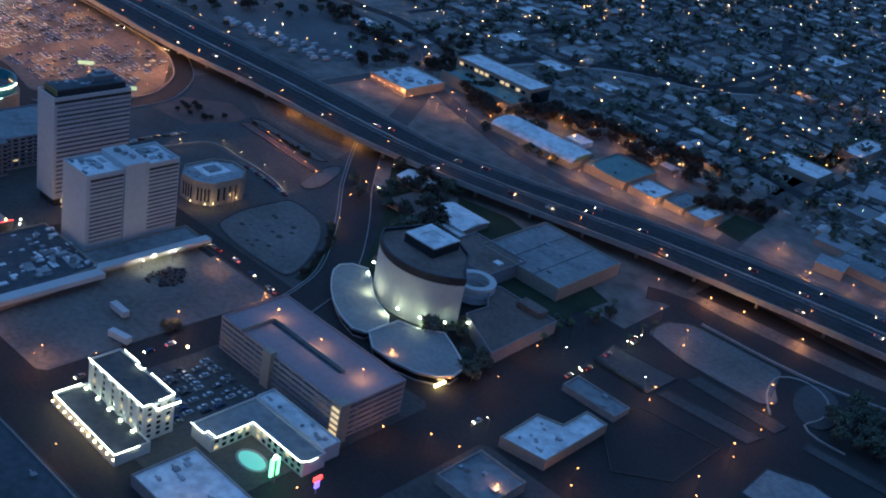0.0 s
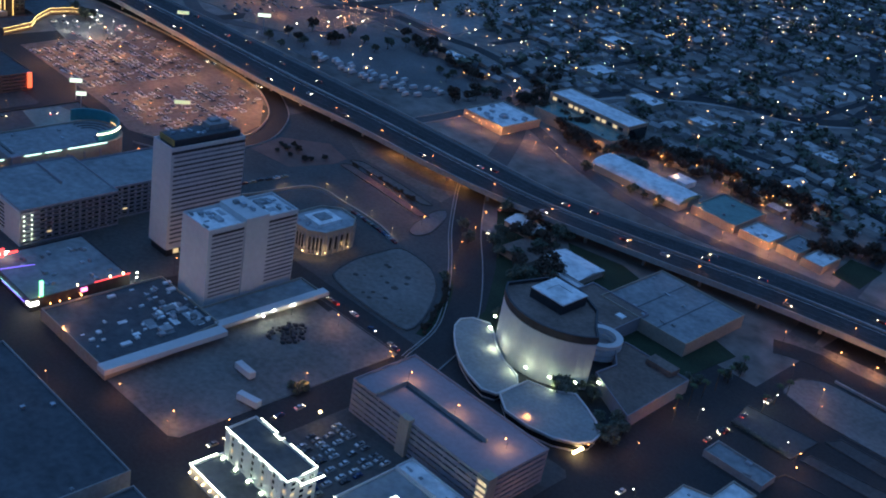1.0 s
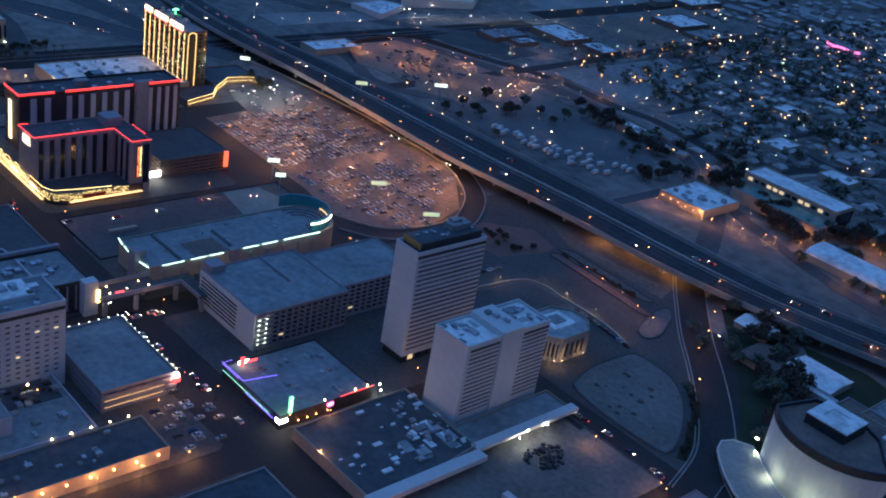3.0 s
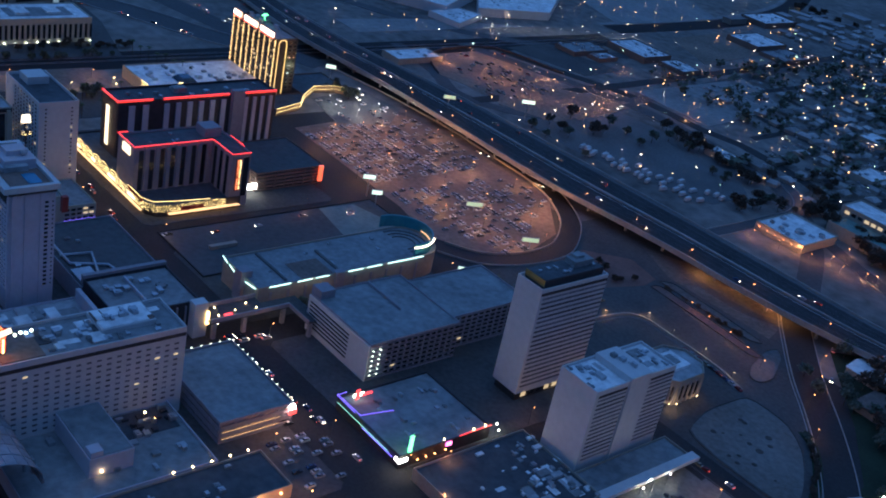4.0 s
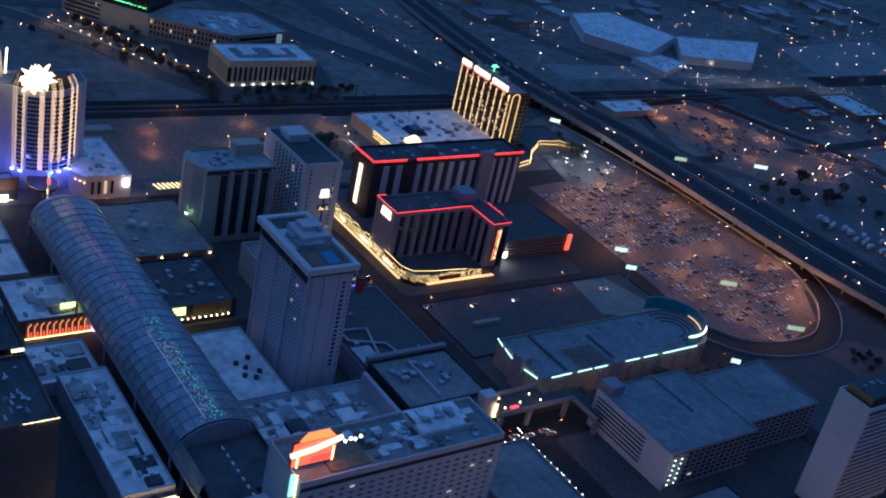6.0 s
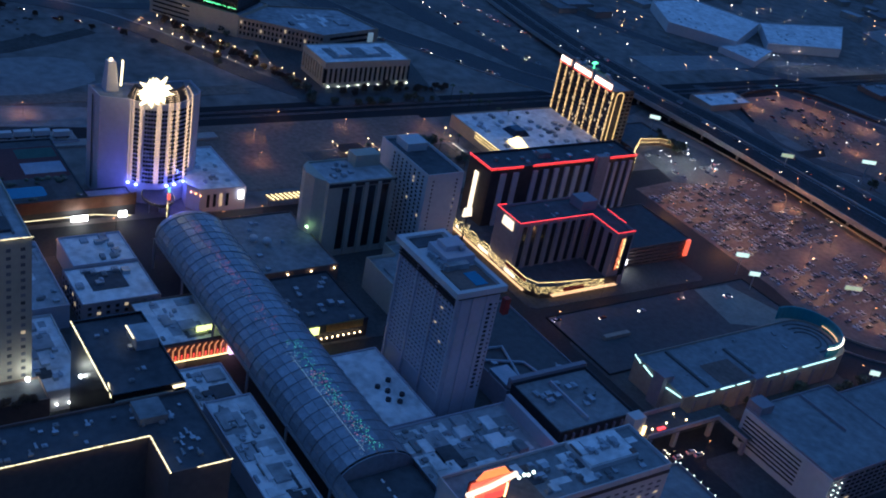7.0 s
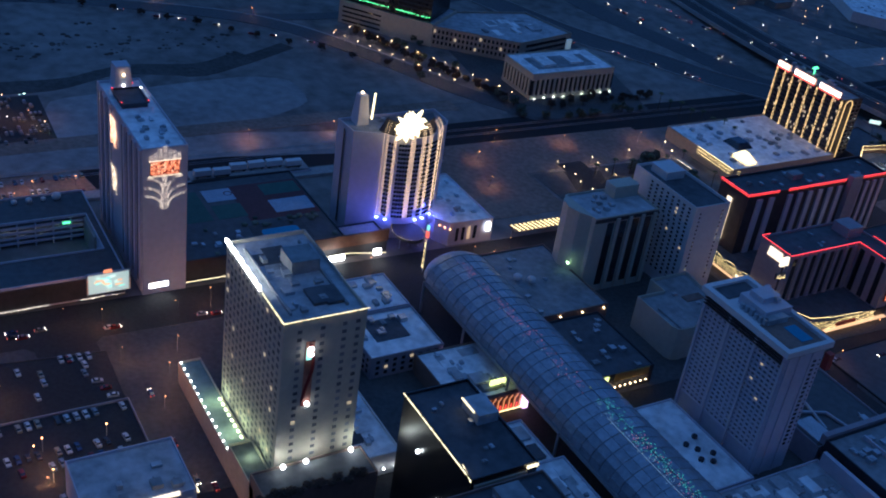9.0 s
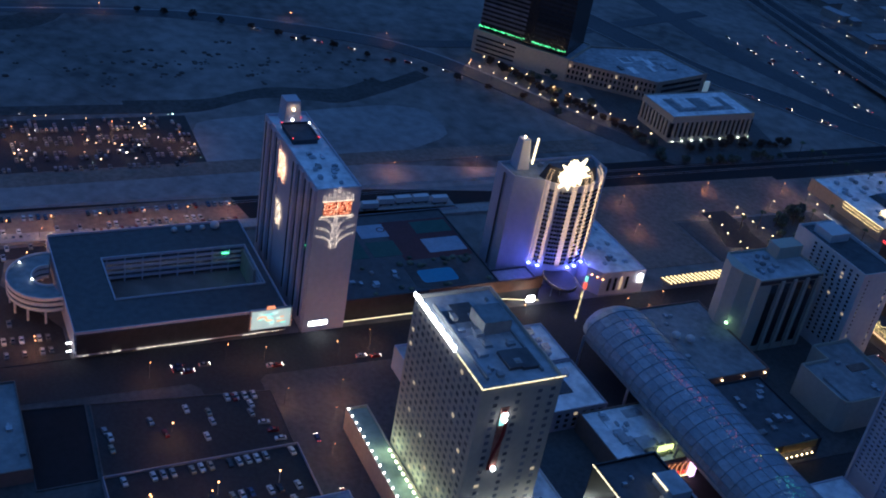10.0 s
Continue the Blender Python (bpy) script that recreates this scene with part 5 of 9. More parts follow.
# dark panes on the solid walls paint the shade inside the openings
windows(lowp, "+x", -497, 114, 126.5, 1.2, 8, 5, 3, 0.7, 0.45, lit=0.1)
windows(lowp, "-y", 113, -520, -498, 1.2, 8, 6, 3, 0.7, 0.45, lit=0.1)
neon(lowp, [(-496.6, 114, 1.4), (-496.6, 127, 1.4)], "violet", 0.3, "violet neon line")

# ---- two dark hotel slabs with red rooflines ----
ca = thing("hotel_slab", "dark ribbed hotel slab with red neon roofline", "hotel", at=(-554, 199, 0))
shell(ca, rect(-563, -547, 160, 239), 0, 32, "dark", "darkroof", 1.0)
for a0, a1, n in ((163, 176, 2), (180, 214, 6), (221, 238.5, 4)):
    ribs(ca, "+x", -547, a0, a1, 3, 29.5, n, 0.42, "lilac", "rib", 0.3, 0.4)
for k in range(4):
    part("foot_light", Mesh().ball(-545.6, 223 + 4.4 * k, 3.4, 0.35), G["white"], ca, "white light at the foot of a rib")
part("link_wall", Mesh().box(-547.5, -544.5, 215, 221, 0, 34), M["pink"], ca, "plain grey lift tower")
part("end_panel", plate("-y", 160, -562, -548, 2, 30, 0.1, 0.05), M["dark"], ca)
part("upright_sign", plate("-y", 159.7, -557, -554.5, 8, 27, 0.2, 0.3), G["warmsign"], ca, "tall warm white upright sign")
for pts in ([(-563, 159.7, 32.3), (-547, 159.7, 32.3), (-546.7, 176, 32.3)], [(-546.7, 181, 32.3), (-546.7, 214, 32.3)], [(-546.7, 221.5, 32.3), (-546.7, 239.3, 32.3)]):
    neon(ca, pts, "red", 0.15, "red neon roofline")
    neon(ca, [(p[0], p[1], p[2] - 0.7) for p in pts], "reddim", 0.15, "red neon roofline")
part("roof_hood", Mesh().box(-558, -554, 190, 196, 31, 33.4), M["greyroof"], ca)
roof_units(ca, -561, -549, 165, 235, 31, 10, 21, 2.4)
cb = thing("hotel_block", "grey ribbed L-shaped hotel with red neon roofline", "hotel", at=(-515, 170, 0))
shell(cb, [(-526, 148), (-510.5, 148), (-510.5, 184), (-494, 184), (-494, 193), (-526, 193)], 0, 27.5, "pink", "darkroof", 1.0)
for k in range(7):
    a = 150 + k * 4.8
    part("window_strip", plate("+x", -510.5, a, a + 2.0, 5.5, 25.5, 0.08, 0.04), M["glass"], cb, "dark upright window strip")
    part("rib", plate("+x", -510.5, a + 2.6, a + 4.2, 5, 26.5, 0.35, 0.2), M["pink"], cb)
for k in range(3):
    a = -509 + k * 5
    part("window_strip", plate("-y", 184, a, a + 2.2, 5.5, 25.5, 0.08, 0.04), M["glass"], cb)
part("upright_sign", plate("+x", -494, 186.2, 188.3, 9, 25, 0.2, 0.4), M["red"], cb, "tall red upright sign board")
for y in (186.6, 187.25, 187.9):
    bulb_run(cb, [(-493.2, y, 9.2), (-493.2, y, 24.8)], "goldline" if y > 187.5 else "orangesign", 0.42, 0.24, 0.9, int(y * 10), 0.0, "upright row of orange bulbs")
part("window_strip", plate("+x", -494, 189.5, 192.2, 5.5, 25.5, 0.08, 0.04), M["glass"], cb)
neon(cb, [(-526, 152, 27.8), (-526, 147.7, 27.8), (-510.2, 147.7, 27.8), (-510.2, 183.7, 27.8), (-493.7, 183.7, 27.8), (-493.7, 193, 27.8)], "red", 0.14, "red neon roofline")
neon(cb, [(-512, 193.2, 27.9), (-500, 193.2, 27.9)], "red", 0.12, "red neon roofline")
part("wall_sign", Mesh().prism([(-521, 147.4), (-514, 147.4), (-514, 147.9), (-521, 147.9)], 22, 26, 0.9), G["warmsign"], cb, "glowing cream oval sign")
part("lift_house", Mesh().box(-523, -515, 182, 190, 26.5, 31), M["pink"], cb)
roof_units(cb, -524, -512, 150, 180, 26.5, 4, 41, 1.6)
cp2 = thing("casino_podium", "low casino with curved marquee of gold light bands", "casino", at=(-530, 170, 0))
shell(cp2, [(-572, 148.5), (-498, 148.5), (-493.5, 152), (-492.5, 158), (-492.5, 190), (-572, 190)], 0, 5.5, "dark", "darkroof")
for n, z in enumerate((2.6, 3.3, 4.1, 5.0, 5.7)):
    bulb_run(cp2, [(-572, 148.1, z), (-540, 147.7, z), (-498, 148, z), (-493.2, 151.6, z), (-492.1, 158, z), (-492.1, 183, z)], "goldline", 0.55, 0.17, 0.8 if n % 2 else 0.6, 11 + n, 0.12, "wavy row of gold marquee bulbs")
for x0 in (-568, -560, -552, -543, -535, -526):
    bulb_run(cp2, [(x0 + 3.6 * math.cos(a), 147.6, 5.6 + 1.8 * math.sin(a)) for a in [math.pi * k / 8 for k in range(9)]], "goldline", 0.4, 0.16, 0.95, int(-x0), 0.0, "arched row of bulbs")
for x0, x1 in ((-567, -560), (-548, -544), (-531, -524), (-512, -505)):
    part("bright_panel", plate("-y", 147.6, x0, x1, 3.2, 4.6, 0.1, 0.2), G["warmsign"], cp2, "glowing cream marquee panel")
part("marquee_panel", plate("-y", 148, -512, -499, 5.6, 7.4, 0.3, 0.3), M["red"], cp2, "red marquee panel")
part("marquee_panel", plate("+x", -492, 162, 172, 3.0, 4.4, 0.3, 0.3), M["red"], cp2, "red marquee panel")
neon(cp2, [(-512, 147.4, 7.6), (-499, 147.4, 7.6), (-494, 150, 7.6), (-492, 160, 7.6), (-492, 175, 6.6)], "goldline", 0.09, "white marquee line")
part("soffit_light", Mesh().box(-571, -498, 146.4, 147.6, 2.0, 2.15).box(-492.4, -490.6, 156, 189, 2.0, 2.15), G["dimline"], cp2, "warm lit soffit")
cpg = parking_garage("casino_garage", "brown parking garage behind a casino", -536, -502.5, 203, 239, 11, 5, "brownwall", "deck", bay=5, band=0.5)
part("upright_sign", Mesh().box(-502.2, -501.2, 236, 238, 2, 11), G["redsign"], cpg, "glowing red upright sign")
part("entry_sign", Mesh().box(-502, -501.4, 196, 203, 2.5, 5.5), G["white"], cpg, "bright white entry sign")

# ---- hotel with gold upright tubes ----
ms = thing("gold_lit_hotel", "dark hotel slab with gold light columns and a glowing roof sign", "hotel", at=(-630, 280, 0))
shell(ms, rect(-648.5, -604, 271.5, 285), 0, 33.6, "dark", "greyroof")
for k in range(8):
    windows(ms, "-y", 271.5, -647.3 + k * 5.4, -643.3 + k * 5.4, 5, 32.4, 3, 13, 0.6, 0.5, lit=0.09, seed=k + 60, joined=True)
for k in range(9):
    x = -648.1 + k * 5.45
    for dx in (-0.3, 0.3):
        bulb_run(ms, [(x + dx, 271.1, 3), (x + dx, 271.1, 33.2)], "goldcolumn", 0.5, 0.24, 0.97, k, 0.0, "gold light column")
neon(ms, [(-603.4, 273, 3), (-603.4, 273, 31)] + [(-603.4, 275.4 - 2.4 * math.cos(a), 31 + 2.2 * math.sin(a)) for a in [math.pi * k / 6 for k in range(1, 6)]] + [(-603.4, 277.8, 31), (-603.4, 277.8, 3)], "goldtube", 0.26, "arched gold tube")
windows(ms, "+x", -604, 279, 285, 5, 32.4, 2, 13, 0.6, 0.5, lit=0.0, joined=True)
for a0, a1 in ((-648, -639.5), (-636.5, -622.5), (-619.5, -606)):
    part("roof_sign", Mesh().box(a0, a1, 270.6, 271.2, 33.6, 36.6), G["decosign"], ms, "glowing warm roof sign")
    for k in range(int((a1 - a0) / 1.5)):
        part("sign_letter", Mesh().box(a0 + 0.4 + 1.5 * k, a0 + 1.3 + 1.5 * k, 270.45, 270.6, 34.3, 36.1), G["white"], ms, "plain pale bar of a sign")
    part("sign_edge", Mesh().tube([(a0, 270.3, 33.4), (a1, 270.3, 33.4)], 0.2), G["red"], ms)
part("palm_sign", Mesh().box(-634.4, -633.9, 280, 284, 36.4, 36.9).box(-634.4, -633.9, 281.8, 282.2, 33, 36.4).box(-634.4, -633.9, 280.8, 283.2, 37.1, 37.5), G["green"], ms, "green neon tree shape")
roof_units(ms, -650, -606, 277, 286, 33.3, 9, 61, 2.6)
mp = thing("casino_hall", "wide casino with white roof panels and gold marquee", "casino", at=(-625, 245, 0))
shell(mp, rect(-650, -602, 208, 274), 0, 7.5, "beige", "paleroof")
roof_units(mp, -648, -604, 212, 272, 6.8, 34, 71, 3.0)
part("sky_dome", Mesh().prism(rect(-630, -619, 226, 236), 6.8, 9.6, 0.6), M["glass"], mp)
for z in (4.6, 6.2):
    bulb_run(mp, [(-627, 207.4, z), (-604, 207.2, z), (-601.5, 212, z)], "goldline", 0.5, 0.2, 0.95, int(z), 0.0, "gold marquee band")
neon(mp, [(-627, 207.6, 7.7), (-601.6, 207.4, 7.7)], "goldline", 0.14, "gold marquee band")
part("triangle_sign", Mesh().prism([(-616, 219), (-605, 219), (-605, 225), (-616, 225)], 7.5, 11.5, 0.25), G["goldline"], mp, "lit triangular roof sign")
part("light_awning", Mesh().box(-622, -612, 191.6, 194, 4.4, 4.8), M["beige"], mp)
bulb_run(mp, [(-622, 191.4, 4.9), (-612, 191.8, 4.9)], "warmline", 0.6, 0.22, 0.9, 8, 0.0, "warm lights along an awning")
for z in (2.6, 4.9):
    bulb_run(mp, [(-582, 262, z), (-588, 281, z), (-598, 289, z), (-609, 303, z), (-607, 316, z), (-601, 321, z)], "goldline", 0.5, 0.19, 0.95, int(z * 3), 0.0, "gold marquee band")
shell(mp, [(-602, 260), (-582.6, 262), (-588.6, 281), (-598.6, 289), (-602, 289)], 0, 4.6, "brownwall", "darkroof")
shell(mp, [(-629, 289.5), (-598.8, 289.5), (-609.6, 303), (-607.6, 316), (-602, 321), (-629, 321)], 0, 4.6, "brownwall", "darkroof")

# ---- tall white-lit hotel ----
gn = thing("hotel_tower", "tall cream hotel tower with glowing gold roof edge and lit foot", "hotel tower", at=(-493, -51, 0))
shell(gn, rect(-513.5, -473, -62.5, -40), 0, 63.5, "cream", "dullroof", 1.2)
windows(gn, "-y", -62.5, -513, -474, 9, 61.5, 14, 21, 0.45, 0.45, material="softglass", lit=0.03, seed=9, joined=True)
for a0 in (-59.4, -53.2, -47.2, -43.5):
    windows(gn, "+x", -473, a0, a0 + 2.4, 9, 61, 1, 20, 0.5, 0.42, material="softglass", lit=0.02, seed=int(-a0), name="window")
part("mural_panel", plate("+x", -473, -56.3, -53.9, 34, 56, 0.12, 0.1), M["mural"], gn, "painted upright panel")
bulb_run(gn, [(-487, -62.8, 63.6), (-472.7, -62.8, 63.6), (-472.7, -39.6, 63.6)], "goldroof", 0.3, 0.2, 0.98, 7, 0.0, "gold roofline of bulbs")
for k in range(17):
    part("sign_letter", Mesh().box(-513 + 1.5 * k, -511.9 + 1.5 * k, -63.3, -62.8, 63.7, 65.3 if k % 3 else 64.9), G["white"], gn, "plain white glowing bar along the roof edge")
for z in (54.0, 52.2, 35.0):
    part("wall_lamp", Mesh().ball(-472.2, -55, z, 0.75), G["white"], gn, "bright white wall lamp")
part("mural_curve", Mesh().tube([(-472.7, -55.1 + 1.1 * math.sin(0.42 * k), 55 - 1.7 * k) for k in range(13)], 0.5, 6), M["red"], gn, "red curve painted on the wall")
# emissive plate paints the green wash of the wall lamps
part("green_panel", plate("+x", -472.9, -56, -54.2, 50, 54, 0.1, 0.15), G["tealdim"], gn)
roof_patches(gn, -511, -475, -60, -42, 62.3, 12, 91, 9.0, ("darkroof", "greyroof", "dullroof"))
roof_units(gn, -510, -476, -60, -42, 62.3, 16, 91, 2.4)
part("lift_house", Mesh().box(-502, -494, -52, -44, 62.3, 66.5), M["greyroof"], gn)
part("roof_curb", Mesh().box(-509, -477, -44, -43.4, 62.3, 63.2).box(-509, -477, -59.4, -58.8, 62.3, 63.2), M["greyroof"], gn)
gp = thing("hotel_podium", "low beige podium with floodlights along its roof", "building", at=(-505, -66, 0))
shell(gp, rect(-532, -489, -69.5, -62.7), 0, 8, "beige", "greenish")
for i in range(14):
    x = -531 + i * 3.1
    part("floodlight", Mesh().ball(x, -69.0, 8.2, 0.32), G["white"], gp)
for i in range(16):
    x = -512 + i * 2.5
    part("uplight", Mesh().box(x - 0.5, x + 0.5, -63.9, -63.4, 7.3, 7.6), G["floodlime"], gp, "yellow-green uplight at the wall foot")
shell(gp, rect(-489, -470, -69.5, -62.7), 0, 11, "beige", "darkroof")
shell(gp, rect(-472.9, -462, -69.5, -38), 0, 14.5, "brownwall", "darkroof")
for y in (-61, -54.5, -41.5):
    part("floodlight", Mesh().ball(-471.6, y, 15.0, 0.75), G["white"], gp, "bright white floodlight")
shell(gp, rect(-513, -474, -39.8, -24), 0, 7.5, "whitewall", "paleroof")
roof_patches(gp, -512, -475, -39, -25, 6.8, 10, 33, 8.0)
roof_units(gp, -512, -476, -38, -26, 6.8, 12, 33, 2.2)
bulbs(gp, (-473, -26, 3), (-473, -33, 3), 3, "white", 0.35)

bb = thing("black_glass_building", "tall black-walled casino with gold light along its roof", "casino", at=(-456, -23, 0))
shell(bb, rect(-473, -438.6, -33, -14), 0, 37.4, "black", "darkroof", 0.8)
bulb_run(bb, [(-473, -33.3, 37.5), (-440.5, -33.3, 37.5)], "goldroof", 0.35, 0.22, 0.97, 3, 0.0, "gold roofline of bulbs")
bulb_run(bb, [(-444.5, -32.0, 37.0), (-438.3, -33.3, 37.0)], "goldroof", 0.35, 0.24, 0.97, 4, 0.0, "gold roofline of bulbs")
part("front_wall", plate("+x", -438.6, -32, -17, 30, 35.4, 0.2, 0.2), M["cream"], bb, "cream panel below the roof edge")
part("lamp_panel", plate("+x", -438.4, -17.5, -14.3, 36.4, 37.2, 0.2, 0.3), G["goldroof"], bb)
part("roof_hut", Mesh().box(-464, -456, -21, -15, 36.6, 39.6), M["dullroof"], bb)
part("lit_rim", Mesh().box(-464.2, -458, -21.4, -21.1, 39.2, 39.6), G["goldroof"], bb)
part("wall_lamp", Mesh().ball(-462, -33.6, 27, 0.6), G["white"], bb)
part("wall_lamp", Mesh().ball(-452, -33.6, 19, 0.3), G["white"], bb)
roof_units(bb, -471, -441, -31, -16, 36.6, 7, 14, 1.6)
fg = thing("casino_building", "tall dark-roofed casino with gold light along a stepped parapet", "casino", at=(-421, -40, 0))
shell(fg, [(-436, -69.6), (-421.5, -69.6), (-421.5, -29.6), (-407.3, -29.6), (-407.3, -14.3), (-436, -14.3)], 0, 37, "brownwall", "darkroof", 0.8)
for k, pts in enumerate(([(-436.2, -69.8, 36.9), (-430.8, -69.8, 36.9)], [(-421.2, -69.8, 37.2), (-421.2, -29.3, 37.2), (-407, -29.3, 37.2)], [(-407, -23, 37.2), (-407, -14.2, 37.2)], [(-436.3, -69.6, 36.9), (-436.3, -65, 36.9)])):
    bulb_run(fg, pts, "goldroof", 0.3, 0.21, 0.97, 20 + k, 0.0, "gold roofline of bulbs")
roof_units(fg, -434, -423, -67, -17, 36.2, 30, 17, 1.4)
roof_units(fg, -422, -409, -28, -16, 36.2, 10, 18, 1.4)
part("roof_block", Mesh().box(-434, -426.5, -30, -23, 36.2, 38.2), M["greyroof"], fg)
part("parapet_step", Mesh().box(-436.1, -433, -69.7, -66, 36.9, 37.5), M["shoulder"], fg)
shell(fg, rect(-421.3, -391, -69.6, -30), 0, 14, "black", "darkroof")
roof_units(fg, -419, -394, -67, -33, 13.3, 8, 19, 1.6)
lowr = thing("shop_row", "row of low shops with white roofs full of ducts", "building", at=(-480, 6, 0))
shell(lowr, rect(-462.8, -405, 4.8, 19.5), 0, 9, "lilac", "paleroof")
roof_patches(lowr, -462, -406, 5, 19, 8.3, 34, 19, 9.0)
roof_units(lowr, -462, -407, 5, 19, 8.3, 30, 19, 2.0)
shell(lowr, rect(-484, -463, -1.8, 19), 0, 5.5, "lilac", "paleroof")
roof_patches(lowr, -483, -464, -1, 18, 4.8, 16, 23, 8.0)
roof_units(lowr, -483, -464, -1, 18, 4.8, 14, 23, 2.0)
sl = thing("casino_arcade", "old casino front with a row of glowing red-gold arches", "casino", at=(-510, 6, 0))
shell(sl, rect(-521, -494.3, 2, 26.5), 0, 8, "brownwall", "paleroof")
roof_patches(sl, -520, -496, 4, 24, 7.3, 16, 29, 8.0)
roof_units(sl, -520, -496, 4, 24, 7.3, 14, 29, 2.0)
part("front_panel", plate("+x", -494.2, 4, 26, 1, 7.5, 0.2, 0.25), M["brownwall"], sl)
for k in range(11):
    a = 5 + k * 2.0
    neon(sl, [(-493.4, a, 1.2), (-493.4, a, 5.6), (-493.4, a + 0.9, 6.9)], "amber", 0.24, "upright orange neon bar")
neon(sl, [(-493.3, 4, 1), (-493.3, 26, 1)], "goldline", 0.25)
part("yellow_sign", Mesh().box(-499, -498.5, 16.5, 22, 8, 10), G["yellowgreen"], sl, "glowing yellow sign")
part("corner_sign", Mesh().box(-493.2, -491.6, 25.4, 27, 1.5, 8), G["ledpinkbig"], sl, "bright coloured corner sign")
for k in range(10):
    neon(sl, [(-493.3, 5.9 + k * 2.0, 1.2), (-493.3, 5.9 + k * 2.0, 3.4)], "reddim", 0.25, "short red neon bar")
gg = house_block("old_hotel", "old low hotel with a white roof beside the canopy", -566, -546, -8, 14, 9, "lilac", "paleroof", 10, big=3.0)
gg2 = house_block("old_hotel", "old hotel wing with a dark slab for a roof well", -545, -522, -12, 14, 9, "pink", "paleroof", 8, big=3.0)
# dark slab on the roof paints the shade of a well
part("roof_well", Mesh().box(-541, -530, -6, 6, 8.3, 8.6), M["darkroof"], gg2)
windows(gg2, "-y", -12, -544, -523, 1, 8, 8, 3, 0.4, 0.5)
windows(gg2, "+x", -522, -11, 13, 1, 8, 8, 3, 0.4, 0.5)
part("blade_sign", Mesh().box(-521.5, -520.9, 14.6, 17.5, 5, 7), G["ledpinkbig"], gg2, "glowing violet blade sign")
oh = house_block("old_hotel", "narrow old block with a patched pale roof", -566, -524, -40, -14, 9, "lilac", "dullroof", 18, big=2.2)
roof_patches(oh, -565, -525, -39, -15, 8.3, 16, 5, 9.0)

# ---- railway-end hotel: south tower, north tower, casino and garage ----
ps = thing("hotel_tower", "tall pale tower with dark ribs and a lit deco sign", "hotel tower", at=(-601, -58, 0))
shell(ps, rect(-628.5, -574.2, -66.2, -51.5), 0, 61.5, "lilac", "paleroof", 1.0)
for k in range(9):
    a = -627 + k * 5.9
    if k in (3, 4):
        continue
    part("window_strip", plate("-y", -66.2, a, a + 1.9, 4, 59, 0.08, 0.04), M["glass"], ps, "dark upright window strip")
    part("rib", plate("-y", -66.2, a + 2.6, a + 4.9, 2, 60.5, 0.35, 0.2), M["lilac"], ps)
for z0, z1, a0, a1, colour in ((46, 58, -609.5, -602.5, "orangesign"), (46, 58, -609.5, -602.5, "warmsign"), (26, 37, -608.5, -603, "warmsign")):
    sign, sr = Mesh(), random.Random(int(z0) + len(colour))
    for k in range(int((z1 - z0) / 0.42)):
        u = k * 0.42 / (z1 - z0)
        lean = 0.8 * (u - 0.5) + 0.35 * math.sin(9 * u)
        for j in range(int((a1 - a0) / 0.42)):
            edge = min(j * 0.42, a1 - a0 - j * 0.42)
            if sr.random() < (0.5 if edge > 0.6 and 0.08 < u < 0.92 else 0.2):
                sign.ball(a0 + j * 0.42 - lean, -66.75, z0 + k * 0.42, 0.2, 1.0, 4, 2)
    tagged(part("wall_sign", sign, G[colour], ps, "upright sign of small glowing bulbs"), kind="stuff")
part("sign_box", plate("+x", -574.2, -63.6, -54.2, 50.6, 56.0, 0.12, 0.15), M["red"], ps, "dark red sign box")
lr_ = random.Random(6)
for colour, share in (("orangesign", 0.6), ("warmsign", 0.22)):
    letters = Mesh()
    for i in range(26):
        for j in range(14):
            if lr_.random() < share:
                letters.ball(-573.85, -63.4 + 0.36 * i, 50.9 + 0.37 * j + 0.2 * math.sin(i), 0.19, 1.0, 4, 2)
    tagged(part("lit_bulbs", letters, G[colour], ps, "glowing bulbs of a sign"), kind="stuff")
for i in range(17):
    for z in (50.3, 56.4):
        part("sign_bulb", Mesh().ball(-573.8, -63.9 + i * 0.62, z, 0.22), G["warmsign"], ps)
for k in range(7):
    y = -58.9 + (k - 3) * 1.5
    for dy in (-0.3, 0.3):
        bulb_run(ps, [(-573.8, y + dy, 56.4), (-573.8, y + dy, 62.2 - 1.1 * abs(k - 3))], "decobulb", 0.5, 0.17, 0.9, k, 0.0, "upright ray of small bulbs")
for s in (-1, 1):
    for z, w in ((49.5, 5.8), (45.6, 6.6), (42.2, 6.4)):
        for dz in (0, 0.55):
            pts = [(-573.8, -58.9 + s * (0.8 + (w - 0.8) * u), z + dz - 5.2 + 5.2 * (1 - (1 - u) ** 2) ** 0.5) for u in (0, 0.08, 0.2, 0.4, 0.6, 0.8, 1.0)]
            bulb_run(ps, pts, "decobulb", 0.5, 0.17, 0.92, int(z) + s, 0.0, "curved spray of small bulbs")
for dy in (-1.1, -0.5, 0.1, 0.7):
    bulb_run(ps, [(-573.8, -58.9 + dy * 0.6, 50), (-573.8, -58.9 + dy, 42), (-573.8, -58.9 + dy * 1.5, 36.5)], "decobulb", 0.5, 0.17, 0.85, int(10 * dy) + 30, 0.0, "stem of small bulbs")
part("roof_trough", Mesh().box(-618, -606, -63.5, -55, 60.51, 62.4), M["darkroof"], ps)
part("roof_beam", Mesh().box(-618, -606, -64, -63.5, 62, 63).box(-618, -606, -55, -54.5, 62, 63).box(-618.4, -618, -64, -54.5, 62, 63), M["dark"], ps)
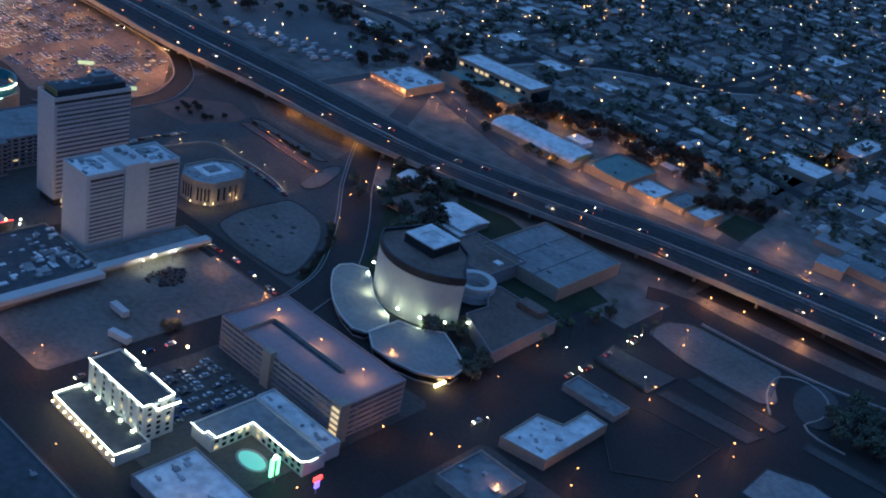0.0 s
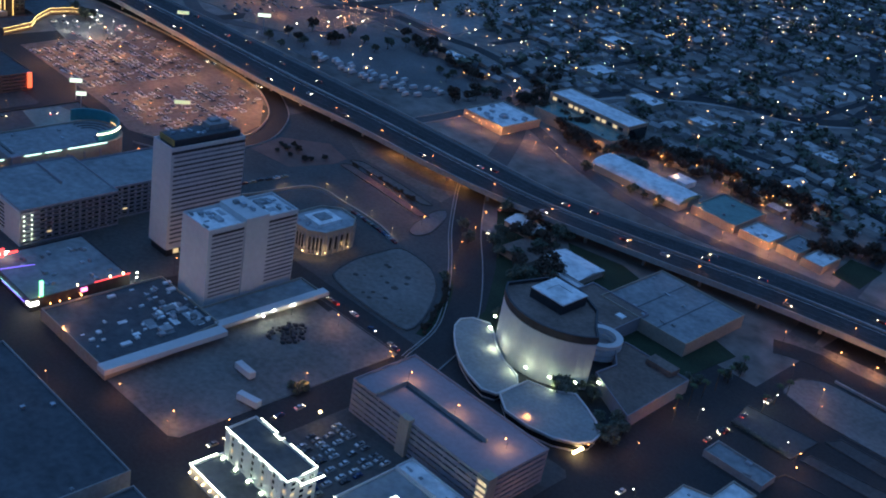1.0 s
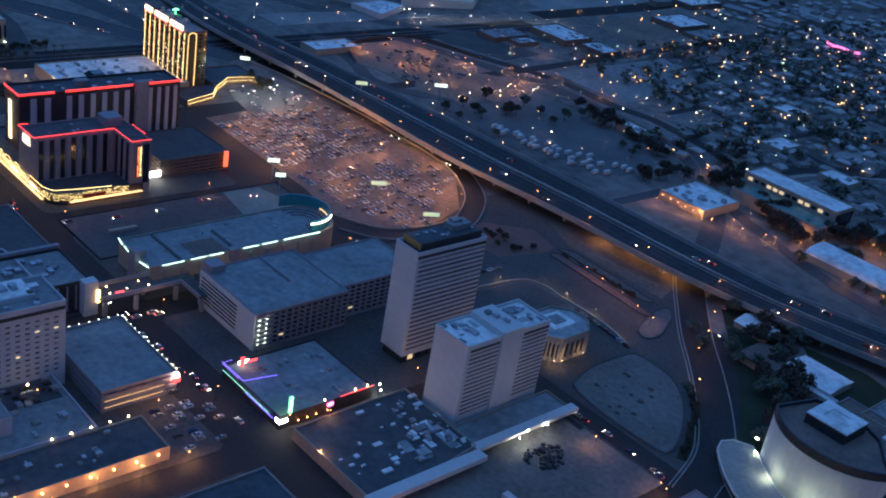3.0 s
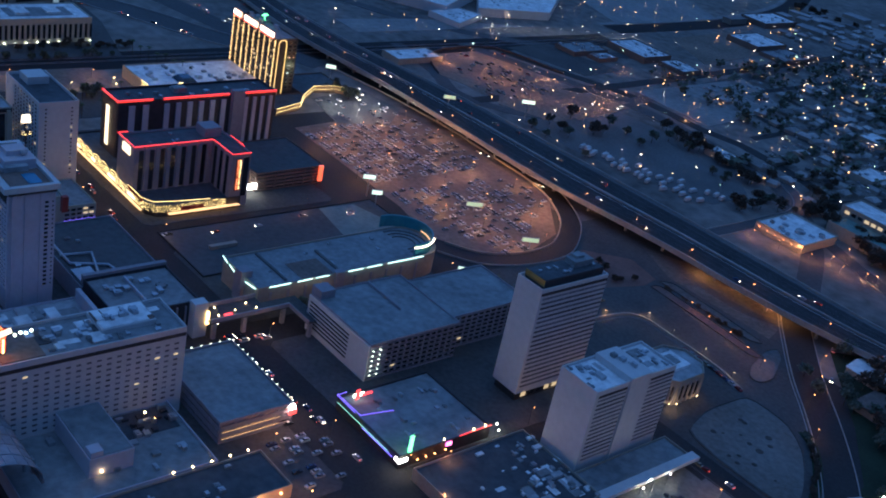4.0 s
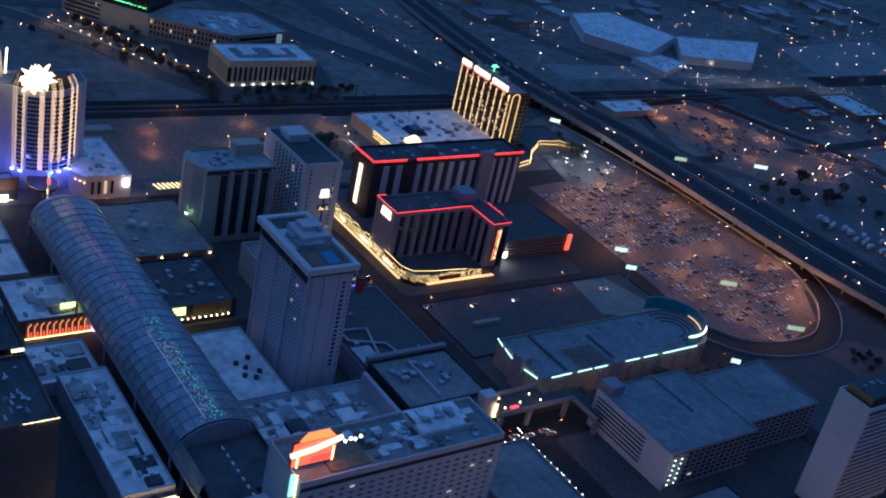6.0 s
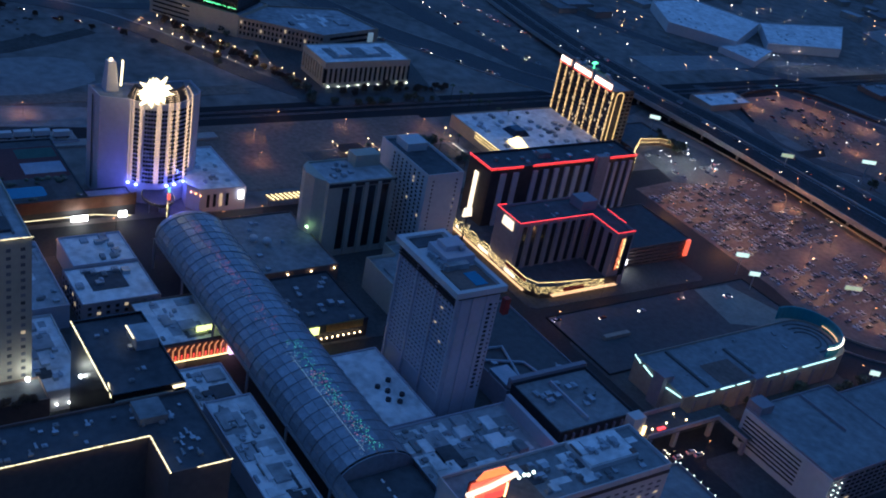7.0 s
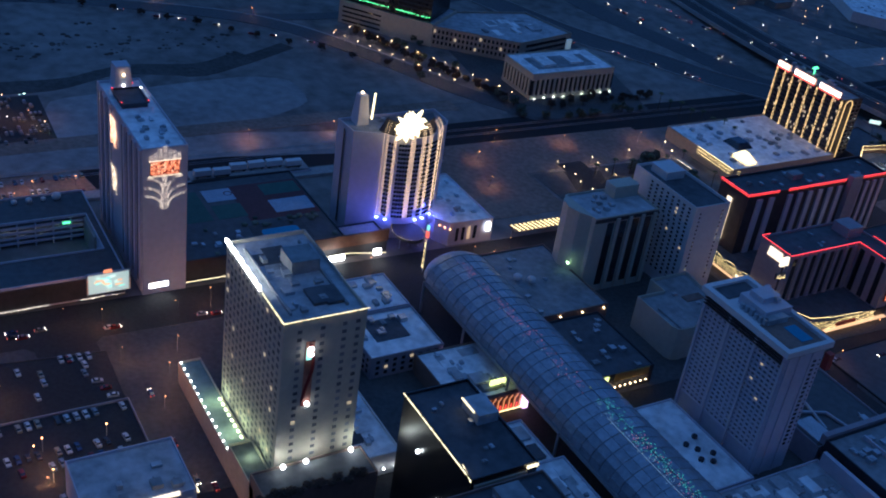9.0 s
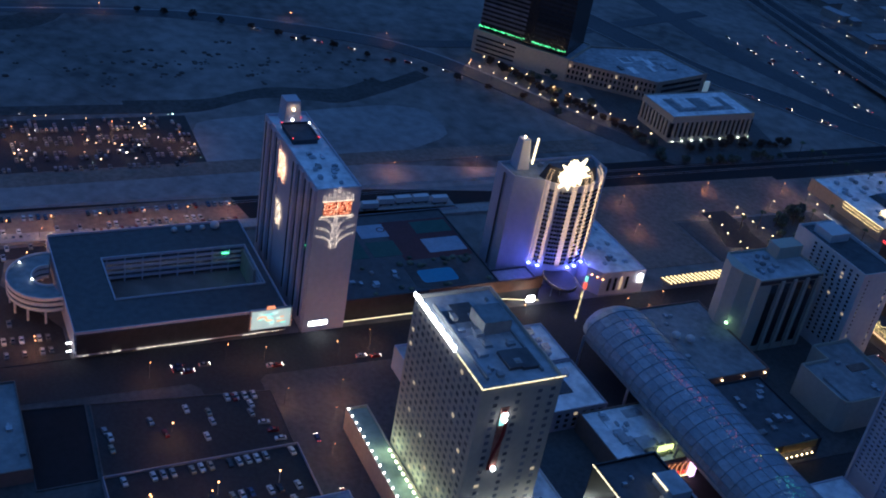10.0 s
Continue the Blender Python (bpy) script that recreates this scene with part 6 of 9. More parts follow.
part("roof_tower", Mesh().prism(rect(-627.5, -621, -62, -56), 60.5, 70, 0.85), M["lilac"], ps, "stubby roof tower")
part("roof_lamp", Mesh().ball(-621, -59, 62.5, 0.5), G["white"], ps)
part("roof_lamp", Mesh().ball(-620.6, -59, 67, 0.5), G["warm"], ps)
part("roof_lamp", Mesh().ball(-618, -54, 62.5, 0.4), G["white"], ps)
for x, y in ((-606, -63.8), (-606, -54.8), (-618, -63.8), (-621, -56)):
    part("red_lamp", Mesh().ball(x, y, 63.3, 0.28), G["red"], ps)
roof_units(ps, -604, -577, -64, -53, 60.5, 12, 44, 2.2)

pn = thing("hotel_tower", "round-fronted hotel tower with columns of golden lights", "hotel tower", at=(-610, 36, 0))
front = [(-611 + 12.5 * math.cos(a), 38.5 + 14 * math.sin(a)) for a in [radians(-60 + 120 * k / 14) for k in range(15)]]
shell(pn, [(-621, 15), (-609.5, 16)] + front + [(-607, 54), (-610, 56), (-621, 56)], 0, 42.5, "lilac", "greyroof", 1.0)
hood = [(-611 + 10.5 * math.cos(a), 38.5 + 12 * math.sin(a)) for a in [radians(-85 + 170 * k / 16) for k in range(17)]]
part("round_top", Mesh().prism(hood, 41.5, 47, 0.8), M["dark"], pn, "dark rounded top")
COLUMNS = (-56, -39, -13, 5, 17, 40, 55)
for k, deg in enumerate(COLUMNS):
    a = radians(deg)
    ox, oy = math.cos(a), math.sin(a)
    col = Mesh()
    for side in (-0.75, -0.35, 0.0, 0.4, 0.75):
        for j in range(52):
            z = (12.5 if k in (3, 4, 6) else 9.5) + 0.74 * j
            if z > 47 or (j * 7 + int(side * 40) + k * 5) % 7 == 0:
                continue
            q = 0.35 if z < 41.5 else 0.35 - 0.085 * (z - 41.5) ** 2
            col.ball(-611 + (12.5 + q) * ox - side * oy, 38.5 + (14 + q) * oy + side * ox, z, 0.15, 1.0, 4, 2)
    tagged(part("light_column", col, G["columnlight"], pn, "upright column of golden bulbs"), kind="stuff")
for deg in (-47, -30, -21, -4, 11, 24, 32, 47.5):
    b = radians(deg)
    me = Mesh()
    for j in range(18):
        z = 9 + j * 1.75
        for t in (-0.04, 0.04):
            x, y = -611 + 12.55 * math.cos(b + t), 38.5 + 14.05 * math.sin(b + t)
            me.box(x - 0.2, x + 0.2, y - 0.42, y + 0.42, z, z + 1.0)
    tagged(part("window_bay", me, M["glass"], pn, "bay of small dark windows"), kind="stuff")
for deg in (-56, -42, 4, 17, 36, 58):
    a = radians(deg)
    x, y = -611 + 13.6 * math.cos(a), 38.5 + 15.1 * math.sin(a)
    part("blue_flood", Mesh().box(x - 0.5, x + 0.5, y - 0.5, y + 0.5, 8.0, 8.4), G["blueflood"], pn, "blue floodlight at the tower foot")
sun_burst = []
for k in range(60):
    a = radians(6 * k)
    r = (6.8 if k % 7 == 2 else 4.7 if k % 2 else 5.3) + 0.7 * math.sin(5 * k)
    sun_burst.append((33 + 1.1 * r * math.cos(a), 47.6 + 0.95 * r * math.sin(a)))
crest, n = Mesh(), len(sun_burst)
crest.v = [(x + 0.25 * (33 - y) * (y < 33), y, z) for x in (-599.6, -598.7) for y, z in sun_burst]
crest.f = [tuple(range(n)), tuple(range(2 * n - 1, n - 1, -1))] + [(k, k + n, (k + 1) % n + n, (k + 1) % n) for k in range(n)]
part("crest", crest, G["crestlight"], pn, "blazing golden sunburst crest")
part("fin", Mesh().prism([(-621, 20), (-615, 20), (-615, 25), (-621, 25)], 41.5, 53, 0.6), M["lilac"], pn)
neon(pn, [(-614.6, 25.5, 44), (-614.2, 25.8, 54.5)], "crestlight", 0.38, "bright fin edge")
part("fin_lamp", Mesh().ball(-618, 22.5, 53.6, 0.5), G["warm"], pn)
part("side_stripe", plate("-y", 15.3, -615.5, -614.6, 2, 41, 0.08, 0.3), M["dark"], pn)
roof_units(pn, -620, -612, 28, 54, 41.5, 5, 56, 2.0)

pc = thing("casino_podium", "long brown-fronted casino with a gold light line at its foot", "casino", at=(-612, -15, 0))
shell(pc, rect(-641, -588, -50.5, 12), 0, 12, "dark", "deck")
part("brown_front", plate("+x", -588, -16, 30, 6.2, 12.3, 0.3, 0.4), M["brown"], pc, "broad brown fascia")
part("dark_front", plate("+x", -588, -50, -16.2, 4.2, 12.1, 0.25, 0.3), M["dark"], pc)
neon(pc, [(-587.2, -60, 2.6), (-586, -58, 2.6), (-585.8, -16, 2.6)], "goldroof", 0.16, "gold light line")
neon(pc, [(-586.4, -14, 3.4), (-586.4, 14, 3.4), (-584, 22, 3.4), (-583, 27, 3.4)], "goldroof", 0.16, "gold light line")
part("entry_sign", Mesh().box(-586.6, -585.6, -60.5, -54, 3.0, 5.2), G["white"], pc, "bright white entry sign")
part("entry_sign", Mesh().box(-584.5, -583.5, 4.5, 10.5, 2.6, 5.0), G["white"], pc, "bright white entry sign")
part("entry_sign", Mesh().box(-583.5, -582.8, 22, 25, 3, 6), G["white"], pc, "bright white entry sign")
part("blade_sign", Mesh().box(-587, -586.4, -53.5, -52.3, 6, 11), G["ledwhite"], pc)
shell(pc, rect(-600, -588.2, 12.2, 30), 0, 8, "dark", "greyroof")
part("court_surround", Mesh().box(-635, -608, -16.5, 11.2, 11.3, 11.34), M["courtred"], pc, "dark red court surround")
for x0, x1, y0, y1, m in ((-634, -625, -27, -15.8, "courtblue"), (-622, -612, -27, -15.8, "courtgreen"), (-633.5, -625, -4.5, 10.5, "courtgreen"), (-621, -611.5, -5, 10.5, "courtblue"), (-634, -612, -46, -29, "courtgreen")):
    part("sport_court", Mesh().box(x0, x1, y0, y1, 11.3, 11.38), M[m], pc, "painted roof-top sports court")
part("court_ring", Mesh().ring(lobe(-630, -17.6, 1.7, 1.7, 0, 345), lobe(-630, -17.6, 1.2, 1.2, 0, 345), 11.38, 11.4), M["courtred"], pc, "red ring painted on the court")
part("roof_pool", Mesh().prism(rounded_rect(-601, -592.8, -15.6, -1.5), 11.3, 11.45), M["water"], pc, "blue roof pool")
part("pool_deck", Mesh().ring(rounded_rect(-605, -590, -19, 1.5), rounded_rect(-601, -592.8, -15.6, -1.5), 11.3, 11.42), M["paving"], pc, "pale pool deck")
for i in range(22):
    rr = random.Random(i + 400)
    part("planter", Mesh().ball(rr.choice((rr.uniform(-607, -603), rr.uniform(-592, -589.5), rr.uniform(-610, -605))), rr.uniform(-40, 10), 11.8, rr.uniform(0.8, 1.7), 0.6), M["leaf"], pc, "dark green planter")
roof_units(pc, -606, -589, -46, -22, 11.3, 8, 57, 2.4)
drop = lobe(-590, 38, 8, 6, 0, 345)
pe = thing("entrance_canopy", "round dark entrance canopy with gold rim lights", "canopy", at=(-586, 38, 0))
part("slab", Mesh().prism(drop, 5, 6.2), M["dark"], pe)
bulb_run(pe, [(x, y, 6.3) for x, y in drop], "goldline", 0.9, 0.13, 0.8, 4, 0.0, "gold bulbs round the rim")
for y in (34, 38, 42):
    part("post", Mesh().tube([(-588, y, 0), (-588, y, 5)], 0.25), M["metal"], pe)
pa = thing("hotel_annex", "low pale annex with round-headed openings and white roof", "building", at=(-605, 60, 0))
shell(pa, [(-624, 53), (-592, 47.5), (-586.5, 51), (-585.5, 70), (-624, 70)], 0, 12, "lilac", "paleroof")
roof_units(pa, -620, -590, 54, 68, 11.3, 10, 58, 2.2)
windows(pa, "+x", -585.9, 53, 69, 2, 9.5, 6, 1, 0.45, 0.9, lit=0.2, seed=8)
part("wall_sign", Mesh().box(-585.5, -584.9, 67, 68.6, 6, 10), G["white"], pa, "bright upright sign")
bulbs(pa, (-590, 48.6, 9), (-586, 51, 9), 3, "sodium", 0.35)
mast = thing("light_mast", "tall thin mast with gold bulbs and a red panel", "sign", at=(-574, 35, 0))
part("mast", Mesh().box(-574.15, -573.85, 34.85, 35.15, 0, 21), M["metal"], mast)
for dx in (-0.3, 0.3):
    bulb_run(mast, [(-574 + dx, 34.6, 1.5), (-574 + dx, 34.6, 13.5)], "goldline", 0.5, 0.17, 0.8, 5, 0.0, "strip of small gold bulbs")
part("red_panel", Mesh().box(-574.6, -573.4, 34.5, 35.5, 14.5, 17), G["redsign"], mast, "glowing red panel")
part("green_panel", Mesh().box(-574.4, -573.6, 34.6, 35.4, 17.6, 19.6), G["tealdim"], mast, "dim green panel")

gar = thing("hotel_garage", "pale parking garage round a sunken court with a spiral ramp", "parking garage", at=(-620, -106, 0))
o, i_ = rect(-648, -591, -139.5, -72.8), rect(-631, -606.5, -124.5, -75.5)
for k in range(5):
    z = 2.0 * k
    part("deck", Mesh().ring(o, i_, z + 1.4, z + 1.7), M["deck"] if k == 4 else M["concrete"], gar)
    part("parapet", Mesh().ring(shrink(o, -0.15), shrink(o, 0.2), z + 1.3, z + 2.4), M["lilac"], gar)
    part("inner_parapet", Mesh().ring(shrink(i_, -0.2), shrink(i_, 0.15), z + 1.3, z + 2.35), M["lilac"], gar)
part("front_wall", plate("+x", -591, -139, -73, 2.2, 9.4, 0.3, 0.35), M["dark"], gar, "blank dark street wall")
# added dark ring paints the shaded depth between the decks
part("inner_core", Mesh().ring(rect(-641, -598, -134, -74.4), rect(-637, -601, -129, -75.2), 0, 9.2), M["dark"], gar)
for yy in range(-123, -77, 6):
    part("column", Mesh().box(-631.3, -630.9, yy, yy + 0.5, 0, 9.4), M["lilac"], gar)
    for z in (7.2, 5.2):
        part("strip_lamp", Mesh().box(-632.9, -632.7, yy + 2, yy + 2.5, z, z + 0.06), G["white"], gar)
part("stair_wall", Mesh().box(-630.8, -616, -76.4, -75.6, 0, 9.0), M["beige"], gar, "pale stair wall in the court")
part("exit_sign", Mesh().box(-630.7, -630.4, -83.5, -81, 7.4, 7.9), G["green"], gar)
for y, r in ((-97, 1.1), (-92, 1.2), (-87, 1.0), (-82.5, 1.7)):
    part("roof_tank", Mesh().ball(-644.5, y, 9.7 + 0.8 * r, r, 0.9, 10, 6), M["whitewall"], gar, "round white tank")
for a0, a1, keep in ((-138.5, -134.5, 0.5), (-132, -126, 0.7), (-121, -97.5, 0.95), (-95, -92, 0.5), (-87.5, -79.5, 0.9), (-78, -74, 0.6)):
    bulb_run(gar, [(-589.9, a0, 2.0), (-589.9, a1, 2.2)], "warmline", 0.55, 0.2, keep, int(-a0), 0.15, "uneven row of warm canopy lights")
TURN = [radians(167 + 206 * k / 24) for k in range(25)]


def ramp_arc(q0, q1, z0, z1):
    """A curved strip of the ramp, outside the garage wall."""
    at = lambda q: [(-624 + (13.5 - q) * math.cos(a), -142.5 + (12.5 - q) * math.sin(a)) for a in TURN]
    return Mesh().prism(at(q0) + at(q1)[::-1], z0, z1)


for z in (5.4, 7.4, 9.4):
    part("spiral_ramp", ramp_arc(0.2, 7.4, z, z + 0.3), M["greyroof"], gar, "one turn of the spiral ramp")
    part("ramp_rim", ramp_arc(-0.2, 0.19, z - 0.2, z + 1.0), M["whitewall"], gar, "pale rim of the ramp")
    part("ramp_rim", ramp_arc(7.41, 7.8, z - 0.2, z + 1.0), M["whitewall"], gar, "pale rim of the ramp")
for k in range(7):
    a = radians(180 + 28 * k)
    part("ramp_pier", Mesh().tube([(-624 + 12.6 * math.cos(a), -142.5 + 11.6 * math.sin(a), 0), (-624 + 12.6 * math.cos(a), -142.5 + 11.6 * math.sin(a), 5.3)], 0.4), M["lilac"], gar)
for x, y, z in ((-622, -147.5, 10.6), (-632, -150, 10.9)):
    part("ramp_lamp", Mesh().ball(x, y, z, 0.3), G["white"], gar)
for z in (3.0, 6.0):
    for y in (-141.5, -140.6):
        part("wall_lamp", Mesh().ball(-592, y, z, 0.36), G["white"], gar, "cold white wall lamp")
vs = thing("video_sign", "big pale video sign above the pavement", "sign", at=(-590, -78, 0))
part("frame", Mesh().box(-590.4, -589.6, -85.4, -71.2, 3.4, 11.3), M["metal"], vs)
part("screen", Mesh().box(-589.6, -589.45, -84.9, -71.8, 3.9, 10.9), G["screen"], vs, "pale green-white lit screen")
for k in range(30):
    rr = random.Random(k + 40)
    y, z = rr.triangular(-84.5, -74, -80), rr.triangular(4.4, 10.2, 7.6)
    part("screen_patch", Mesh().prism([(-589.45, y), (-589.42 + 0.001 * k, y), (-589.42 + 0.001 * k, y + rr.uniform(0.6, 2.4)), (-589.45, y + 1.2)], z, z + rr.uniform(0.3, 1.0)), G[rr.choice(("mintdim", "mintdim", "tealdim", "dimline"))], vs)
bulb_run(vs, [(-589.3, -85.2, 4.2), (-589.3, -85.2, 9.6)], "orangesign", 1.1, 0.22, 0.9, 3, 0.0, "orange bulbs on the frame")
bulb_run(vs, [(-589.3, -71.4, 4.2), (-589.3, -71.4, 9.6)], "orangesign", 1.1, 0.22, 0.9, 4, 0.0, "orange bulbs on the frame")
part("crown_sign", Mesh().prism([(-590, -80), (-589.5, -80), (-589.5, -77), (-590, -77)], 11.3, 12.3, 0.8), G["orangesign"], vs)

# car park in front: an open lot and a low lamp-lit deck
cd = thing("car_park_deck", "low lamp-lit car park deck with a pale wall", "parking garage", at=(-515, -115, 0))
shell(cd, rect(-535, -495, -141.5, -87), 0, 3.6, "pink", "asphalt", 0.7)
for x in (-521, -508):
    for y in (-132, -114, -97):
        part("lamp_mast", Mesh().tube([(x, y, 2.8), (x, y, 7.5)], 0.09), M["metal"], cd)
        part("lamp", Mesh().ball(x, y, 7.6, 0.3), G["sodium"], cd)
wb = house_block("office_block", "white-roofed office with a bright lit sign along its edge", -497, -476, -107, -79.5, 14, "lilac", "dullroof", 6, big=3.0)
part("edge_sign", Mesh().tube([(-475.7, -106, 14.2), (-475.7, -84, 14.2)], 0.6), G["warmsign"], wb, "glowing sign along the roof edge")
neon(wb, [(-478, -79.2, 13), (-475.6, -79.2, 13)], "goldroof", 0.3)
windows(wb, "+x", -476, -106, -80, 2, 12, 9, 4, 0.5, 0.5)
bh = house_block("dark_shed", "low building with a bluish flat roof", -579, -541, -172, -158, 5, "brownwall", "greyroof", 3)

# ---- roads and open ground round the centre ----


def patch(name, poly, material, label, z=0.10, cat="ground"):
    return solid(name, Mesh().prism(poly, -0.4, z), M[material], label, cat, kind="structure")


def lane(rows, half, z, material, label, step=10):
    return solid("road", ribbon([(x, y, half, 0.0) for x, y in rows], -1, 1, -0.4, z, step), M[material], label, "road", kind="structure")


patch("car_park", [(-574, 271), (-478, 267), (-449, 261), (-430, 270), (-421, 297), (-431, 325), (-464, 352), (-520, 354), (-572, 350), (-583, 342)], "lot", "dusty brown open car park", 0.14)
lane([(-326, 380), (-345, 410), (-372, 455), (-405, 492), (-450, 521), (-525, 528), (-575, 523), (-690, 485)], 6.0, 0.22, "road2", "grey asphalt road passing below the freeway")
patch("sand_lot", [(-262, 149), (-238, 149), (-237, 239), (-272, 239)], "sand", "empty pale sandy lot with tyre tracks", 0.26)
lane([(-415, 492), (-330, 455), (-262, 440), (-180, 452), (-60, 470), (60, 480)], 4.5, 0.15, "road2", "grey frontage road beside the freeway")
lane([(-160, 396), (-172, 470), (-188, 560), (-205, 700), (-230, 900)], 5.5, 0.12, "road2", "grey asphalt avenue running away from the freeway")
lane([(-695, 430), (-640, 420), (-600, 408), (-560, 440), (-567, 520), (-600, 745), (-640, 1000)], 5, 0.17, "road2", "grey asphalt road between open lots")
patch("lot", [(-655, 425), (-600, 425), (-572, 450), (-585, 505), (-655, 480)], "lot", "dusty brown lot lit by lamps", 0.12)
patch("lot", [(-560, 420), (-512, 418), (-480, 430), (-430, 445), (-432, 480), (-470, 515), (-555, 505)], "shoulder", "grey camper park ground", 0.12)
# trench shade is put into the bed's colour; the ground stays level
patch("rail_bed", [(-700, -900), (-673, -900), (-673, 640), (-700, 640)], "darkground", "railway corridor painted near black as a shaded trench", 0.1)
for x in (-690, -684):
    solid("rail_track", Mesh().box(x - 0.8, x - 0.66, -600, 640, 0.1, 0.3).box(x + 0.66, x + 0.8, -600, 640, 0.1, 0.3), M["steel"], "pair of steel rails on a dark bed", "railway", kind="structure")
patch("platform", [(-664, -250), (-658, -250), (-658, 90), (-664, 90)], "concrete", "long pale loading platform", 1.2)
# dirt brown on this paved lot paints part of the orange lamp light
patch("lot", [(-673, 75), (-606, 72), (-606, 122), (-640, 122), (-640, 205), (-673, 205)], "lot", "empty paved lot coloured brown as if lamp-lit", 0.16)
patch("park", [(-638, 124), (-606, 124), (-606, 200), (-638, 200)], "paving", "paved park beside a lot", 0.2)
patch("sunken_court", [(-637, 140), (-616, 134), (-613, 150), (-634, 158)], "asphalt", "dark sunken court with lamps round it", 0.26)
patch("graded_lot", [(-770, 10), (-735, -10), (-716, 0), (-716, 150), (-735, 90), (-762, 68)], "ground", "graded pale earth lot", 0.14)
patch("graded_lot", [(-900, -150), (-720, -60), (-722, -8), (-772, 12), (-840, 40), (-890, -20)], "ground", "wide graded pale earth lot", 0.1)
lane([(-890, -400), (-895, -160), (-890, -40), (-862, 40), (-835, 82), (-790, 112), (-735, 138), (-704, 158), (-698, 170)], 6.5, 0.2, "road2", "grey boulevard curving past open land")
lane([(-850, 60), (-846, 130), (-870, 220), (-900, 330)], 5, 0.22, "road2", "grey asphalt road")
patch("car_park", [(-760, -420), (-712, -420), (-712, -60), (-760, -58)], "asphalt", "dark asphalt car park", 0.18)
patch("car_park", [(-655, -420), (-592, -420), (-592, -206), (-655, -206)], "asphalt", "dark lamp-lit asphalt car park", 0.15)
patch("verge", [(-830, 170), (-700, 150), (-690, 160), (-690, 230), (-750, 245), (-830, 250)], "paving", "paved plaza round government buildings", 0.12)
lane([(-1300, 320), (-1000, 300), (-850, 300), (-780, 312), (-700, 330), (-660, 345)], 9, 0.16, "road2", "broad grey motorway approach")
lane([(-900, 420), (-760, 470), (-690, 540), (-640, 640)], 6, 0.18, "road2", "grey road between warehouses")

# ---- government buildings ----
gv = thing("government_building", "pale stone office with upright fins and white roof terrace", "office building", at=(-711, 188, 0))
shell(gv, rect(-725, -698, 162.5, 214), 0, 19.5, "cream", "paleroof", 0.8)
part("glass_storey", Mesh().ring(rect(-725.1, -697.9, 162.4, 214.1), rect(-724.5, -698.5, 163, 213.5), 3.5, 14.5), M["glass"], gv)
ribs(gv, "+x", -697.9, 163, 213.5, 3, 15, 17, 0.45, "cream", "fin", 0.2, 0.4)
ribs(gv, "-y", 162.4, -724.5, -698.5, 3, 15, 9, 0.45, "cream", "fin", 0.2, 0.4)
part("roof_court", Mesh().box(-719, -704, 170, 206, 18.71, 18.9), M["greyroof"], gv)
part("roof_block", Mesh().box(-718, -706, 174, 182, 18.9, 20.6), M["paleroof"], gv)
part("roof_block", Mesh().box(-717, -707, 192, 200, 18.9, 20.2), M["paleroof"], gv)
for k in range(9):
    part("base_lamp", Mesh().ball(-697, 165 + 6 * k, 1.2, 0.4), G["floodsoft"], gv)
part("upright_sign", Mesh().box(-731, -730, 205, 208, 14, 24), G["ledwhite"], gv)
# ---- skybridge and hotel link ----
sb = thing("skybridge", "lit pedestrian skybridge with warm lamps below it", "footbridge", at=(-402, 148, 0))
part("deck", Mesh().box(-414, -404, 126.5, 149.5, 6.2, 6.8).box(-404, -392, 158, 164, 6.2, 6.8).box(-410, -404, 149.5, 164, 6.2, 6.8), M["paving"], sb)
part("parapet", Mesh().box(-404.3, -403.7, 126.5, 158, 6.8, 8.4).box(-404, -391, 157.6, 158, 6.8, 8.4).box(-414.3, -413.8, 126.5, 149.5, 6.8, 8.4), M["pink"], sb)
for x, y in ((-404.6, 128), (-404.6, 140), (-404.6, 156), (-393, 160), (-413, 128), (-413, 147)):
    part("pier", Mesh().box(x - 0.7, x + 0.7, y - 0.7, y + 0.7, 0, 6.2), M["pink"], sb)
for y in (129, 136, 143, 151):
    part("lamp", Mesh().ball(-405.6, y, 5.8, 0.32), G["warm"], sb)
for x, y in ((-412, 132), (-408, 138), (-411, 144), (-407, 131), (-407, 146)):
    part("deck_lamp", Mesh().ball(x, y, 7.4, 0.28), G["warm"], sb)
part("red_lamp", Mesh().box(-407, -406, 133, 136, 7, 7.5), G["red"], sb)
hl = house_block("loading_hall", "low hall with stepped roofs beside a slab hotel", -372.6, -340, 40, 94, 5.5, "lilac", "greyroof", 18, big=2.8)
part("raised_hall", Mesh().box(-372.4, -348.6, 59, 72, 4.8, 11), M["lilac"], hl, "raised pale hall")
part("raised_hall_roof", Mesh().box(-372, -349, 59.4, 71.6, 11, 11.3), M["greyroof"], hl)
part("gable_block", Mesh().box(-352.6, -348.9, 59.4, 63, 11.3, 13), M["lilac"], hl)
part("roof_well", Mesh().box(-371, -359.5, 75, 92, 4.81, 5.0), M["darkroof"], hl, "dark service yard on the roof")
for k in range(16):
    rr = random.Random(k + 300)
    x, y = rr.uniform(-370, -361), rr.uniform(76, 90)
    part("roof_unit", Mesh().box(x, x + rr.uniform(0.8, 2.4), y, y + rr.uniform(0.8, 2.4), 5.0, 5.0 + rr.uniform(0.5, 1.6)), M["dark"] if k % 3 else M["metal"], hl)
part("yard_lamp", Mesh().ball(-366.5, 84, 7.5, 0.4), G["warm"], hl)
part("yard_lamp", Mesh().ball(-364, 86, 6.4, 0.3), G["sodium"], hl)
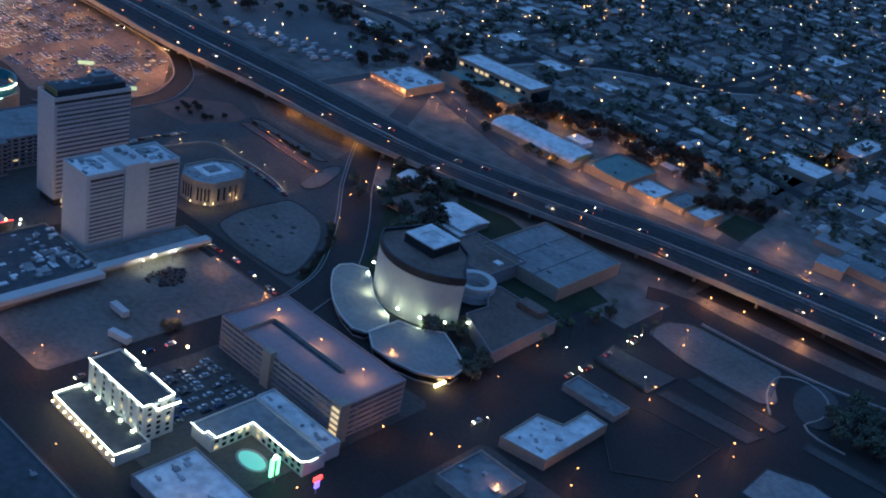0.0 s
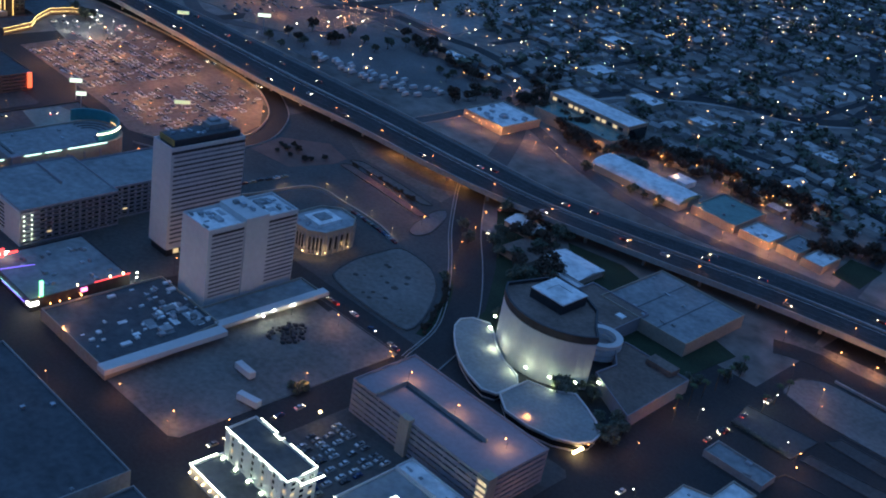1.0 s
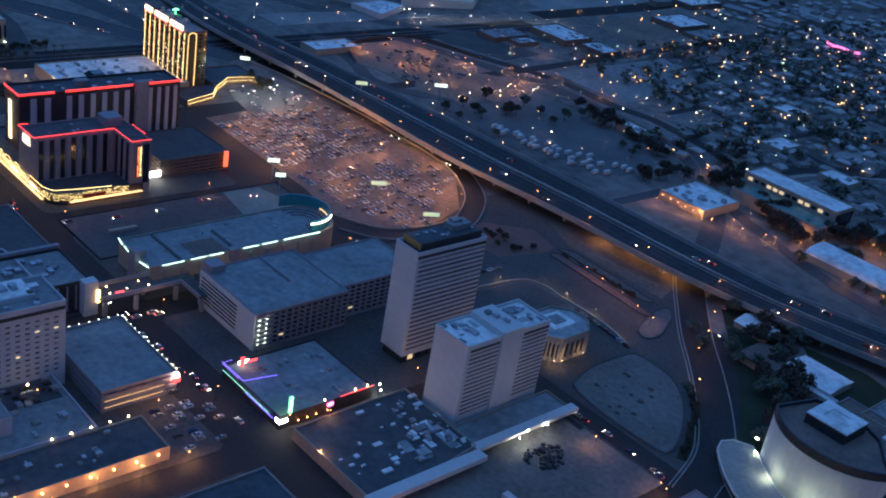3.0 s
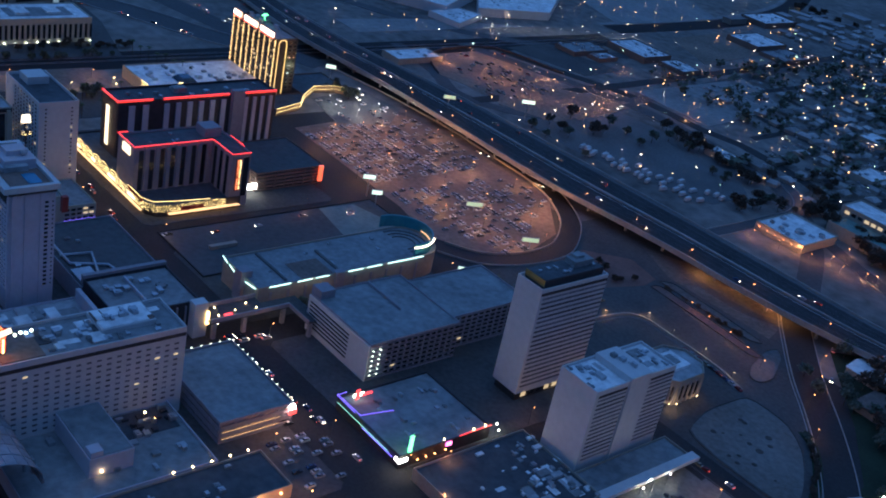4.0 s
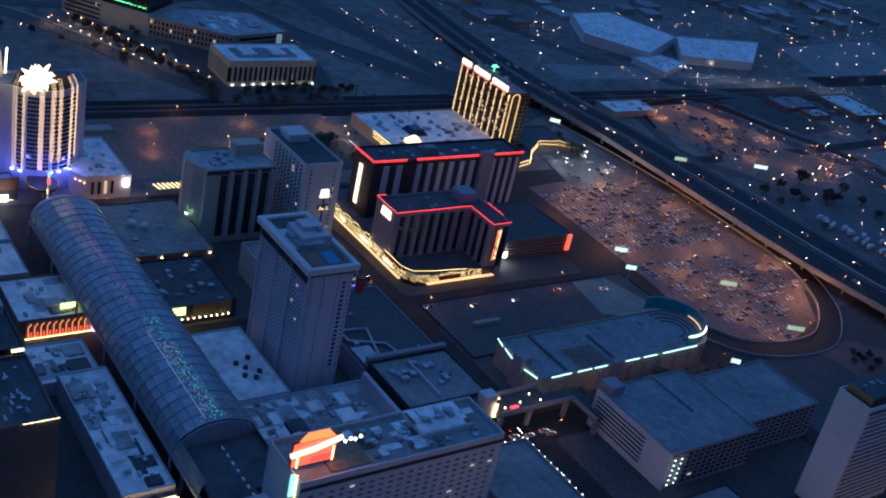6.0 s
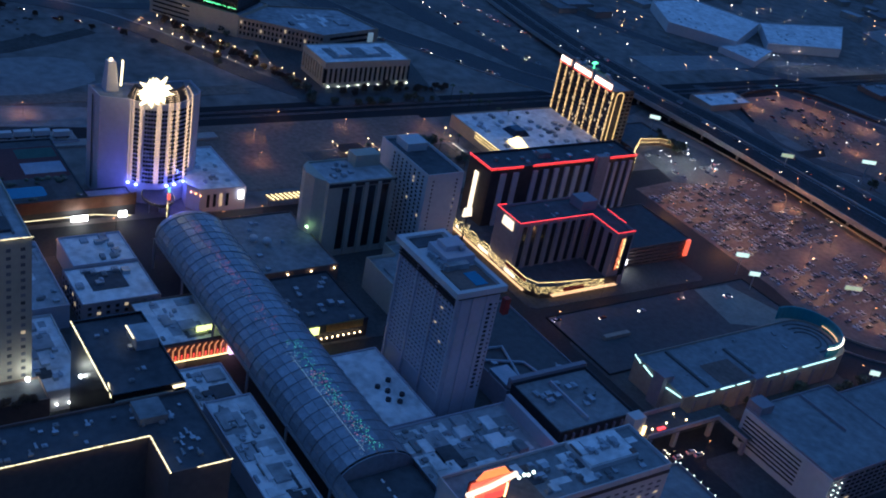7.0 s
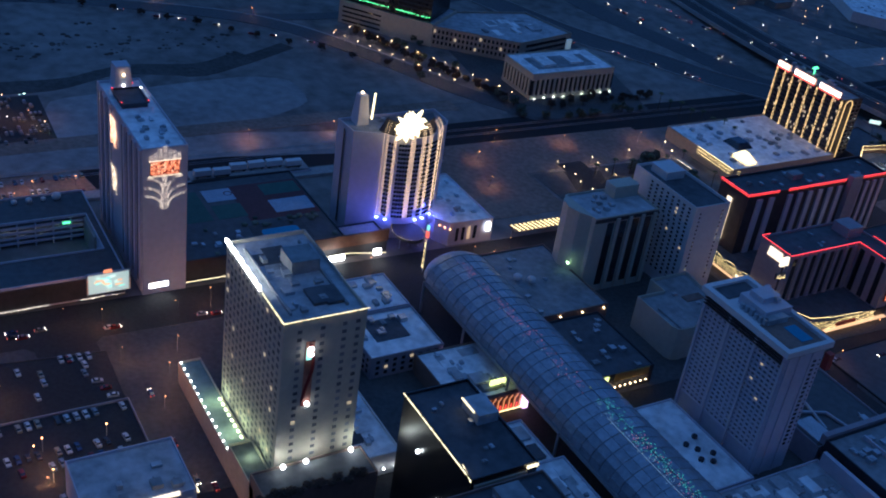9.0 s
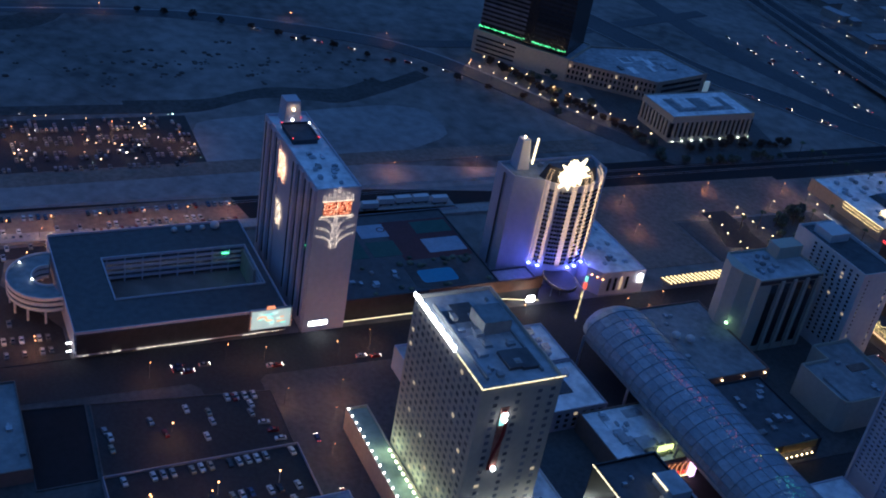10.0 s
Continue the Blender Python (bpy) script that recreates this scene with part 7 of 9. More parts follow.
part("wall_lamp", Mesh().ball(-348.2, 62.5, 6.4, 0.4), G["warm"], hl)
h2 = house_block("arcade_hall", "low hall with orange-lit front arcade", -339.6, -322, 54, 108, 5, "beige", "darkroof", 12, big=2.0)
for y in range(62, 108, 7):
    part("arcade_lamp", Mesh().ball(-321.4, y, 3.6, 0.4), G["sodium"], h2)
for y in range(80, 108, 6):
    part("arcade_lamp", Mesh().ball(-340.2, y, 5.6, 0.35), G["warm"], h2)
lamp_post(-347, 118, 5, "sodium")

# ---- north of the freeway ----
sc = thing("school", "long school with a pale blue-grey roof and lit corridor", "school", at=(-358, 504, 0))
shell(sc, rect(-388, -331, 503, 522), 0, 12, "beige", "paleroof")
shell(sc, rect(-384, -329, 486, 502.8), 0, 7, "beige", "greenroof")
windows(sc, "-y", 503, -386, -334, 7.4, 10.4, 13, 1, 0.7, 0.6, lit=0.6)
part("end_glass", plate("+x", -331, 504, 521, 3, 10, 0.1, 0.1), M["glass"], sc)
ar = thing("sports_hall", "sports hall with a long pale barrel roof", "hall", at=(-289, 464, 0))
part("wall", Mesh().box(-316, -263, 456, 475, 0, 4), M["cream"], ar)
barrel = Mesh()
for k in range(8):
    a0, a1 = math.pi * k / 8, math.pi * (k + 1) / 8
    barrel.quad((-317, 465.5 - 10.5 * math.cos(a0), 4 + 3 * math.sin(a0)), (-262, 465.5 - 10.5 * math.cos(a0), 4 + 3 * math.sin(a0)), (-262, 465.5 - 10.5 * math.cos(a1), 4 + 3 * math.sin(a1)), (-317, 465.5 - 10.5 * math.cos(a1), 4 + 3 * math.sin(a1)))
part("barrel_roof", barrel, M["paleroof"], ar)
part("end_wall", Mesh().prism([(-262.6, 456), (-262.2, 456), (-262.2, 475), (-262.6, 475)], 4, 6.6, 0.7), M["greenroof"], ar)
part("annex", Mesh().box(-288, -277, 484, 494, 0, 3.2), M["paleroof"], ar)
nb = house_block("community_centre", "low building with a patched white roof", -401, -372, 444, 476, 5, "beige", "paleroof", 12, big=3.4)
for x in range(-398, -374, 5):
    part("wall_lamp", Mesh().ball(x, 443.2, 3, 0.25), G["sodium"], nb)
house_block("hall", "square hall with a dull green metal roof", -258, -233, 462, 492, 4.5, "beige", "greenroof", 2)
house_block("shop", "low shop with a pale roof", -230, -214, 462, 480, 4, "beige", "paleroof", 3)
house_block("shop", "low shop with a pale roof", -211, -200, 466, 486, 4, "beige", "greyroof", 2)
house_block("shop", "low shop with a pale roof", -197, -186, 464, 482, 4, "beige", "paleroof", 2)
patch("playing_field", [(-183, 470), (-168, 468), (-170, 498), (-186, 496)], "leafground", "dark green grass field", 0.2)
for x0, x1, y0, y1, hh, rf in ((-674, -656, 402, 438, 4, "paleroof"), 
                               (-140, -110, 560, 600, 5, "paleroof"), (-100, -60, 560, 584, 5, "paleroof"),
                               (-130, -100, 490, 515, 4, "greyroof"), (-90, -50, 500, 520, 5, "paleroof"), (-150, -120, 640, 660, 4, "paleroof"), (-486, -468, 508, 520, 4, "paleroof")):
    house_block("warehouse", "low warehouse with a flat pale roof" if rf == "paleroof" else "low warehouse with a flat grey roof", x0, x1, y0, y1, hh, "beige", rf, 5, big=2.5)
# suburban houses: hip and gable roofs on stucco walls
HOUSES = []
for n, (w, d, hh, along) in enumerate(((9, 7, 2.3, "x"), (10, 6.5, 2.2, "x"), (7, 9, 2.3, "y"), (8, 8, 2.6, "x"))):
    b = thing("house", "small suburban house with a grey roof", "house", "suburban houses", at=(0, 0, 0))
    part("wall", Mesh().box(-w / 2 + 0.3, w / 2 - 0.3, -d / 2 + 0.3, d / 2 - 0.3, 0, hh), M["stucco"], b)
    r = Mesh()
    r.v = [(-w / 2, -d / 2, hh), (w / 2, -d / 2, hh), (w / 2, d / 2, hh), (-w / 2, d / 2, hh)]
    e = 0.0 if n % 2 else 0.3
    r.v += [(-w / 2 * (1 - e), 0, hh + 1.5), (w / 2 * (1 - e), 0, hh + 1.5)] if along == "x" else [(0, -d / 2 * (1 - e), hh + 1.5), (0, d / 2 * (1 - e), hh + 1.5)]
    r.f = [(0, 1, 5, 4), (2, 3, 4, 5), (1, 2, 5), (3, 0, 4), (3, 2, 1, 0)] if along == "x" else [(1, 2, 5, 4), (3, 0, 4, 5), (0, 1, 4), (2, 3, 5), (3, 2, 1, 0)]
    part("roof", r, M["tile"], b)
    HOUSES.append(b)
rnd = random.Random(77)
FAR = [Mesh(), Mesh(), Mesh()]
ROADS = [(-400, 520), (-395, 545), (-390, 571), (-372, 600), (-357, 622), (-335, 635), (-316, 648), (-303, 665), (-293, 690), (-300, 720), (-303, 751), (-320, 790), (-340, 830), (-360, 870), (-376, 902), (-400, 950)]
first = set()
count = 0
spots = []
for i in range(-46, 60):
    for j in range(0, 74):
        x, y = -300 + i * 12.5 + rnd.uniform(-3.5, 3.5), 512 + j * 11.5 + rnd.uniform(-3, 3) + (3 if j % 2 else 0)
        if j % 3 == 2 or i % 9 == 8:
            continue
        if x < -470 and y < 600 or x < -560 and y < 860 or x < -690:
            continue
        if any(abs(x - a) + abs(y - b) < 16 for a, b in ROADS):
            continue
        if -395 < x < -325 and y < 530 or -265 < x < -165 and y < 510 or -172 - (y - 470) * 0.18 - 9 < x < -160 - (y - 470) * 0.18 + 9:
            continue
        if x > -160 and y < 670 and rnd.random() < 0.7:
            continue
        spots.append((x, y))
spots.sort(key=lambda p: math.hypot(p[0] + 250, p[1] - 480))
for x, y in spots:
    if rnd.random() < 0.14:
        continue
    n, turn = rnd.randrange(4), rnd.choice((0, 90, 180, 270)) + rnd.uniform(-14, 14)
    if count < 60:
        count += 1
        m = pose(x, y, 0, 0, 0, turn)
        if n in first:
            copy_thing(HOUSES[n], m)
        else:
            first.add(n)
            HOUSES[n].matrix_basis = m
    else:
        m = pose(x, y, 0, 0, 0, turn)
        w, d = rnd.uniform(3.0, 5.6), rnd.uniform(2.6, 4.4)
        c = [m @ Vector(p) for p in ((-w, -d, 2.2), (w, -d, 2.2), (w, d, 2.2), (-w, d, 2.2), (-w * 0.7, 0, 3.7), (w * 0.7, 0, 3.7))]
        g = [m @ Vector(p) for p in ((-w + 0.3, -d + 0.3, 0), (w - 0.3, -d + 0.3, 0), (w - 0.3, d - 0.3, 0), (-w + 0.3, d - 0.3, 0))]
        k = len(FAR[0].v)
        FAR[0].v += [tuple(p) for p in c]
        FAR[0].f += [tuple(k + q for q in f) for f in ((0, 1, 5, 4), (2, 3, 4, 5), (1, 2, 5), (3, 0, 4), (3, 2, 1, 0))]
        FAR[1].prism([(p.x, p.y) for p in g], 0, 2.3)
fh2 = tagged(new("far_houses", FAR[0].done("far_houses", M["tile"])), "roofs of the suburb spreading to the distance", "houses", kind="stuff")
tagged(part("house_wall", FAR[1], M["stucco"], fh2), kind="stuff")

# ---- trees ----
rnd = random.Random(9)
trees = 0
for x0, x1, y0, y1, n, kinds in ((-300, -262, 326, 374, 16, (0, 2)), (-262, -228, 318, 340, 10, (2, 0)), (-236, -226, 285, 318, 8, (2,)), (-172, -160, 262, 276, 7, (0, 1)), (-190, -176, 268, 290, 7, (0, 1, 2)),
                                 (-168, -160, 318, 350, 6, (1, 3)), (-560, -490, 408, 432, 4, (0, 2)), (-540, -440, 470, 505, 10, (2, 0)), (-430, -400, 480, 500, 4, (0, 1)), (-330, -300, 478, 498, 9, (0, 1)),
                                 (-325, -265, 446, 455, 6, (0, 1)), (-693, -688, 165, 228, 14, (1, 3)), (-730, -694, 155, 161, 8, (1, 3)), (-645, -608, 150, 200, 14, (0, 1)), (-800, -735, 125, 165, 12, (1, 3)),
                                 (-410, -396, 255, 262, 3, (1,)), (-420, -400, 170, 200, 5, (1, 3)), (-240, -236, 186, 198, 4, (3,)), (-60, -46, 350, 372, 8, (2,)), (-640, -600, 322, 338, 6, (0,)), (-415, -408, 205, 245, 5, (1,))):
    for _ in range(n):
        plant(rnd.uniform(x0, x1), rnd.uniform(y0, y1), rnd.choice(kinds), rnd.uniform(0.75, 1.2), rnd.uniform(0, 360))
        trees += 1
palms = [palm_kind(5, 7.5), palm_kind(6, 9.0)]
spots = [(x, y) for x in (-606, -628) for y in range(150, 202, 10)] + [(-159, 300 + 9 * k) for k in range(6)] + [(-141, 330 + 9 * k) for k in range(3)] + [(-690 + 6 * k, 236 + 2 * k) for k in range(8)]
for n, (x, y) in enumerate(spots):
    if n < 2:
        palms[n].location = (x, y, 0.2)
    else:
        copy_thing(palms[n % 2], pose(x, y, 0.2, 0, 0, 40 * n))
# far woods between the houses
wood = Mesh()
for i in range(5200):
    x, y = rnd.uniform(-620, 420), rnd.uniform(505, 1350)
    if x < -470 and y < 590 or -400 < x < -325 and y < 526 or -265 < x < -165 and y < 510 or any(abs(x - a) + abs(y - b) < 17 for a, b in ROADS):
        continue
    r = rnd.choice((1.3, 1.8, 2.4, 3.2, 4.2)) * rnd.uniform(0.8, 1.2)
    for _ in range(20):
        p = Vector((x, y, 1.0 + r * 0.75)) + Vector((rnd.gauss(0, 0.5), rnd.gauss(0, 0.5), rnd.gauss(0, 0.4))) * r
        u = Vector((rnd.uniform(-1, 1), rnd.uniform(-1, 1), rnd.uniform(-0.5, 0.5))).normalized()
        w = u.cross(Vector((rnd.uniform(-1, 1), rnd.uniform(-1, 1), 1))).normalized()
        s = r * rnd.uniform(0.2, 0.4)
        wood.quad(tuple(p - s * u - s * w), tuple(p + s * u - s * w), tuple(p + s * u + s * w), tuple(p - s * u + s * w))
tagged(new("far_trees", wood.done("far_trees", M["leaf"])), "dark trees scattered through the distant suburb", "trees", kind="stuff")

# ---- cars ----
rnd = random.Random(15)
LOT = []
for row in range(13):
    y = 273 + row * 6.1
    x = -574
    while x < -424:
        x += 2.05
        if x < -570 + max(0, 290 - y) * 0.2 or (y > 300 and x > -426 - (y - 300) * 0.75) or (y < 285 and x > -440) or -503 < x < -494:
            continue
        if rnd.random() < (0.28 if y > 330 else 0.62 if x < -500 else 0.55):
            LOT.append((x + rnd.uniform(-0.2, 0.2), y + rnd.uniform(-0.3, 0.3), 0.14, rnd.choice((90, -90))))
for x0, x1, y0, y1, z, stepx, stepy, share, turn in ((-216, -192, 167, 198, 0.2, 2.2, 5.2, 0.7, 90),
                                                     (-354, -325, 117, 134, 0.18, 2.4, 5.4, 0.42, 90)):
    x = x0
    while x < x1:
        y = y0
        while y < y1:
            if rnd.random() < share:
                LOT.append((x + rnd.uniform(-0.2, 0.2), y + rnd.uniform(-0.2, 0.2), z, turn + rnd.choice((0, 180))))
            y += stepy
        x += stepx
# the nearest to the path stand singly, the rest as one
LOT.sort(key=lambda c: min(math.hypot(c[0] - a, c[1] - b) for a, b in ((-60, -30), (-200, -90), (-300, -170))))
JOINED = [Mesh(), Mesh()]
for k, (x, y, z, turn) in enumerate(LOT):
    if k < 30:
        park(x, y, z, turn, rnd.randrange(7))
        continue
    for dst, src in zip(JOINED, car_hull()):
        m, n = pose(x, y, z - 0.06, 0, 0, turn), len(dst.v)
        dst.v += [tuple(m @ Vector(p)) for p in src.v]
        dst.f += [tuple(n + q for q in f) for f in src.f]
lot_cars = tagged(new("lot_cars", JOINED[0].done("lot_cars", M["carmix"])), "rows of parked cars in a dusty lot", "cars", kind="stuff")
tagged(part("cabin_glass", JOINED[1], M["glass"], lot_cars), kind="stuff")
far_cars = Mesh()
for row in range(11):
    for k in range(130):
        if rnd.random() < (0.5 if row % 3 else 0.12):
            x, y = -757 + row * 4.4, -300 + k * 1.85
            far_cars.box(x - 1.5, x + 1.5, y - 0.6, y + 0.6, 0.25, 0.95).box(x - 0.9, x + 0.6, y - 0.5, y + 0.5, 0.95, 1.4)
for k in range(60):
    x, y = rnd.uniform(-650, -590), rnd.uniform(430, 480)
    far_cars.box(x - 1.5, x + 1.5, y - 0.6, y + 0.6, 0.2, 0.9).box(x - 0.9, x + 0.6, y - 0.5, y + 0.5, 0.9, 1.35)
tagged(new("far_cars", far_cars.done("far_cars", M["farcar"])), "rows of parked cars in distant lots", "cars", kind="stuff")
# on the freeway and in the streets, with lights on
line = smooth(FWY, 6)
for p, q in zip(line, line[1:]):
    if not -760 < p[0] < 40:
        continue
    d = math.degrees(math.atan2(q[1] - p[1], q[0] - p[0]))
    for s in (-0.7, -0.45, -0.25, 0.25, 0.45, 0.7):
        if rnd.random() < 0.065:
            park(p[0], p[1] + s * p[2], p[3] + 0.02, d if s < 0 else d + 180, 7 + rnd.randrange(7))
for x0, y0, dx, dy, n, turn in ((-300, 244, 60, -2, 7, 0), (-400, 134, 90, 4, 10, 0), (-146, 200, 3, 150, 8, 90), (-230, 150, 2, 80, 6, 90), (-579, -130, 5, 90, 9, 90), (-482, 150, 3, 90, 7, 90), (-405, 128, 6, 60, 9, 90), (-560, 142, 70, -3, 6, 0),
                               (-530, 357, 60, 0, 4, 0), (-290, 340, -30, 60, 3, 120), (-460, 134, 50, 2, 5, 0), (-314, 140, 4, 90, 4, 90), (-560, -75, 90, 4, 4, 0)):
    for k in range(n):
        u = rnd.random()
        park(x0 + dx * u + rnd.uniform(-2.5, 2.5) * (abs(dy) > abs(dx)), y0 + dy * u + rnd.uniform(-2.5, 2.5) * (abs(dx) > abs(dy)), 0.06, turn + rnd.choice((0, 180)), 7 + rnd.randrange(7))
# campers north of the freeway
vans = [thing("camper_van", "white camper van parked in a row", "camper", "camper vans", at=(0, 0, 0))]
part("body", Mesh().box(-2.6, 1.7, -0.85, 0.85, 0.3, 2.2).box(1.7, 2.6, -0.8, 0.8, 0.3, 1.4), M["whitewall"], vans[0])
part("windscreen", Mesh().box(1.7, 1.78, -0.7, 0.7, 1.4, 2.0), M["glass"], vans[0])
part("underside", Mesh().box(-2.2, 2.2, -0.7, 0.7, 0.0, 0.3), M["dark"], vans[0])
for k in range(34):
    u = k / 33
    m = pose(-512 + 80 * u + rnd.uniform(-1, 1), 424 + (30 if k % 2 else 12) * u + rnd.uniform(-3, 6), 0.15, 0, 0, 100 + rnd.uniform(-12, 12))
    if k:
        copy_thing(vans[0], m)
    else:
        vans[0].matrix_basis = m
tr = [thing("trailer", "long white trailer parked on a sandy lot", "trailer", at=(-254, 186, 0))]
part("box", Mesh().box(-258, -250, 184.5, 187, 0.9, 3.2), M["whitewall"], tr[0])
part("chassis", Mesh().box(-257.5, -250.5, 184.8, 186.7, 0.1, 0.9), M["dark"], tr[0])
copy_thing(tr[0], pose(-240, 177, 0, 0, 0, 15))
ms2 = thing("mound", "dark heap of rubble on a sandy lot", "rubble heap", at=(-267, 214, 0))
mm = Mesh()
rr = random.Random(4)
for k in range(60):
    a, r = rr.uniform(0, 6.28), rr.uniform(0, 1) ** 0.6
    mm.ball(-267 + 6 * r * math.cos(a), 214 + 8 * r * math.sin(a), 0.5 + 1.2 * (1 - r), rr.uniform(0.5, 1.3), 0.7, 5, 3)
tagged(part("rubble", mm, M["dark"], ms2), kind="stuff")

# ---- billboards ----
for x, y, z, w, turn, c in ((-492, 258, 9, 6, 60, "mintdim"), (-480, 254, 7, 5, 60, "mintdim"), (-423, 299, 4, 8, 60, "boardgreen"), (-410, 247, 5, 4, 50, "mintdim"), (-569, 370, 12, 7, 60, "boardgreen"), (-553, 418, 12, 8, 60, "mintdim"), (-463, 300, 3, 8, 60, "boardgreen"), (-630, 330, 10, 6, 50, "mintdim")):
    b = thing("billboard", "lit billboard on a single post", "billboard", "billboards", at=(x, y, 0))
    m = pose(x, y, z, 0, 0, turn - 90)
    part("post", Mesh().tube([(x, y, 0), (x, y, z)], 0.25), M["metal"], b)
    bd = Mesh().box(-0.2, 0.2, -w / 2, w / 2, -0.2, 2.1)
    bd.v = [tuple(m @ Vector(p)) for p in bd.v]
    part("board", bd, M["metal"], b)
    fc = Mesh().box(0.21, 0.3, -w / 2 + 0.2, w / 2 - 0.2, 0.0, 1.9)
    fc.v = [tuple(m @ Vector(p)) for p in fc.v]
    part("lit_face", fc, G[c], b)

# ---- street lamps ----
for x, y in ((-152, 304), (-141, 330), (-128, 347), (-163, 386), (-147, 364), (-134, 225), (-138, 245), (-113, 303), (-86, 342), (-81, 324), (-79, 299), (-76, 272), (-116, 222), (-102, 242), (-155, 213), (-144, 223), (-161, 250), (-183, 247)):
    lamp_post(x, y, 5.5, "white" if x in (-152, -141, -138) else "sodium", power=0.45)
lamp_post(-220, 188, 6, "warm", r=0.7)
for x, y in ((-235, 232), (-262, 233), (-243, 152), (-263, 146), (-300, 146), (-320, 240)):
    lamp_post(x, y, 5.5, "sodium")
for x, y in ((-560, 285), (-540, 310), (-520, 290), (-500, 330), (-480, 285), (-465, 310), (-445, 290), (-540, 340), (-572, 320), (-450, 330), (-510, 265), (-545, 268)):
    lamp_post(x, y, 7, "sodium", r=0.3, power=4.0)
for x, y in ((-330, 326), (-318, 324), (-341, 328), (-309, 321), (-290, 336), (-300, 352), (-283, 318), (-352, 330), (-268, 300)):
    lamp_post(x, y, 5, "sodium", power=0.55)
for x, y in ((-650, -160), (-630, -175), (-648, -120), (-650, -90), (-640, -170), (-612, -160), (-600, -152), (-510, -90), (-505, -110), (-520, -126), (-500, -80), (-585, 20), (-582, 60), (-583, 78), (-580, 130)):
    lamp_post(x, y, 5, "sodium" if x > -640 else "warm")
for x, y in ((-395, 432), (-380, 436), (-365, 440), (-350, 446), (-372, 460), (-360, 470), (-340, 452), (-322, 478), (-305, 482), (-290, 444), (-270, 448), (-250, 452), (-232, 456), (-215, 458), (-200, 460), (-240, 500), (-225, 496), (-180, 462), (-150, 470), (-130, 462)):
    lamp_post(x, y, 4.5, "sodium")
for x in range(-650, -60, 34):
    p = min(line, key=lambda q: abs(q[0] - x))
    lamp_post(p[0], p[1] - p[2] - 0.2, 5, "sodium", z=6.9, r=0.26, power=0.6)
# distant lamps all over the suburb and the open land
fl = [Mesh(), Mesh(), Mesh()]
rnd = random.Random(52)
for i in range(2150):
    if i < 1400:
        x, y = rnd.uniform(-620, 300), rnd.uniform(500, 1250)
    elif i < 1990:
        x, y = rnd.uniform(-1000, -430), rnd.uniform(400, 1000)
    else:
        x, y = rnd.uniform(-760, -712), rnd.uniform(-300, -62)
    fl[0 if rnd.random() < 0.62 else 1 if rnd.random() < 0.8 else 2].ball(x, y, 3.2, rnd.choice((0.13, 0.17, 0.22, 0.34)), 1.0, 5, 3)
for m, g_, words in zip(fl, ("farlamp", "lampwhite", "lampgreen"), ("warm orange", "white", "greenish")):
    tagged(new("far_street_lights", m.done("far_street_lights", G[g_])), f"{words} lamps scattered over the distant suburb", "street lights", kind="stuff")
# ---- plan correction: ground-level things follow the resurveyed plan, tall ones get their own shift and height ----
SURVEY = ((4.928, -5.572, 6.265, 1.689, -3.825, -1.017, 0.206, 0.113, -1.104), (-4.446, 4.604, -5.451, -0.084, -0.464, -4.71, 0.614, 0.092, -1.113))


def resurvey(x, y):
    u, v = max(-2.2, min(1.6, (x + 450) / 300)), max(-1.5, min(3.2, (y - 200) / 300))
    terms = (1, u, v, u * u, u * v, v * v, v ** 3, u * v * v, u * u * v)
    return x + sum(a * b for a, b in zip(SURVEY[0], terms)), y + sum(a * b for a, b in zip(SURVEY[1], terms))


SHIFTS = {}
for ob, dx, dy, dz in ((bt, -5.2, 4.2, 0.915), (lb, -0.5, 0, 0.8), (lb2, 0, 0, 0.9), (db, -1, 0, 0.84), (pdk, 0, 0, 0.85), (wc, 0, 0, 1.0), (sh, -1, -1, 0.9), (lr, -1, -1, 0.85), (lv, 12.5, -1, 1.03), (lv2, -4, -2, 0.85), (lowp, -2, 0, 0.85),
                       (ca, 3.8, -4.8, 0.965), (cb, 0.8, -0.6, 0.9), (cp2, 0, -1, 0.95), (cpg, -1, 0, 0.85), (ms, 0, 0, 1.0), (mp, 2, -1, 0.9), (gn, -11, -0.5, 0.92), (gp, -9, -1, 1.0), (bb, 0, 0, 1.0), (fg, 0, 0, 1.0),
                       (lowr, -1, -2, 0.92), (sl, -1, -2, 0.92), (gg, -1, -3, 0.92), (gg2, -1, -3, 0.92), (ps, -15.5, -1, 0.886), (pn, 0, 0, 1.0), (pc, -4, -4.5, 0.8), (pe, -4, -3, 1.0), (pa, -2, -1, 0.83),
                       (gar, 0, 0, 1.0), (vs, 0, 0, 1.0), (cd, 0, 0, 1.0), (bh, 0, 0, 1.0), (wb, -6, -5, 1.0), (mast, -1, -3, 1.0), (cp, -4, 0, 0.82), (ec, 0, 0, 0.87), (pg, -2, 2.5, 0.89), (pg2, -2, 1.5, 0.91), (fh, 1, -1.5, 0.97), (fp, 0, 0, 0.9),
                       (t1, 0, 1, 0.97), (t2, 0, 0, 1.0), (gv, -5.5, 0, 0.72), (sb, 0, 0, 1.0), (hl, 0, 0, 1.0), (h2, 0, 0, 1.0), (ch, 0, -1, 1.0), (cg, 0, 0, 1.0), (lh, 0, 0, 1.0), (lowd, 0, 0, 1.0), (psn, 0, 0, 1.0)):
    SHIFTS[ob.name] = (dx, dy, dz)
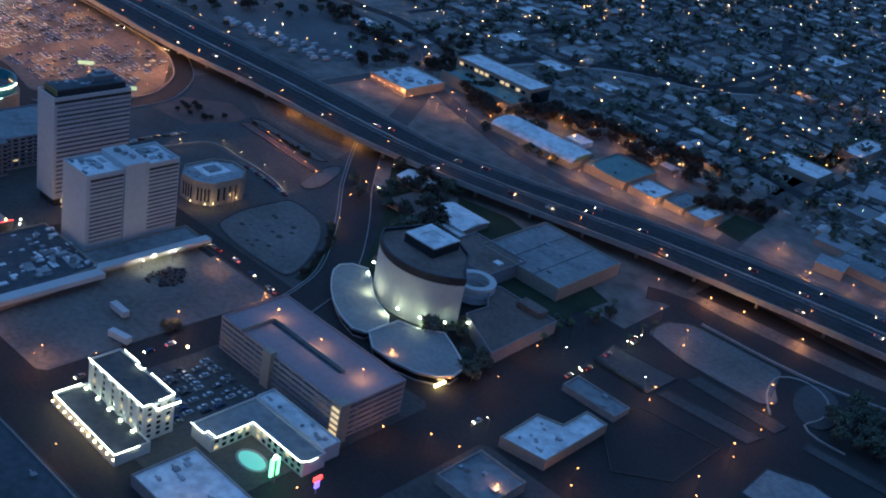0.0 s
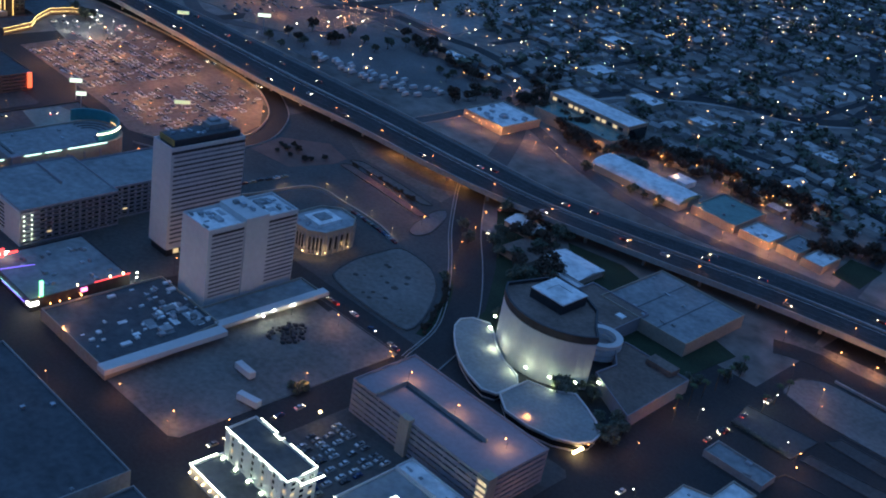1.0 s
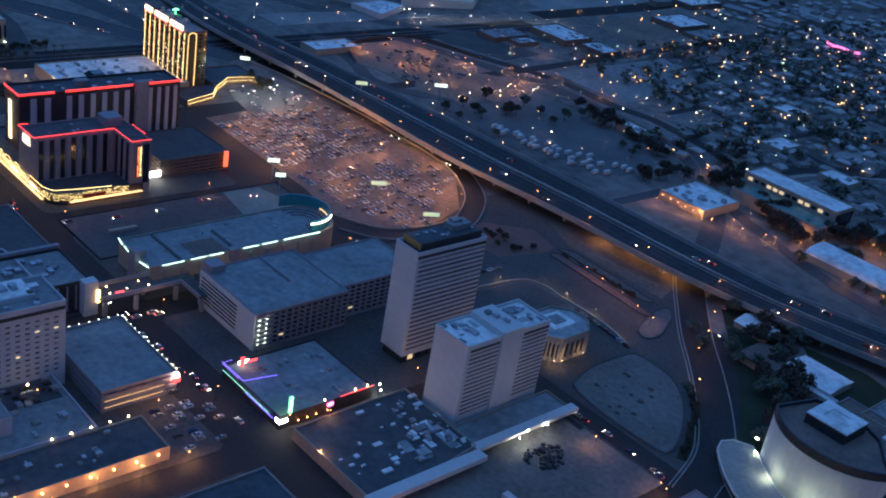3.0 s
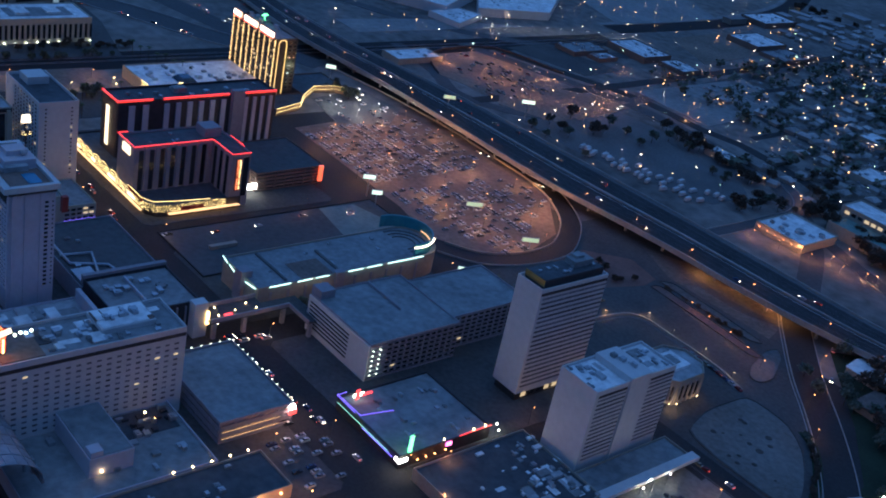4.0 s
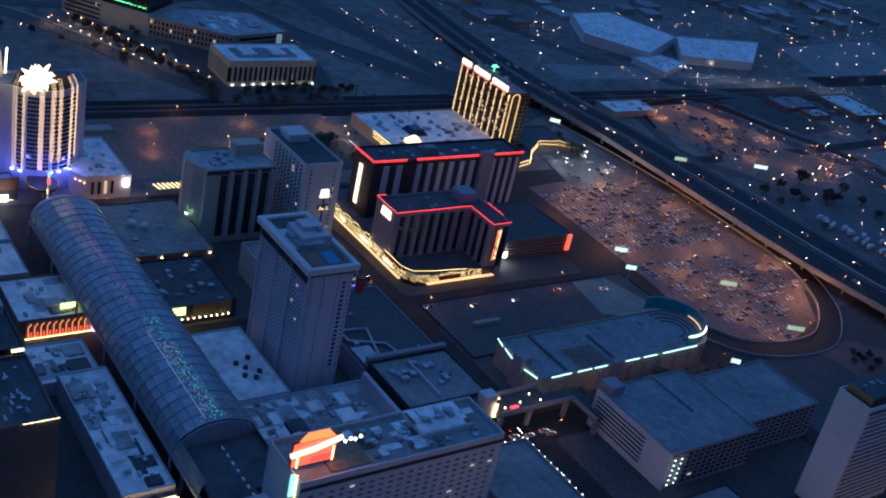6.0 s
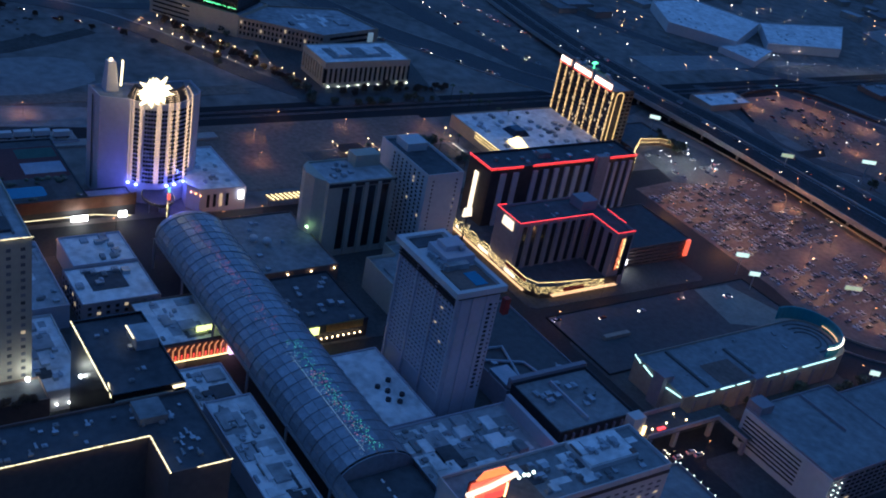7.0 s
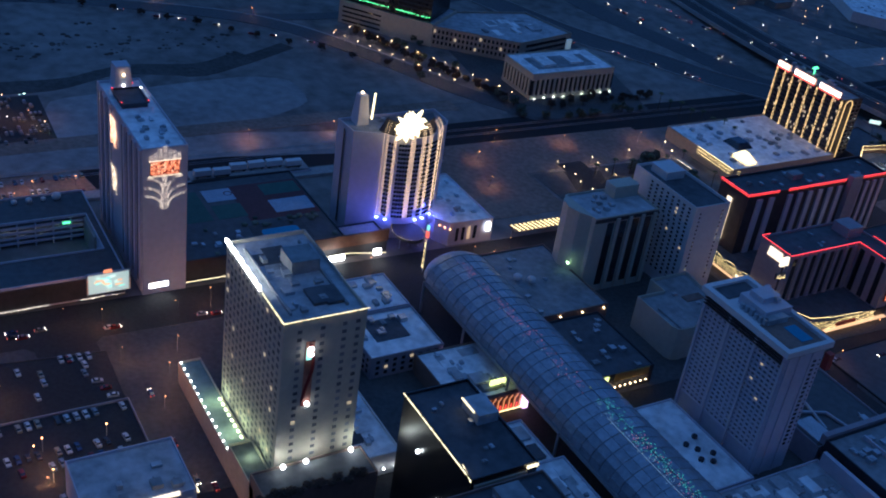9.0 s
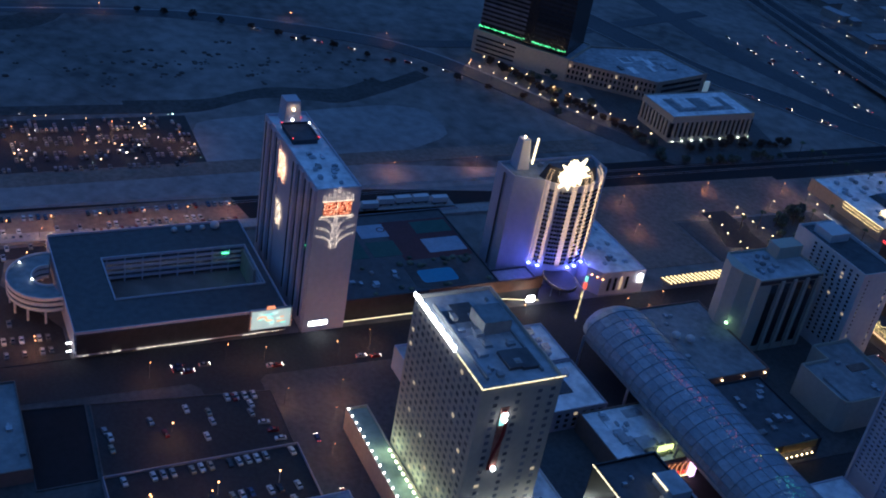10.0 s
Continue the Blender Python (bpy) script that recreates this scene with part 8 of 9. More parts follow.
for ob in list(scene.objects):
    if ob.parent or ob.type == 'CAMERA' or ob.name in ("ground", "sun"):
        continue
    if ob.name in SHIFTS:
        dx, dy, dz = SHIFTS[ob.name]
        ob.location = (ob.location.x + dx, ob.location.y + dy, ob.location.z)
        ob.scale.z = dz
    elif ob.type == 'MESH' or ob.name == "freeway":
        for part_ob in (ob, *ob.children):
            if part_ob.type == 'MESH':
                for vert in part_ob.data.vertices:
                    vert.co.x, vert.co.y = resurvey(vert.co.x, vert.co.y)
    else:
        ob.location.x, ob.location.y = resurvey(ob.location.x, ob.location.y)

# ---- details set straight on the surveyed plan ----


def kerbed(poly, material, label, z=0.2, kerb=0.3):
    """A lot with a pale raised kerb round it."""
    lot = solid("lot", Mesh().prism(poly, -0.4, z), M[material], label, "lot", kind="structure")
    inner = shrink(poly, kerb)
    part("kerb", Mesh().ring(poly, inner, z + 0.004, z + 0.3), M["paving"], lot, "pale concrete kerb")
    return lot


def rounded(poly, r=3.0):
    """Cuts each corner twice."""
    out = []
    for i, b in enumerate(poly):
        a, c = poly[i - 1], poly[(i + 1) % len(poly)]
        b, a, c = Vector(b), Vector(a), Vector(c)
        u, w = (a - b), (c - b)
        p, q = b + u.normalized() * min(r, u.length * 0.4), b + w.normalized() * min(r, w.length * 0.4)
        out += [tuple(p), tuple((p + 2 * b + q) / 4), tuple(q)]
    return out


def ccw(poly):
    s = sum(a[0] * b[1] - b[0] * a[1] for a, b in zip(poly, poly[1:] + poly[:1]))
    return poly if s > 0 else poly[::-1]


# south-east lots below the freeway
patch("lot_ground", [(-150, 250), (-35, 250), (-35, 410), (-150, 410)], "asphalt", "dark asphalt of side streets and lots", 0.07)
kerbed(rounded(ccw([(-143, 346), (-144, 361), (-136, 369), (-97, 371), (-93, 357), (-87, 349), (-91, 342), (-123, 341)])), "sand", "bare sandy lot with a pale kerb")
kerbed(ccw([(-145, 326), (-118, 329), (-119, 310), (-143, 311)]), "road2", "small dark car park with a pale kerb")
kerbed(ccw([(-117, 313), (-116, 319), (-80, 325), (-82, 316)]), "paving", "narrow strip of bare pale ground")
kerbed(ccw([(-117, 331), (-114, 338), (-78, 339), (-79, 330)]), "paving", "narrow strip of bare pale ground")
kerbed(ccw([(-120, 283), (-116, 301), (-86, 306), (-86, 276), (-101, 263)]), "asphalt", "dark empty asphalt lot with worn patches")
kerbed([(-78 + 9 * math.cos(a) - 4 * math.sin(a), 361 + 15 * math.sin(a)) for a in [radians(15 * k) for k in range(24)]], "road2", "oval turning place of grey asphalt")
kerbed(ccw([(-70, 291), (-71, 310), (-57, 316), (-40, 314), (-40, 290)]), "greyroof", "pale grey concrete lot")
kerbed(ccw([(-69, 331), (-69, 336), (-38, 338), (-38, 333)]), "paving", "pale verge beside a street")
shed = house_block("shed", "long low shed with a grey roof", -138, -116, 285, 294, 2.8, "concrete", "greyroof", 2)
hedge = Mesh()
rnd = random.Random(71)
for k in range(420):
    x, y = rnd.uniform(-143, -121), rnd.uniform(309.5, 312.5)
    s = rnd.uniform(0.2, 0.45)
    z = 0.3 + rnd.random() * 1.1
    hedge.quad((x - s, y, z), (x, y - s, z + s * rnd.random()), (x + s, y, z + 0.3 * s), (x, y + s, z - 0.2 * s))
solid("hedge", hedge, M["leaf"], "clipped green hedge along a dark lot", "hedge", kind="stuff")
for x, y, c in ((-117, 309, "sodium"), (-131, 355, "sodium"), (-91, 350, "sodium"), (-85, 332, "sodium"), (-83, 305, "sodium"), (-80, 280, "sodium"), (-106, 249, "sodium"), (-121, 311, "white"), (-140, 334, "white")):
    lamp_post(x, y, 5.5, c, power=0.45)
for k in range(16):
    plant(rnd.uniform(-72, -50), rnd.uniform(345, 372), 2, rnd.uniform(0.8, 1.2), 40 * k)

solid("kerb_wall", ribbon([(-134, 372, 1, 0), (-111, 372.5, 1, 0), (-95, 374, 1, 0), (-78, 377, 1, 0), (-60, 383, 1, 0), (-36, 390, 1, 0)], -0.45, 0.45, 0, 1.0), M["concrete"], "long pale wall between a lot and a ramp", "wall", kind="structure")
lane([(-162, 374), (-146, 381), (-123, 379.5), (-99, 381.5), (-77, 385), (-50, 392), (-10, 402)], 5.5, 0.16, "asphalt", "dark asphalt ramp below the freeway")
# the strip's paler brown paints ground lit orange
lane([(-160, 386), (-130, 391), (-105, 394), (-83, 397), (-40, 406)], 4.5, 0.14, "dustlit", "strip beside a ramp coloured as orange-lit ground")
solid("kerb", ribbon([(-86, 340, 1, 0), (-91, 347, 1, 0), (-95, 356, 1, 0), (-96, 366, 1, 0), (-90, 372, 1, 0), (-81, 371, 1, 0), (-75, 365, 1, 0), (-73, 354, 1, 0), (-75, 345, 1, 0), (-68, 341.5, 1, 0), (-58, 342, 1, 0)], -0.35, 0.35, 0, 0.5, 3), M["concrete"], "pale kerb round a turning place", "kerb", kind="structure")
for x, y in ((-128, 392), (-103, 395), (-142, 389)):
    lamp_post(x, y, 4.0, "sodium", r=0.4, power=2.0)

# interchange: underpass road, sandy lot, pavilion, islands and the loop ramp


def kerb_line(rows, off, label="pale concrete kerb", h=0.45, w=0.35, material="concrete"):
    return solid("kerb", ribbon([(x, y, 1, 0) for x, y in rows], off, off + w, 0, h, 4), M[material], label, "kerb", kind="structure")


patch("interchange_ground", ccw([(-408, 247), (-232, 247), (-232, 262), (-262, 300), (-330, 372), (-430, 372), (-430, 330), (-408, 300)]), "paving", "grey paved ground between roads", 0.10)
under = [(-226, 240), (-233, 262), (-243, 278), (-258, 296), (-273, 312), (-290, 329), (-310, 352), (-323, 368), (-340, 392)]
lane(under, 6.2, 0.2, "asphalt", "dark asphalt road passing below the freeway")
kerb_line(under, 6.3)
kerb_line(under, 7.6, h=0.3)
kerb_line(under, -6.6)
lane([(-306, 241), (-270, 240), (-241, 239), (-200, 237.5)], 6.0, 0.19, "asphalt", "dark asphalt street before a sandy lot")
kerbed(rounded(ccw([(-291, 252), (-296, 270), (-295, 294), (-284, 294.5), (-274, 293), (-263, 285), (-255, 275), (-247, 262), (-243, 249.5), (-262, 248.5), (-277, 249)]), 5.0), "sand", "empty pale sandy lot with rounded corners and a pale kerb", 0.24, 0.7)
lane([(-270, 294.5), (-262, 290), (-253, 279), (-246, 267), (-240, 253)], 1.8, 0.22, "leafground", "dark planted strip beside a road", 3)
for k in range(34):
    u = k / 33
    plant(-268 + 27.5 * u + rnd.uniform(-1, 1), 293.5 - 39 * u + 5.5 * math.sin(3.1 * u) + rnd.uniform(-1, 1), 3, rnd.uniform(0.35, 0.7), 37 * k)
tracks = Mesh()
for k in range(26):
    x, y = rnd.uniform(-286, -252), rnd.uniform(254, 284)
    if y > 254 + (-252 - x) * 1.2:
        continue
    tracks.ball(x, y, 0.24, rnd.uniform(0.5, 1.6), 0.16, 7, 4)
solid("earth_heaps", tracks, M["desertdark"], "low dark heaps and scuffs on a sandy lot", "heaps", kind="stuff")
oc = thing("event_pavilion", "octagonal beige pavilion with columns and a pale patched roof", "building", at=(-313, 267, 0))
octo = [(-324, 260), (-317, 254), (-309, 254.5), (-303.5, 259.5), (-303.5, 274), (-309, 280), (-318, 280.5), (-324, 274)]
shell(oc, octo, 0, 10.4, "beige", "dullroof", 1.0)
part("roof_block", Mesh().box(-319.5, -309.5, 261, 273, 9.4, 10.8), M["paleroof"], oc, "raised pale middle of the roof")
part("roof_cap", Mesh().box(-317.5, -312, 264, 270, 10.8, 11.2), M["greyroof"], oc)
for k in range(8):
    a, c = Vector(octo[k]), Vector(octo[(k + 1) % 8])
    for j in range(5):
        q = a.lerp(c, (j + 0.5) / 5)
        out = Vector(((c - a).y, -(c - a).x)).normalized() * 0.1
        part("column", Mesh().box(q.x + out.x - 0.35, q.x + out.x + 0.35, q.y + out.y - 0.35, q.y + out.y + 0.35, 0.2, 8.6), M["concrete"], oc)
        w = a.lerp(c, j / 5)
        if j:
            part("window", Mesh().box(w.x - 0.35, w.x + 0.35, w.y - 0.35, w.y + 0.35, 2, 7.6), M["glass"], oc)
roof_units(oc, -322, -305.5, 257, 277, 9.4, 9, 12, 1.3)
for x, y in ((-303, 255), (-301, 259), (-308, 251.5), (-301, 269)):
    lamp_post(x, y, 3.0, "warm", r=0.26, power=0.4)
arc = [(-362, 262), (-360, 274), (-358.5, 288), (-356, 295.5), (-349, 299), (-338, 298.6), (-326, 299), (-311, 298), (-299, 294.5)]
lane(arc, 2.0, 0.15, "shoulder", "pale curved footway", 3)
solid("retaining_wall", ribbon([(x, y, 1, 0) for x, y in arc], -0.35, 0.35, 0, 1.1, 3), M["beige"], "low curved beige wall", "wall", kind="structure")
for k in range(9):
    u = k / 8
    park(-327 + 28 * u, 296.2 - 2.2 * u * u, 0.16, -8 + rnd.uniform(-8, 8), rnd.randrange(7), group="parked cars")
for k in range(8):
    park(-372 + 3.0 * rnd.random(), 262 + 4.2 * k, 0.16, 90, rnd.randrange(7), group="parked cars")
for x, y in ((-352, 300.5), (-338, 300), (-322, 300.5), (-306, 298.5), (-360, 284)):
    lamp_post(x, y, 3.0, "warm", r=0.16, power=0.8)
kerbed(rounded(ccw([(-371, 324), (-349, 323), (-312, 320.5), (-308, 325), (-340, 328), (-369, 329.5)]), 2), "brickpave", "long brick-paved traffic island", 0.24)
kerbed(rounded(ccw([(-373, 332), (-350, 331.5), (-320, 330.5), (-316, 335), (-340, 337), (-368, 337.5)]), 2), "dustlit", "long dusty traffic island", 0.24)
kerbed(rounded(ccw([(-313, 331), (-311, 338), (-305, 332), (-297, 314), (-298, 306), (-303, 306), (-308, 314), (-310, 322)]), 3), "shoulder", "pale paved island with a rounded end", 0.26)
for k in range(22):
    plant(-368 + 50 * rnd.random(), 330.2 + rnd.uniform(-1, 1), 3, rnd.uniform(0.3, 0.6), 31 * k)
patch("brick_plaza", ccw([(-404, 296), (-378, 300), (-372, 322), (-374, 332), (-392, 336), (-408, 318)]), "brickpave", "broad brick-paved plaza", 0.14)
for k in range(10):
    plant(rnd.uniform(-400, -376), rnd.uniform(304, 322), rnd.choice((1, 3)), rnd.uniform(0.6, 1.0), 36 * k)
# lamp-lit ground put into the colour of this patch
patch("verge", ccw([(-373, 340), (-318, 341), (-322, 355), (-340, 370), (-372, 364), (-400, 352)]), "dustlit", "ground below the freeway coloured as if lamp-lit", 0.13)
lane([(-372, 352), (-352, 350), (-334, 352), (-322, 360)], 2.6, 0.16, "road2", "narrow slip road", 4)
for x, y in ((-353, 364), (-335, 366), (-368, 358), (-326, 362)):
    lamp_post(x, y, 4, "sodium", r=0.3, power=2.2)
loop = [(-640, 344), (-590, 352), (-540, 355.5), (-502, 354.5), (-480, 354), (-459, 350), (-437, 339), (-424, 327.5), (-412, 310), (-409.5, 295), (-411, 280), (-418, 264), (-432, 254)]
lane(loop, 4.6, 0.22, "asphalt", "dark asphalt slip road curving round a car park", 5)
kerb_line(loop, -5.4, "low pale wall along a slip road", 0.9, 0.5, "beige")
kerb_line(loop, 4.8, "low pale wall along a slip road", 0.6, 0.4)
for x, y in ((-496, 348), (-470, 345), (-447, 336), (-430, 323), (-419, 304), (-418, 284)):
    lamp_post(x, y, 5, "sodium", r=0.26, power=2.0)

# suburb: through roads with pale verges, empty lots and lit corners
main = [(-400, 505), (-389, 540), (-382, 571), (-349, 622), (-308, 648), (-285, 683), (-288, 720), (-295, 751), (-330, 825), (-368, 902), (-412, 981), (-470, 1080)]
lane(main, 5.5, 0.18, "asphalt", "dark asphalt road curving through the suburb")
lane([(x + 8.5, y - 4) for x, y in main[1:6]], 1.3, 0.2, "concrete", "pale pavement beside a road")
lane([(-662, 470), (-659, 486), (-605, 508), (-556, 526), (-502, 528), (-478, 534), (-430, 528), (-395, 521), (-340, 545), (-250, 560), (-160, 540)], 4.5, 0.16, "asphalt", "dark asphalt road crossing the suburb")
for poly, m in (([(-394, 600), (-392, 643), (-345, 690), (-330, 770), (-306, 745), (-308, 690), (-352, 650)], "paledesert"), ([(-349, 875), (-291, 922), (-316, 982), (-390, 960)], "paledesert"),
                
                ([(-620, 860), (-500, 900), (-520, 1050), (-660, 1000)], "paledesert"), ([(-150, 560), (-60, 555), (-60, 640), (-150, 620)], "paledesert"), ([(-205, 530), (-185, 530), (-190, 650), (-215, 640)], "paledesert")):
    patch("open_lot", ccw(poly), m, "open pale lot among the houses", 0.12)
for k in range(11):
    x, y = -545 + k * 62, 600 + (k % 3) * 14
    lane([(x, y - 60), (x - 4, y + 120), (x - 12, y + 420)], 2.6, 0.13, "asphalt", "narrow suburban street")
for k in range(7):
    y = 580 + k * 62
    lane([(-540, y + 20), (-300, y), (-60, y - 14), (200, y - 20)], 2.6, 0.135, "asphalt", "narrow suburban street")
for x0, x1, y0, y1, m in ((-420, -404, 566, 590, "paleroof"), (-372, -352, 556, 572, "paleroof"), (-210, -180, 566, 588, "paleroof"), (-232, -214, 520, 536, "greyroof"), (-196, -182, 628, 668, "paleroof"), (-330, -316, 560, 574, "paleroof"),
                         (-262, -246, 590, 602, "paleroof"), (-152, -132, 690, 712, "paleroof"), (-300, -280, 800, 826, "paleroof"), (-460, -440, 640, 660, "paleroof"), (-520, -490, 1010, 1040, "greyroof")):
    house_block("hall", "low flat-roofed hall with a pale roof" if m == "paleroof" else "low flat-roofed hall with a grey roof", x0, x1, y0, y1, 4.5, "beige", m, 3, big=2.4)
for x, y in ((-292, 482), (-280, 478), (-262, 492), (-240, 500), (-222, 512), (-300, 470), (-318, 452), (-250, 452), (-196, 604), (-190, 612), (-199, 596), (-184, 630), (-402, 488), (-392, 500), (-350, 478), (-330, 470), (-540, 470), (-600, 450), (-620, 470), (-210, 452), (-180, 505), (-150, 470)):
    lamp_post(x, y, 4.5, "sodium")
for k in range(34):
    plant(rnd.uniform(-330, -165), 496 + rnd.uniform(-5, 7), rnd.choice((0, 2)), rnd.uniform(0.8, 1.3), 33 * k)
for k in range(9):
    plant(rnd.uniform(-430, -400), rnd.uniform(505, 545), rnd.choice((0, 2)), rnd.uniform(0.8, 1.2), 71 * k)

# open land to the west: scrub, tracks and mounds
patch("graded_strip", [(-712, -420), (-694, -420), (-680, -8), (-668, 60), (-690, 60), (-702, -2)], "graded", "long pale graded strip beside the railway", 0.16)
for rows, w in (([(-768, -150), (-766, -100), (-764, -60), (-776, -28), (-771, 0), (-768, 13), (-782, 45), (-794, 68)], 4.5), ([(-771, -90), (-770, -50), (-780, -20), (-776, 14), (-788, 40)], 3.0), ([(-880, -190), (-868, -150), (-872, -118), (-890, -104)], 9.0)):
    lane(rows, w, 0.15 + 0.004 * w, "desertdark", "dark scrubby track over open land", 6)
patch("graded_lot", rounded(ccw([(-750, -64), (-757, 0), (-759, 35), (-751, 53), (-724, 52), (-700, 0), (-706, -73), (-730, -68)]), 8), "graded", "smooth pale graded lot", 0.17)
heaps = Mesh()
for k in range(60):
    x, y = rnd.gauss(-812, 16), rnd.uniform(-150, 40)
    for j in range(rnd.randrange(1, 6)):
        heaps.ball(x + rnd.gauss(0, 1.2), y + rnd.gauss(0, 3.5), 0.1, rnd.uniform(0.4, 1.6), 0.4, 6, 4)
solid("scrub_mounds", heaps, M["desertdark"], "low dark mounds and bushes on open land", "mounds", kind="stuff")
lane([(-890, -160), (-885, -40), (-857, 38), (-830, 78), (-788, 107), (-738, 134)], 0.8, 0.24, "desertpale", "pale planted median of a boulevard")
for k in range(16):
    u = k / 15
    plant(-884 + 150 * u ** 1.3, -60 + 196 * u + rnd.uniform(-2, 2), rnd.choice((1, 3)), rnd.uniform(0.8, 1.2), 50 * k)
for x, y in ((-885, -80), (-868, 20), (-838, 66), (-800, 98), (-893, -110)):
    lamp_post(x, y, 5, "sodium", power=0.6)

# street lamps over the downtown streets
for k in range(11):
    lamp_post(-556 + 40 * k, 128.5 if k % 2 else 145.5, 7, "sodium", r=0.22, power=0.8)
for x, y in ((-228, 160), (-236, 196), (-228, 228), (-312, 160), (-318, 200), (-404, 176), (-396, 212), (-410, 240), (-146, 172), (-150, 262), (-154, 290), (-478, 96), (-486, 176), (-478, 214), (-570, 60), (-578, 100), (-575, -20), (-574, -60), (-580, -96), (-488, -92), (-320, 60), (-316, 96), (-340, 134)):
    lamp_post(x, y, 7, "sodium", r=0.22, power=0.8)

# round gold lamps before the shops by the canopy
front = thing("gold_shop", "golden-lit shop front with round glowing domes below dark balls", "shop", at=(-403, 6, 0))
part("wall", Mesh().box(-405.4, -404.2, -16, 18, 0, 6.2), M["brownwall"], front)
part("soffit_light", Mesh().box(-404.2, -402.6, -15.5, 17.5, 5.9, 6.1), G["goldline"], front, "gold line of bulbs")
# wall strip emits to paint the gold light falling on the front
part("glowing_wall", Mesh().box(-404.2, -404.0, -15, 17, 1.0, 3.2), G["dimline"], front)
for k in range(5):
    y = -12.5 + 6.6 * k
    part("dome_lamp", Mesh().ball(-401.6, y, 3.4, 2.2, 0.45, 14, 8), G["dome"], front, "round glowing golden dome")
    part("ball", Mesh().ball(-403.4, y + 3.3, 7.4, 1.0, 1.0, 10, 6), M["dark"], front, "dark round ball")

# striped light awning before the round-fronted tower
aw = thing("light_awning", "flat awning of slanting golden light bars", "awning", at=(-587, 96, 0))
part("frame", Mesh().box(-589.5, -583.5, 78, 113, 3.9, 4.1), M["brownwall"], aw)
for k in range(17):
    y = 79 + 2 * k
    part("light_bar", Mesh().tube([(-589, y, 4.3), (-584, y + 1.2, 4.3)], 0.22, 5), G["goldline"], aw, "golden light bar")
for y in (80, 95, 111):
    part("post", Mesh().box(-589, -588.6, y, y + 0.4, 0, 3.9), M["steel"], aw)

# floodlights at the foot of the cream tower, as lit lamps
for x, y, z, e, c in ((-481.0, -62, 16.5, 70, (0.9, 1.0, 0.85)), (-481.0, -52, 16.5, 60, (0.9, 1.0, 0.85)), (-481.0, -41.5, 16.5, 70, (0.9, 1.0, 0.85)), (-520, -66.5, 10.5, 110, (0.75, 1.0, 0.55)), (-506, -66.5, 10.5, 110, (0.75, 1.0, 0.55)), (-492, -66.5, 12.5, 110, (0.75, 1.0, 0.55))):
    d = bpy.data.lights.new("flood_light", 'POINT')
    d.energy, d.color, d.shadow_soft_size = e, c, 0.6
    lo = new("flood_light", d)
    lo.location = (x, y, z)
# blue floods at the foot of the round-fronted tower
for x, y in ((-595, 20), (-592, 33), (-596, 46)):
    d = bpy.data.lights.new("blue_flood_light", 'POINT')
    d.energy, d.color, d.shadow_soft_size = 240, (0.12, 0.16, 1.0), 0.6
    lo = new("blue_flood_light", d)
    lo.location = (x, y, 11)

# dark planted ground round the underpass road and the city hall
for poly in ([(-232, 262), (-214, 262), (-222, 300), (-262, 350), (-290, 372), (-300, 360), (-262, 318), (-240, 288)], [(-206, 300), (-170, 306), (-166, 352), (-236, 372), (-262, 366), (-224, 326)], [(-326, 362), (-300, 378), (-330, 372)]):
    patch("planted_ground", ccw(poly), "leafground", "dark planted ground with trees", 0.17)
for k in range(36):
    u = rnd.random()
    plant(-216 - 64 * u + rnd.uniform(-4, 8), 290 + 74 * u + rnd.uniform(-10, 6), rnd.choice((0, 2, 2)), rnd.uniform(0.8, 1.25), 47 * k)
for x, y in ((-577, -120), (-577, -84), (-577, -48), (-568, -10), (-556, -66), (-484, -84)):
    lamp_post(x, y, 7, "sodium", r=0.2, power=2.2)
for x, y in ((-548, -120), (-516, -118), (-502, -96)):
    lamp_post(x, y, 4, "sodium", z=6.0 if x > -530 else 3.6, r=0.3, power=3.0)

# small lamps on the car park and along the slip roads
for x, y in ((-552, 296), (-530, 276), (-508, 312), (-486, 300), (-470, 332), (-456, 276), (-436, 312), (-560, 332), (-524, 336), (-496, 270)):
    lamp_post(x, y, 6, "sodium", r=0.28, power=2.4)

# lots, halls and rails beyond the freeway
lane([(-578, 400), (-579, 509), (-587, 670), (-595, 816), (-610, 1000)], 4.5, 0.19, "asphalt", "dark asphalt road between open lots")
for poly, m, lab in (([(-655, 428), (-657, 484), (-606, 500), (-586, 480), (-590, 415), (-622, 406)], "lot", "dusty brown lot inside a dark fence"), ([(-560, 452), (-562, 508), (-546, 515), (-536, 447)], "lot", "brown lamp-lit earth lot"),
                     ([(-569, 537), (-571, 663), (-519, 639), (-506, 538)], "desertpale", "wide pale earth lot"), ([(-661, 685), (-669, 780), (-615, 755), (-604, 657)], "lot", "wide brownish earth lot"),
                     ([(-600, 520), (-660, 500), (-664, 540), (-604, 560)], "paving", "grey paved yard"), ([(-760, 680), (-700, 660), (-705, 800), (-780, 830)], "desertpale", "wide pale earth lot"), ([(-730, 400), (-702, 400), (-700, 560), (-725, 470)], "desertpale", "strip of pale earth beside the railway")):
    patch("open_lot", ccw(poly), m, lab, 0.21)
solid("fence", ribbon([(x, y, 0.3, 0) for x, y in ((-622, 406), (-657, 428), (-659, 486), (-606, 503))], -1, 1, 0, 1.6), M["dark"], "dark fence round a dusty lot", "fence", kind="structure")
bend = [(-687, 640, 10, 0), (-690, 792, 10, 0), (-715, 921, 10, 0), (-765, 1031, 10, 0), (-823, 1132, 10, 0), (-960, 1400, 10, 0)]
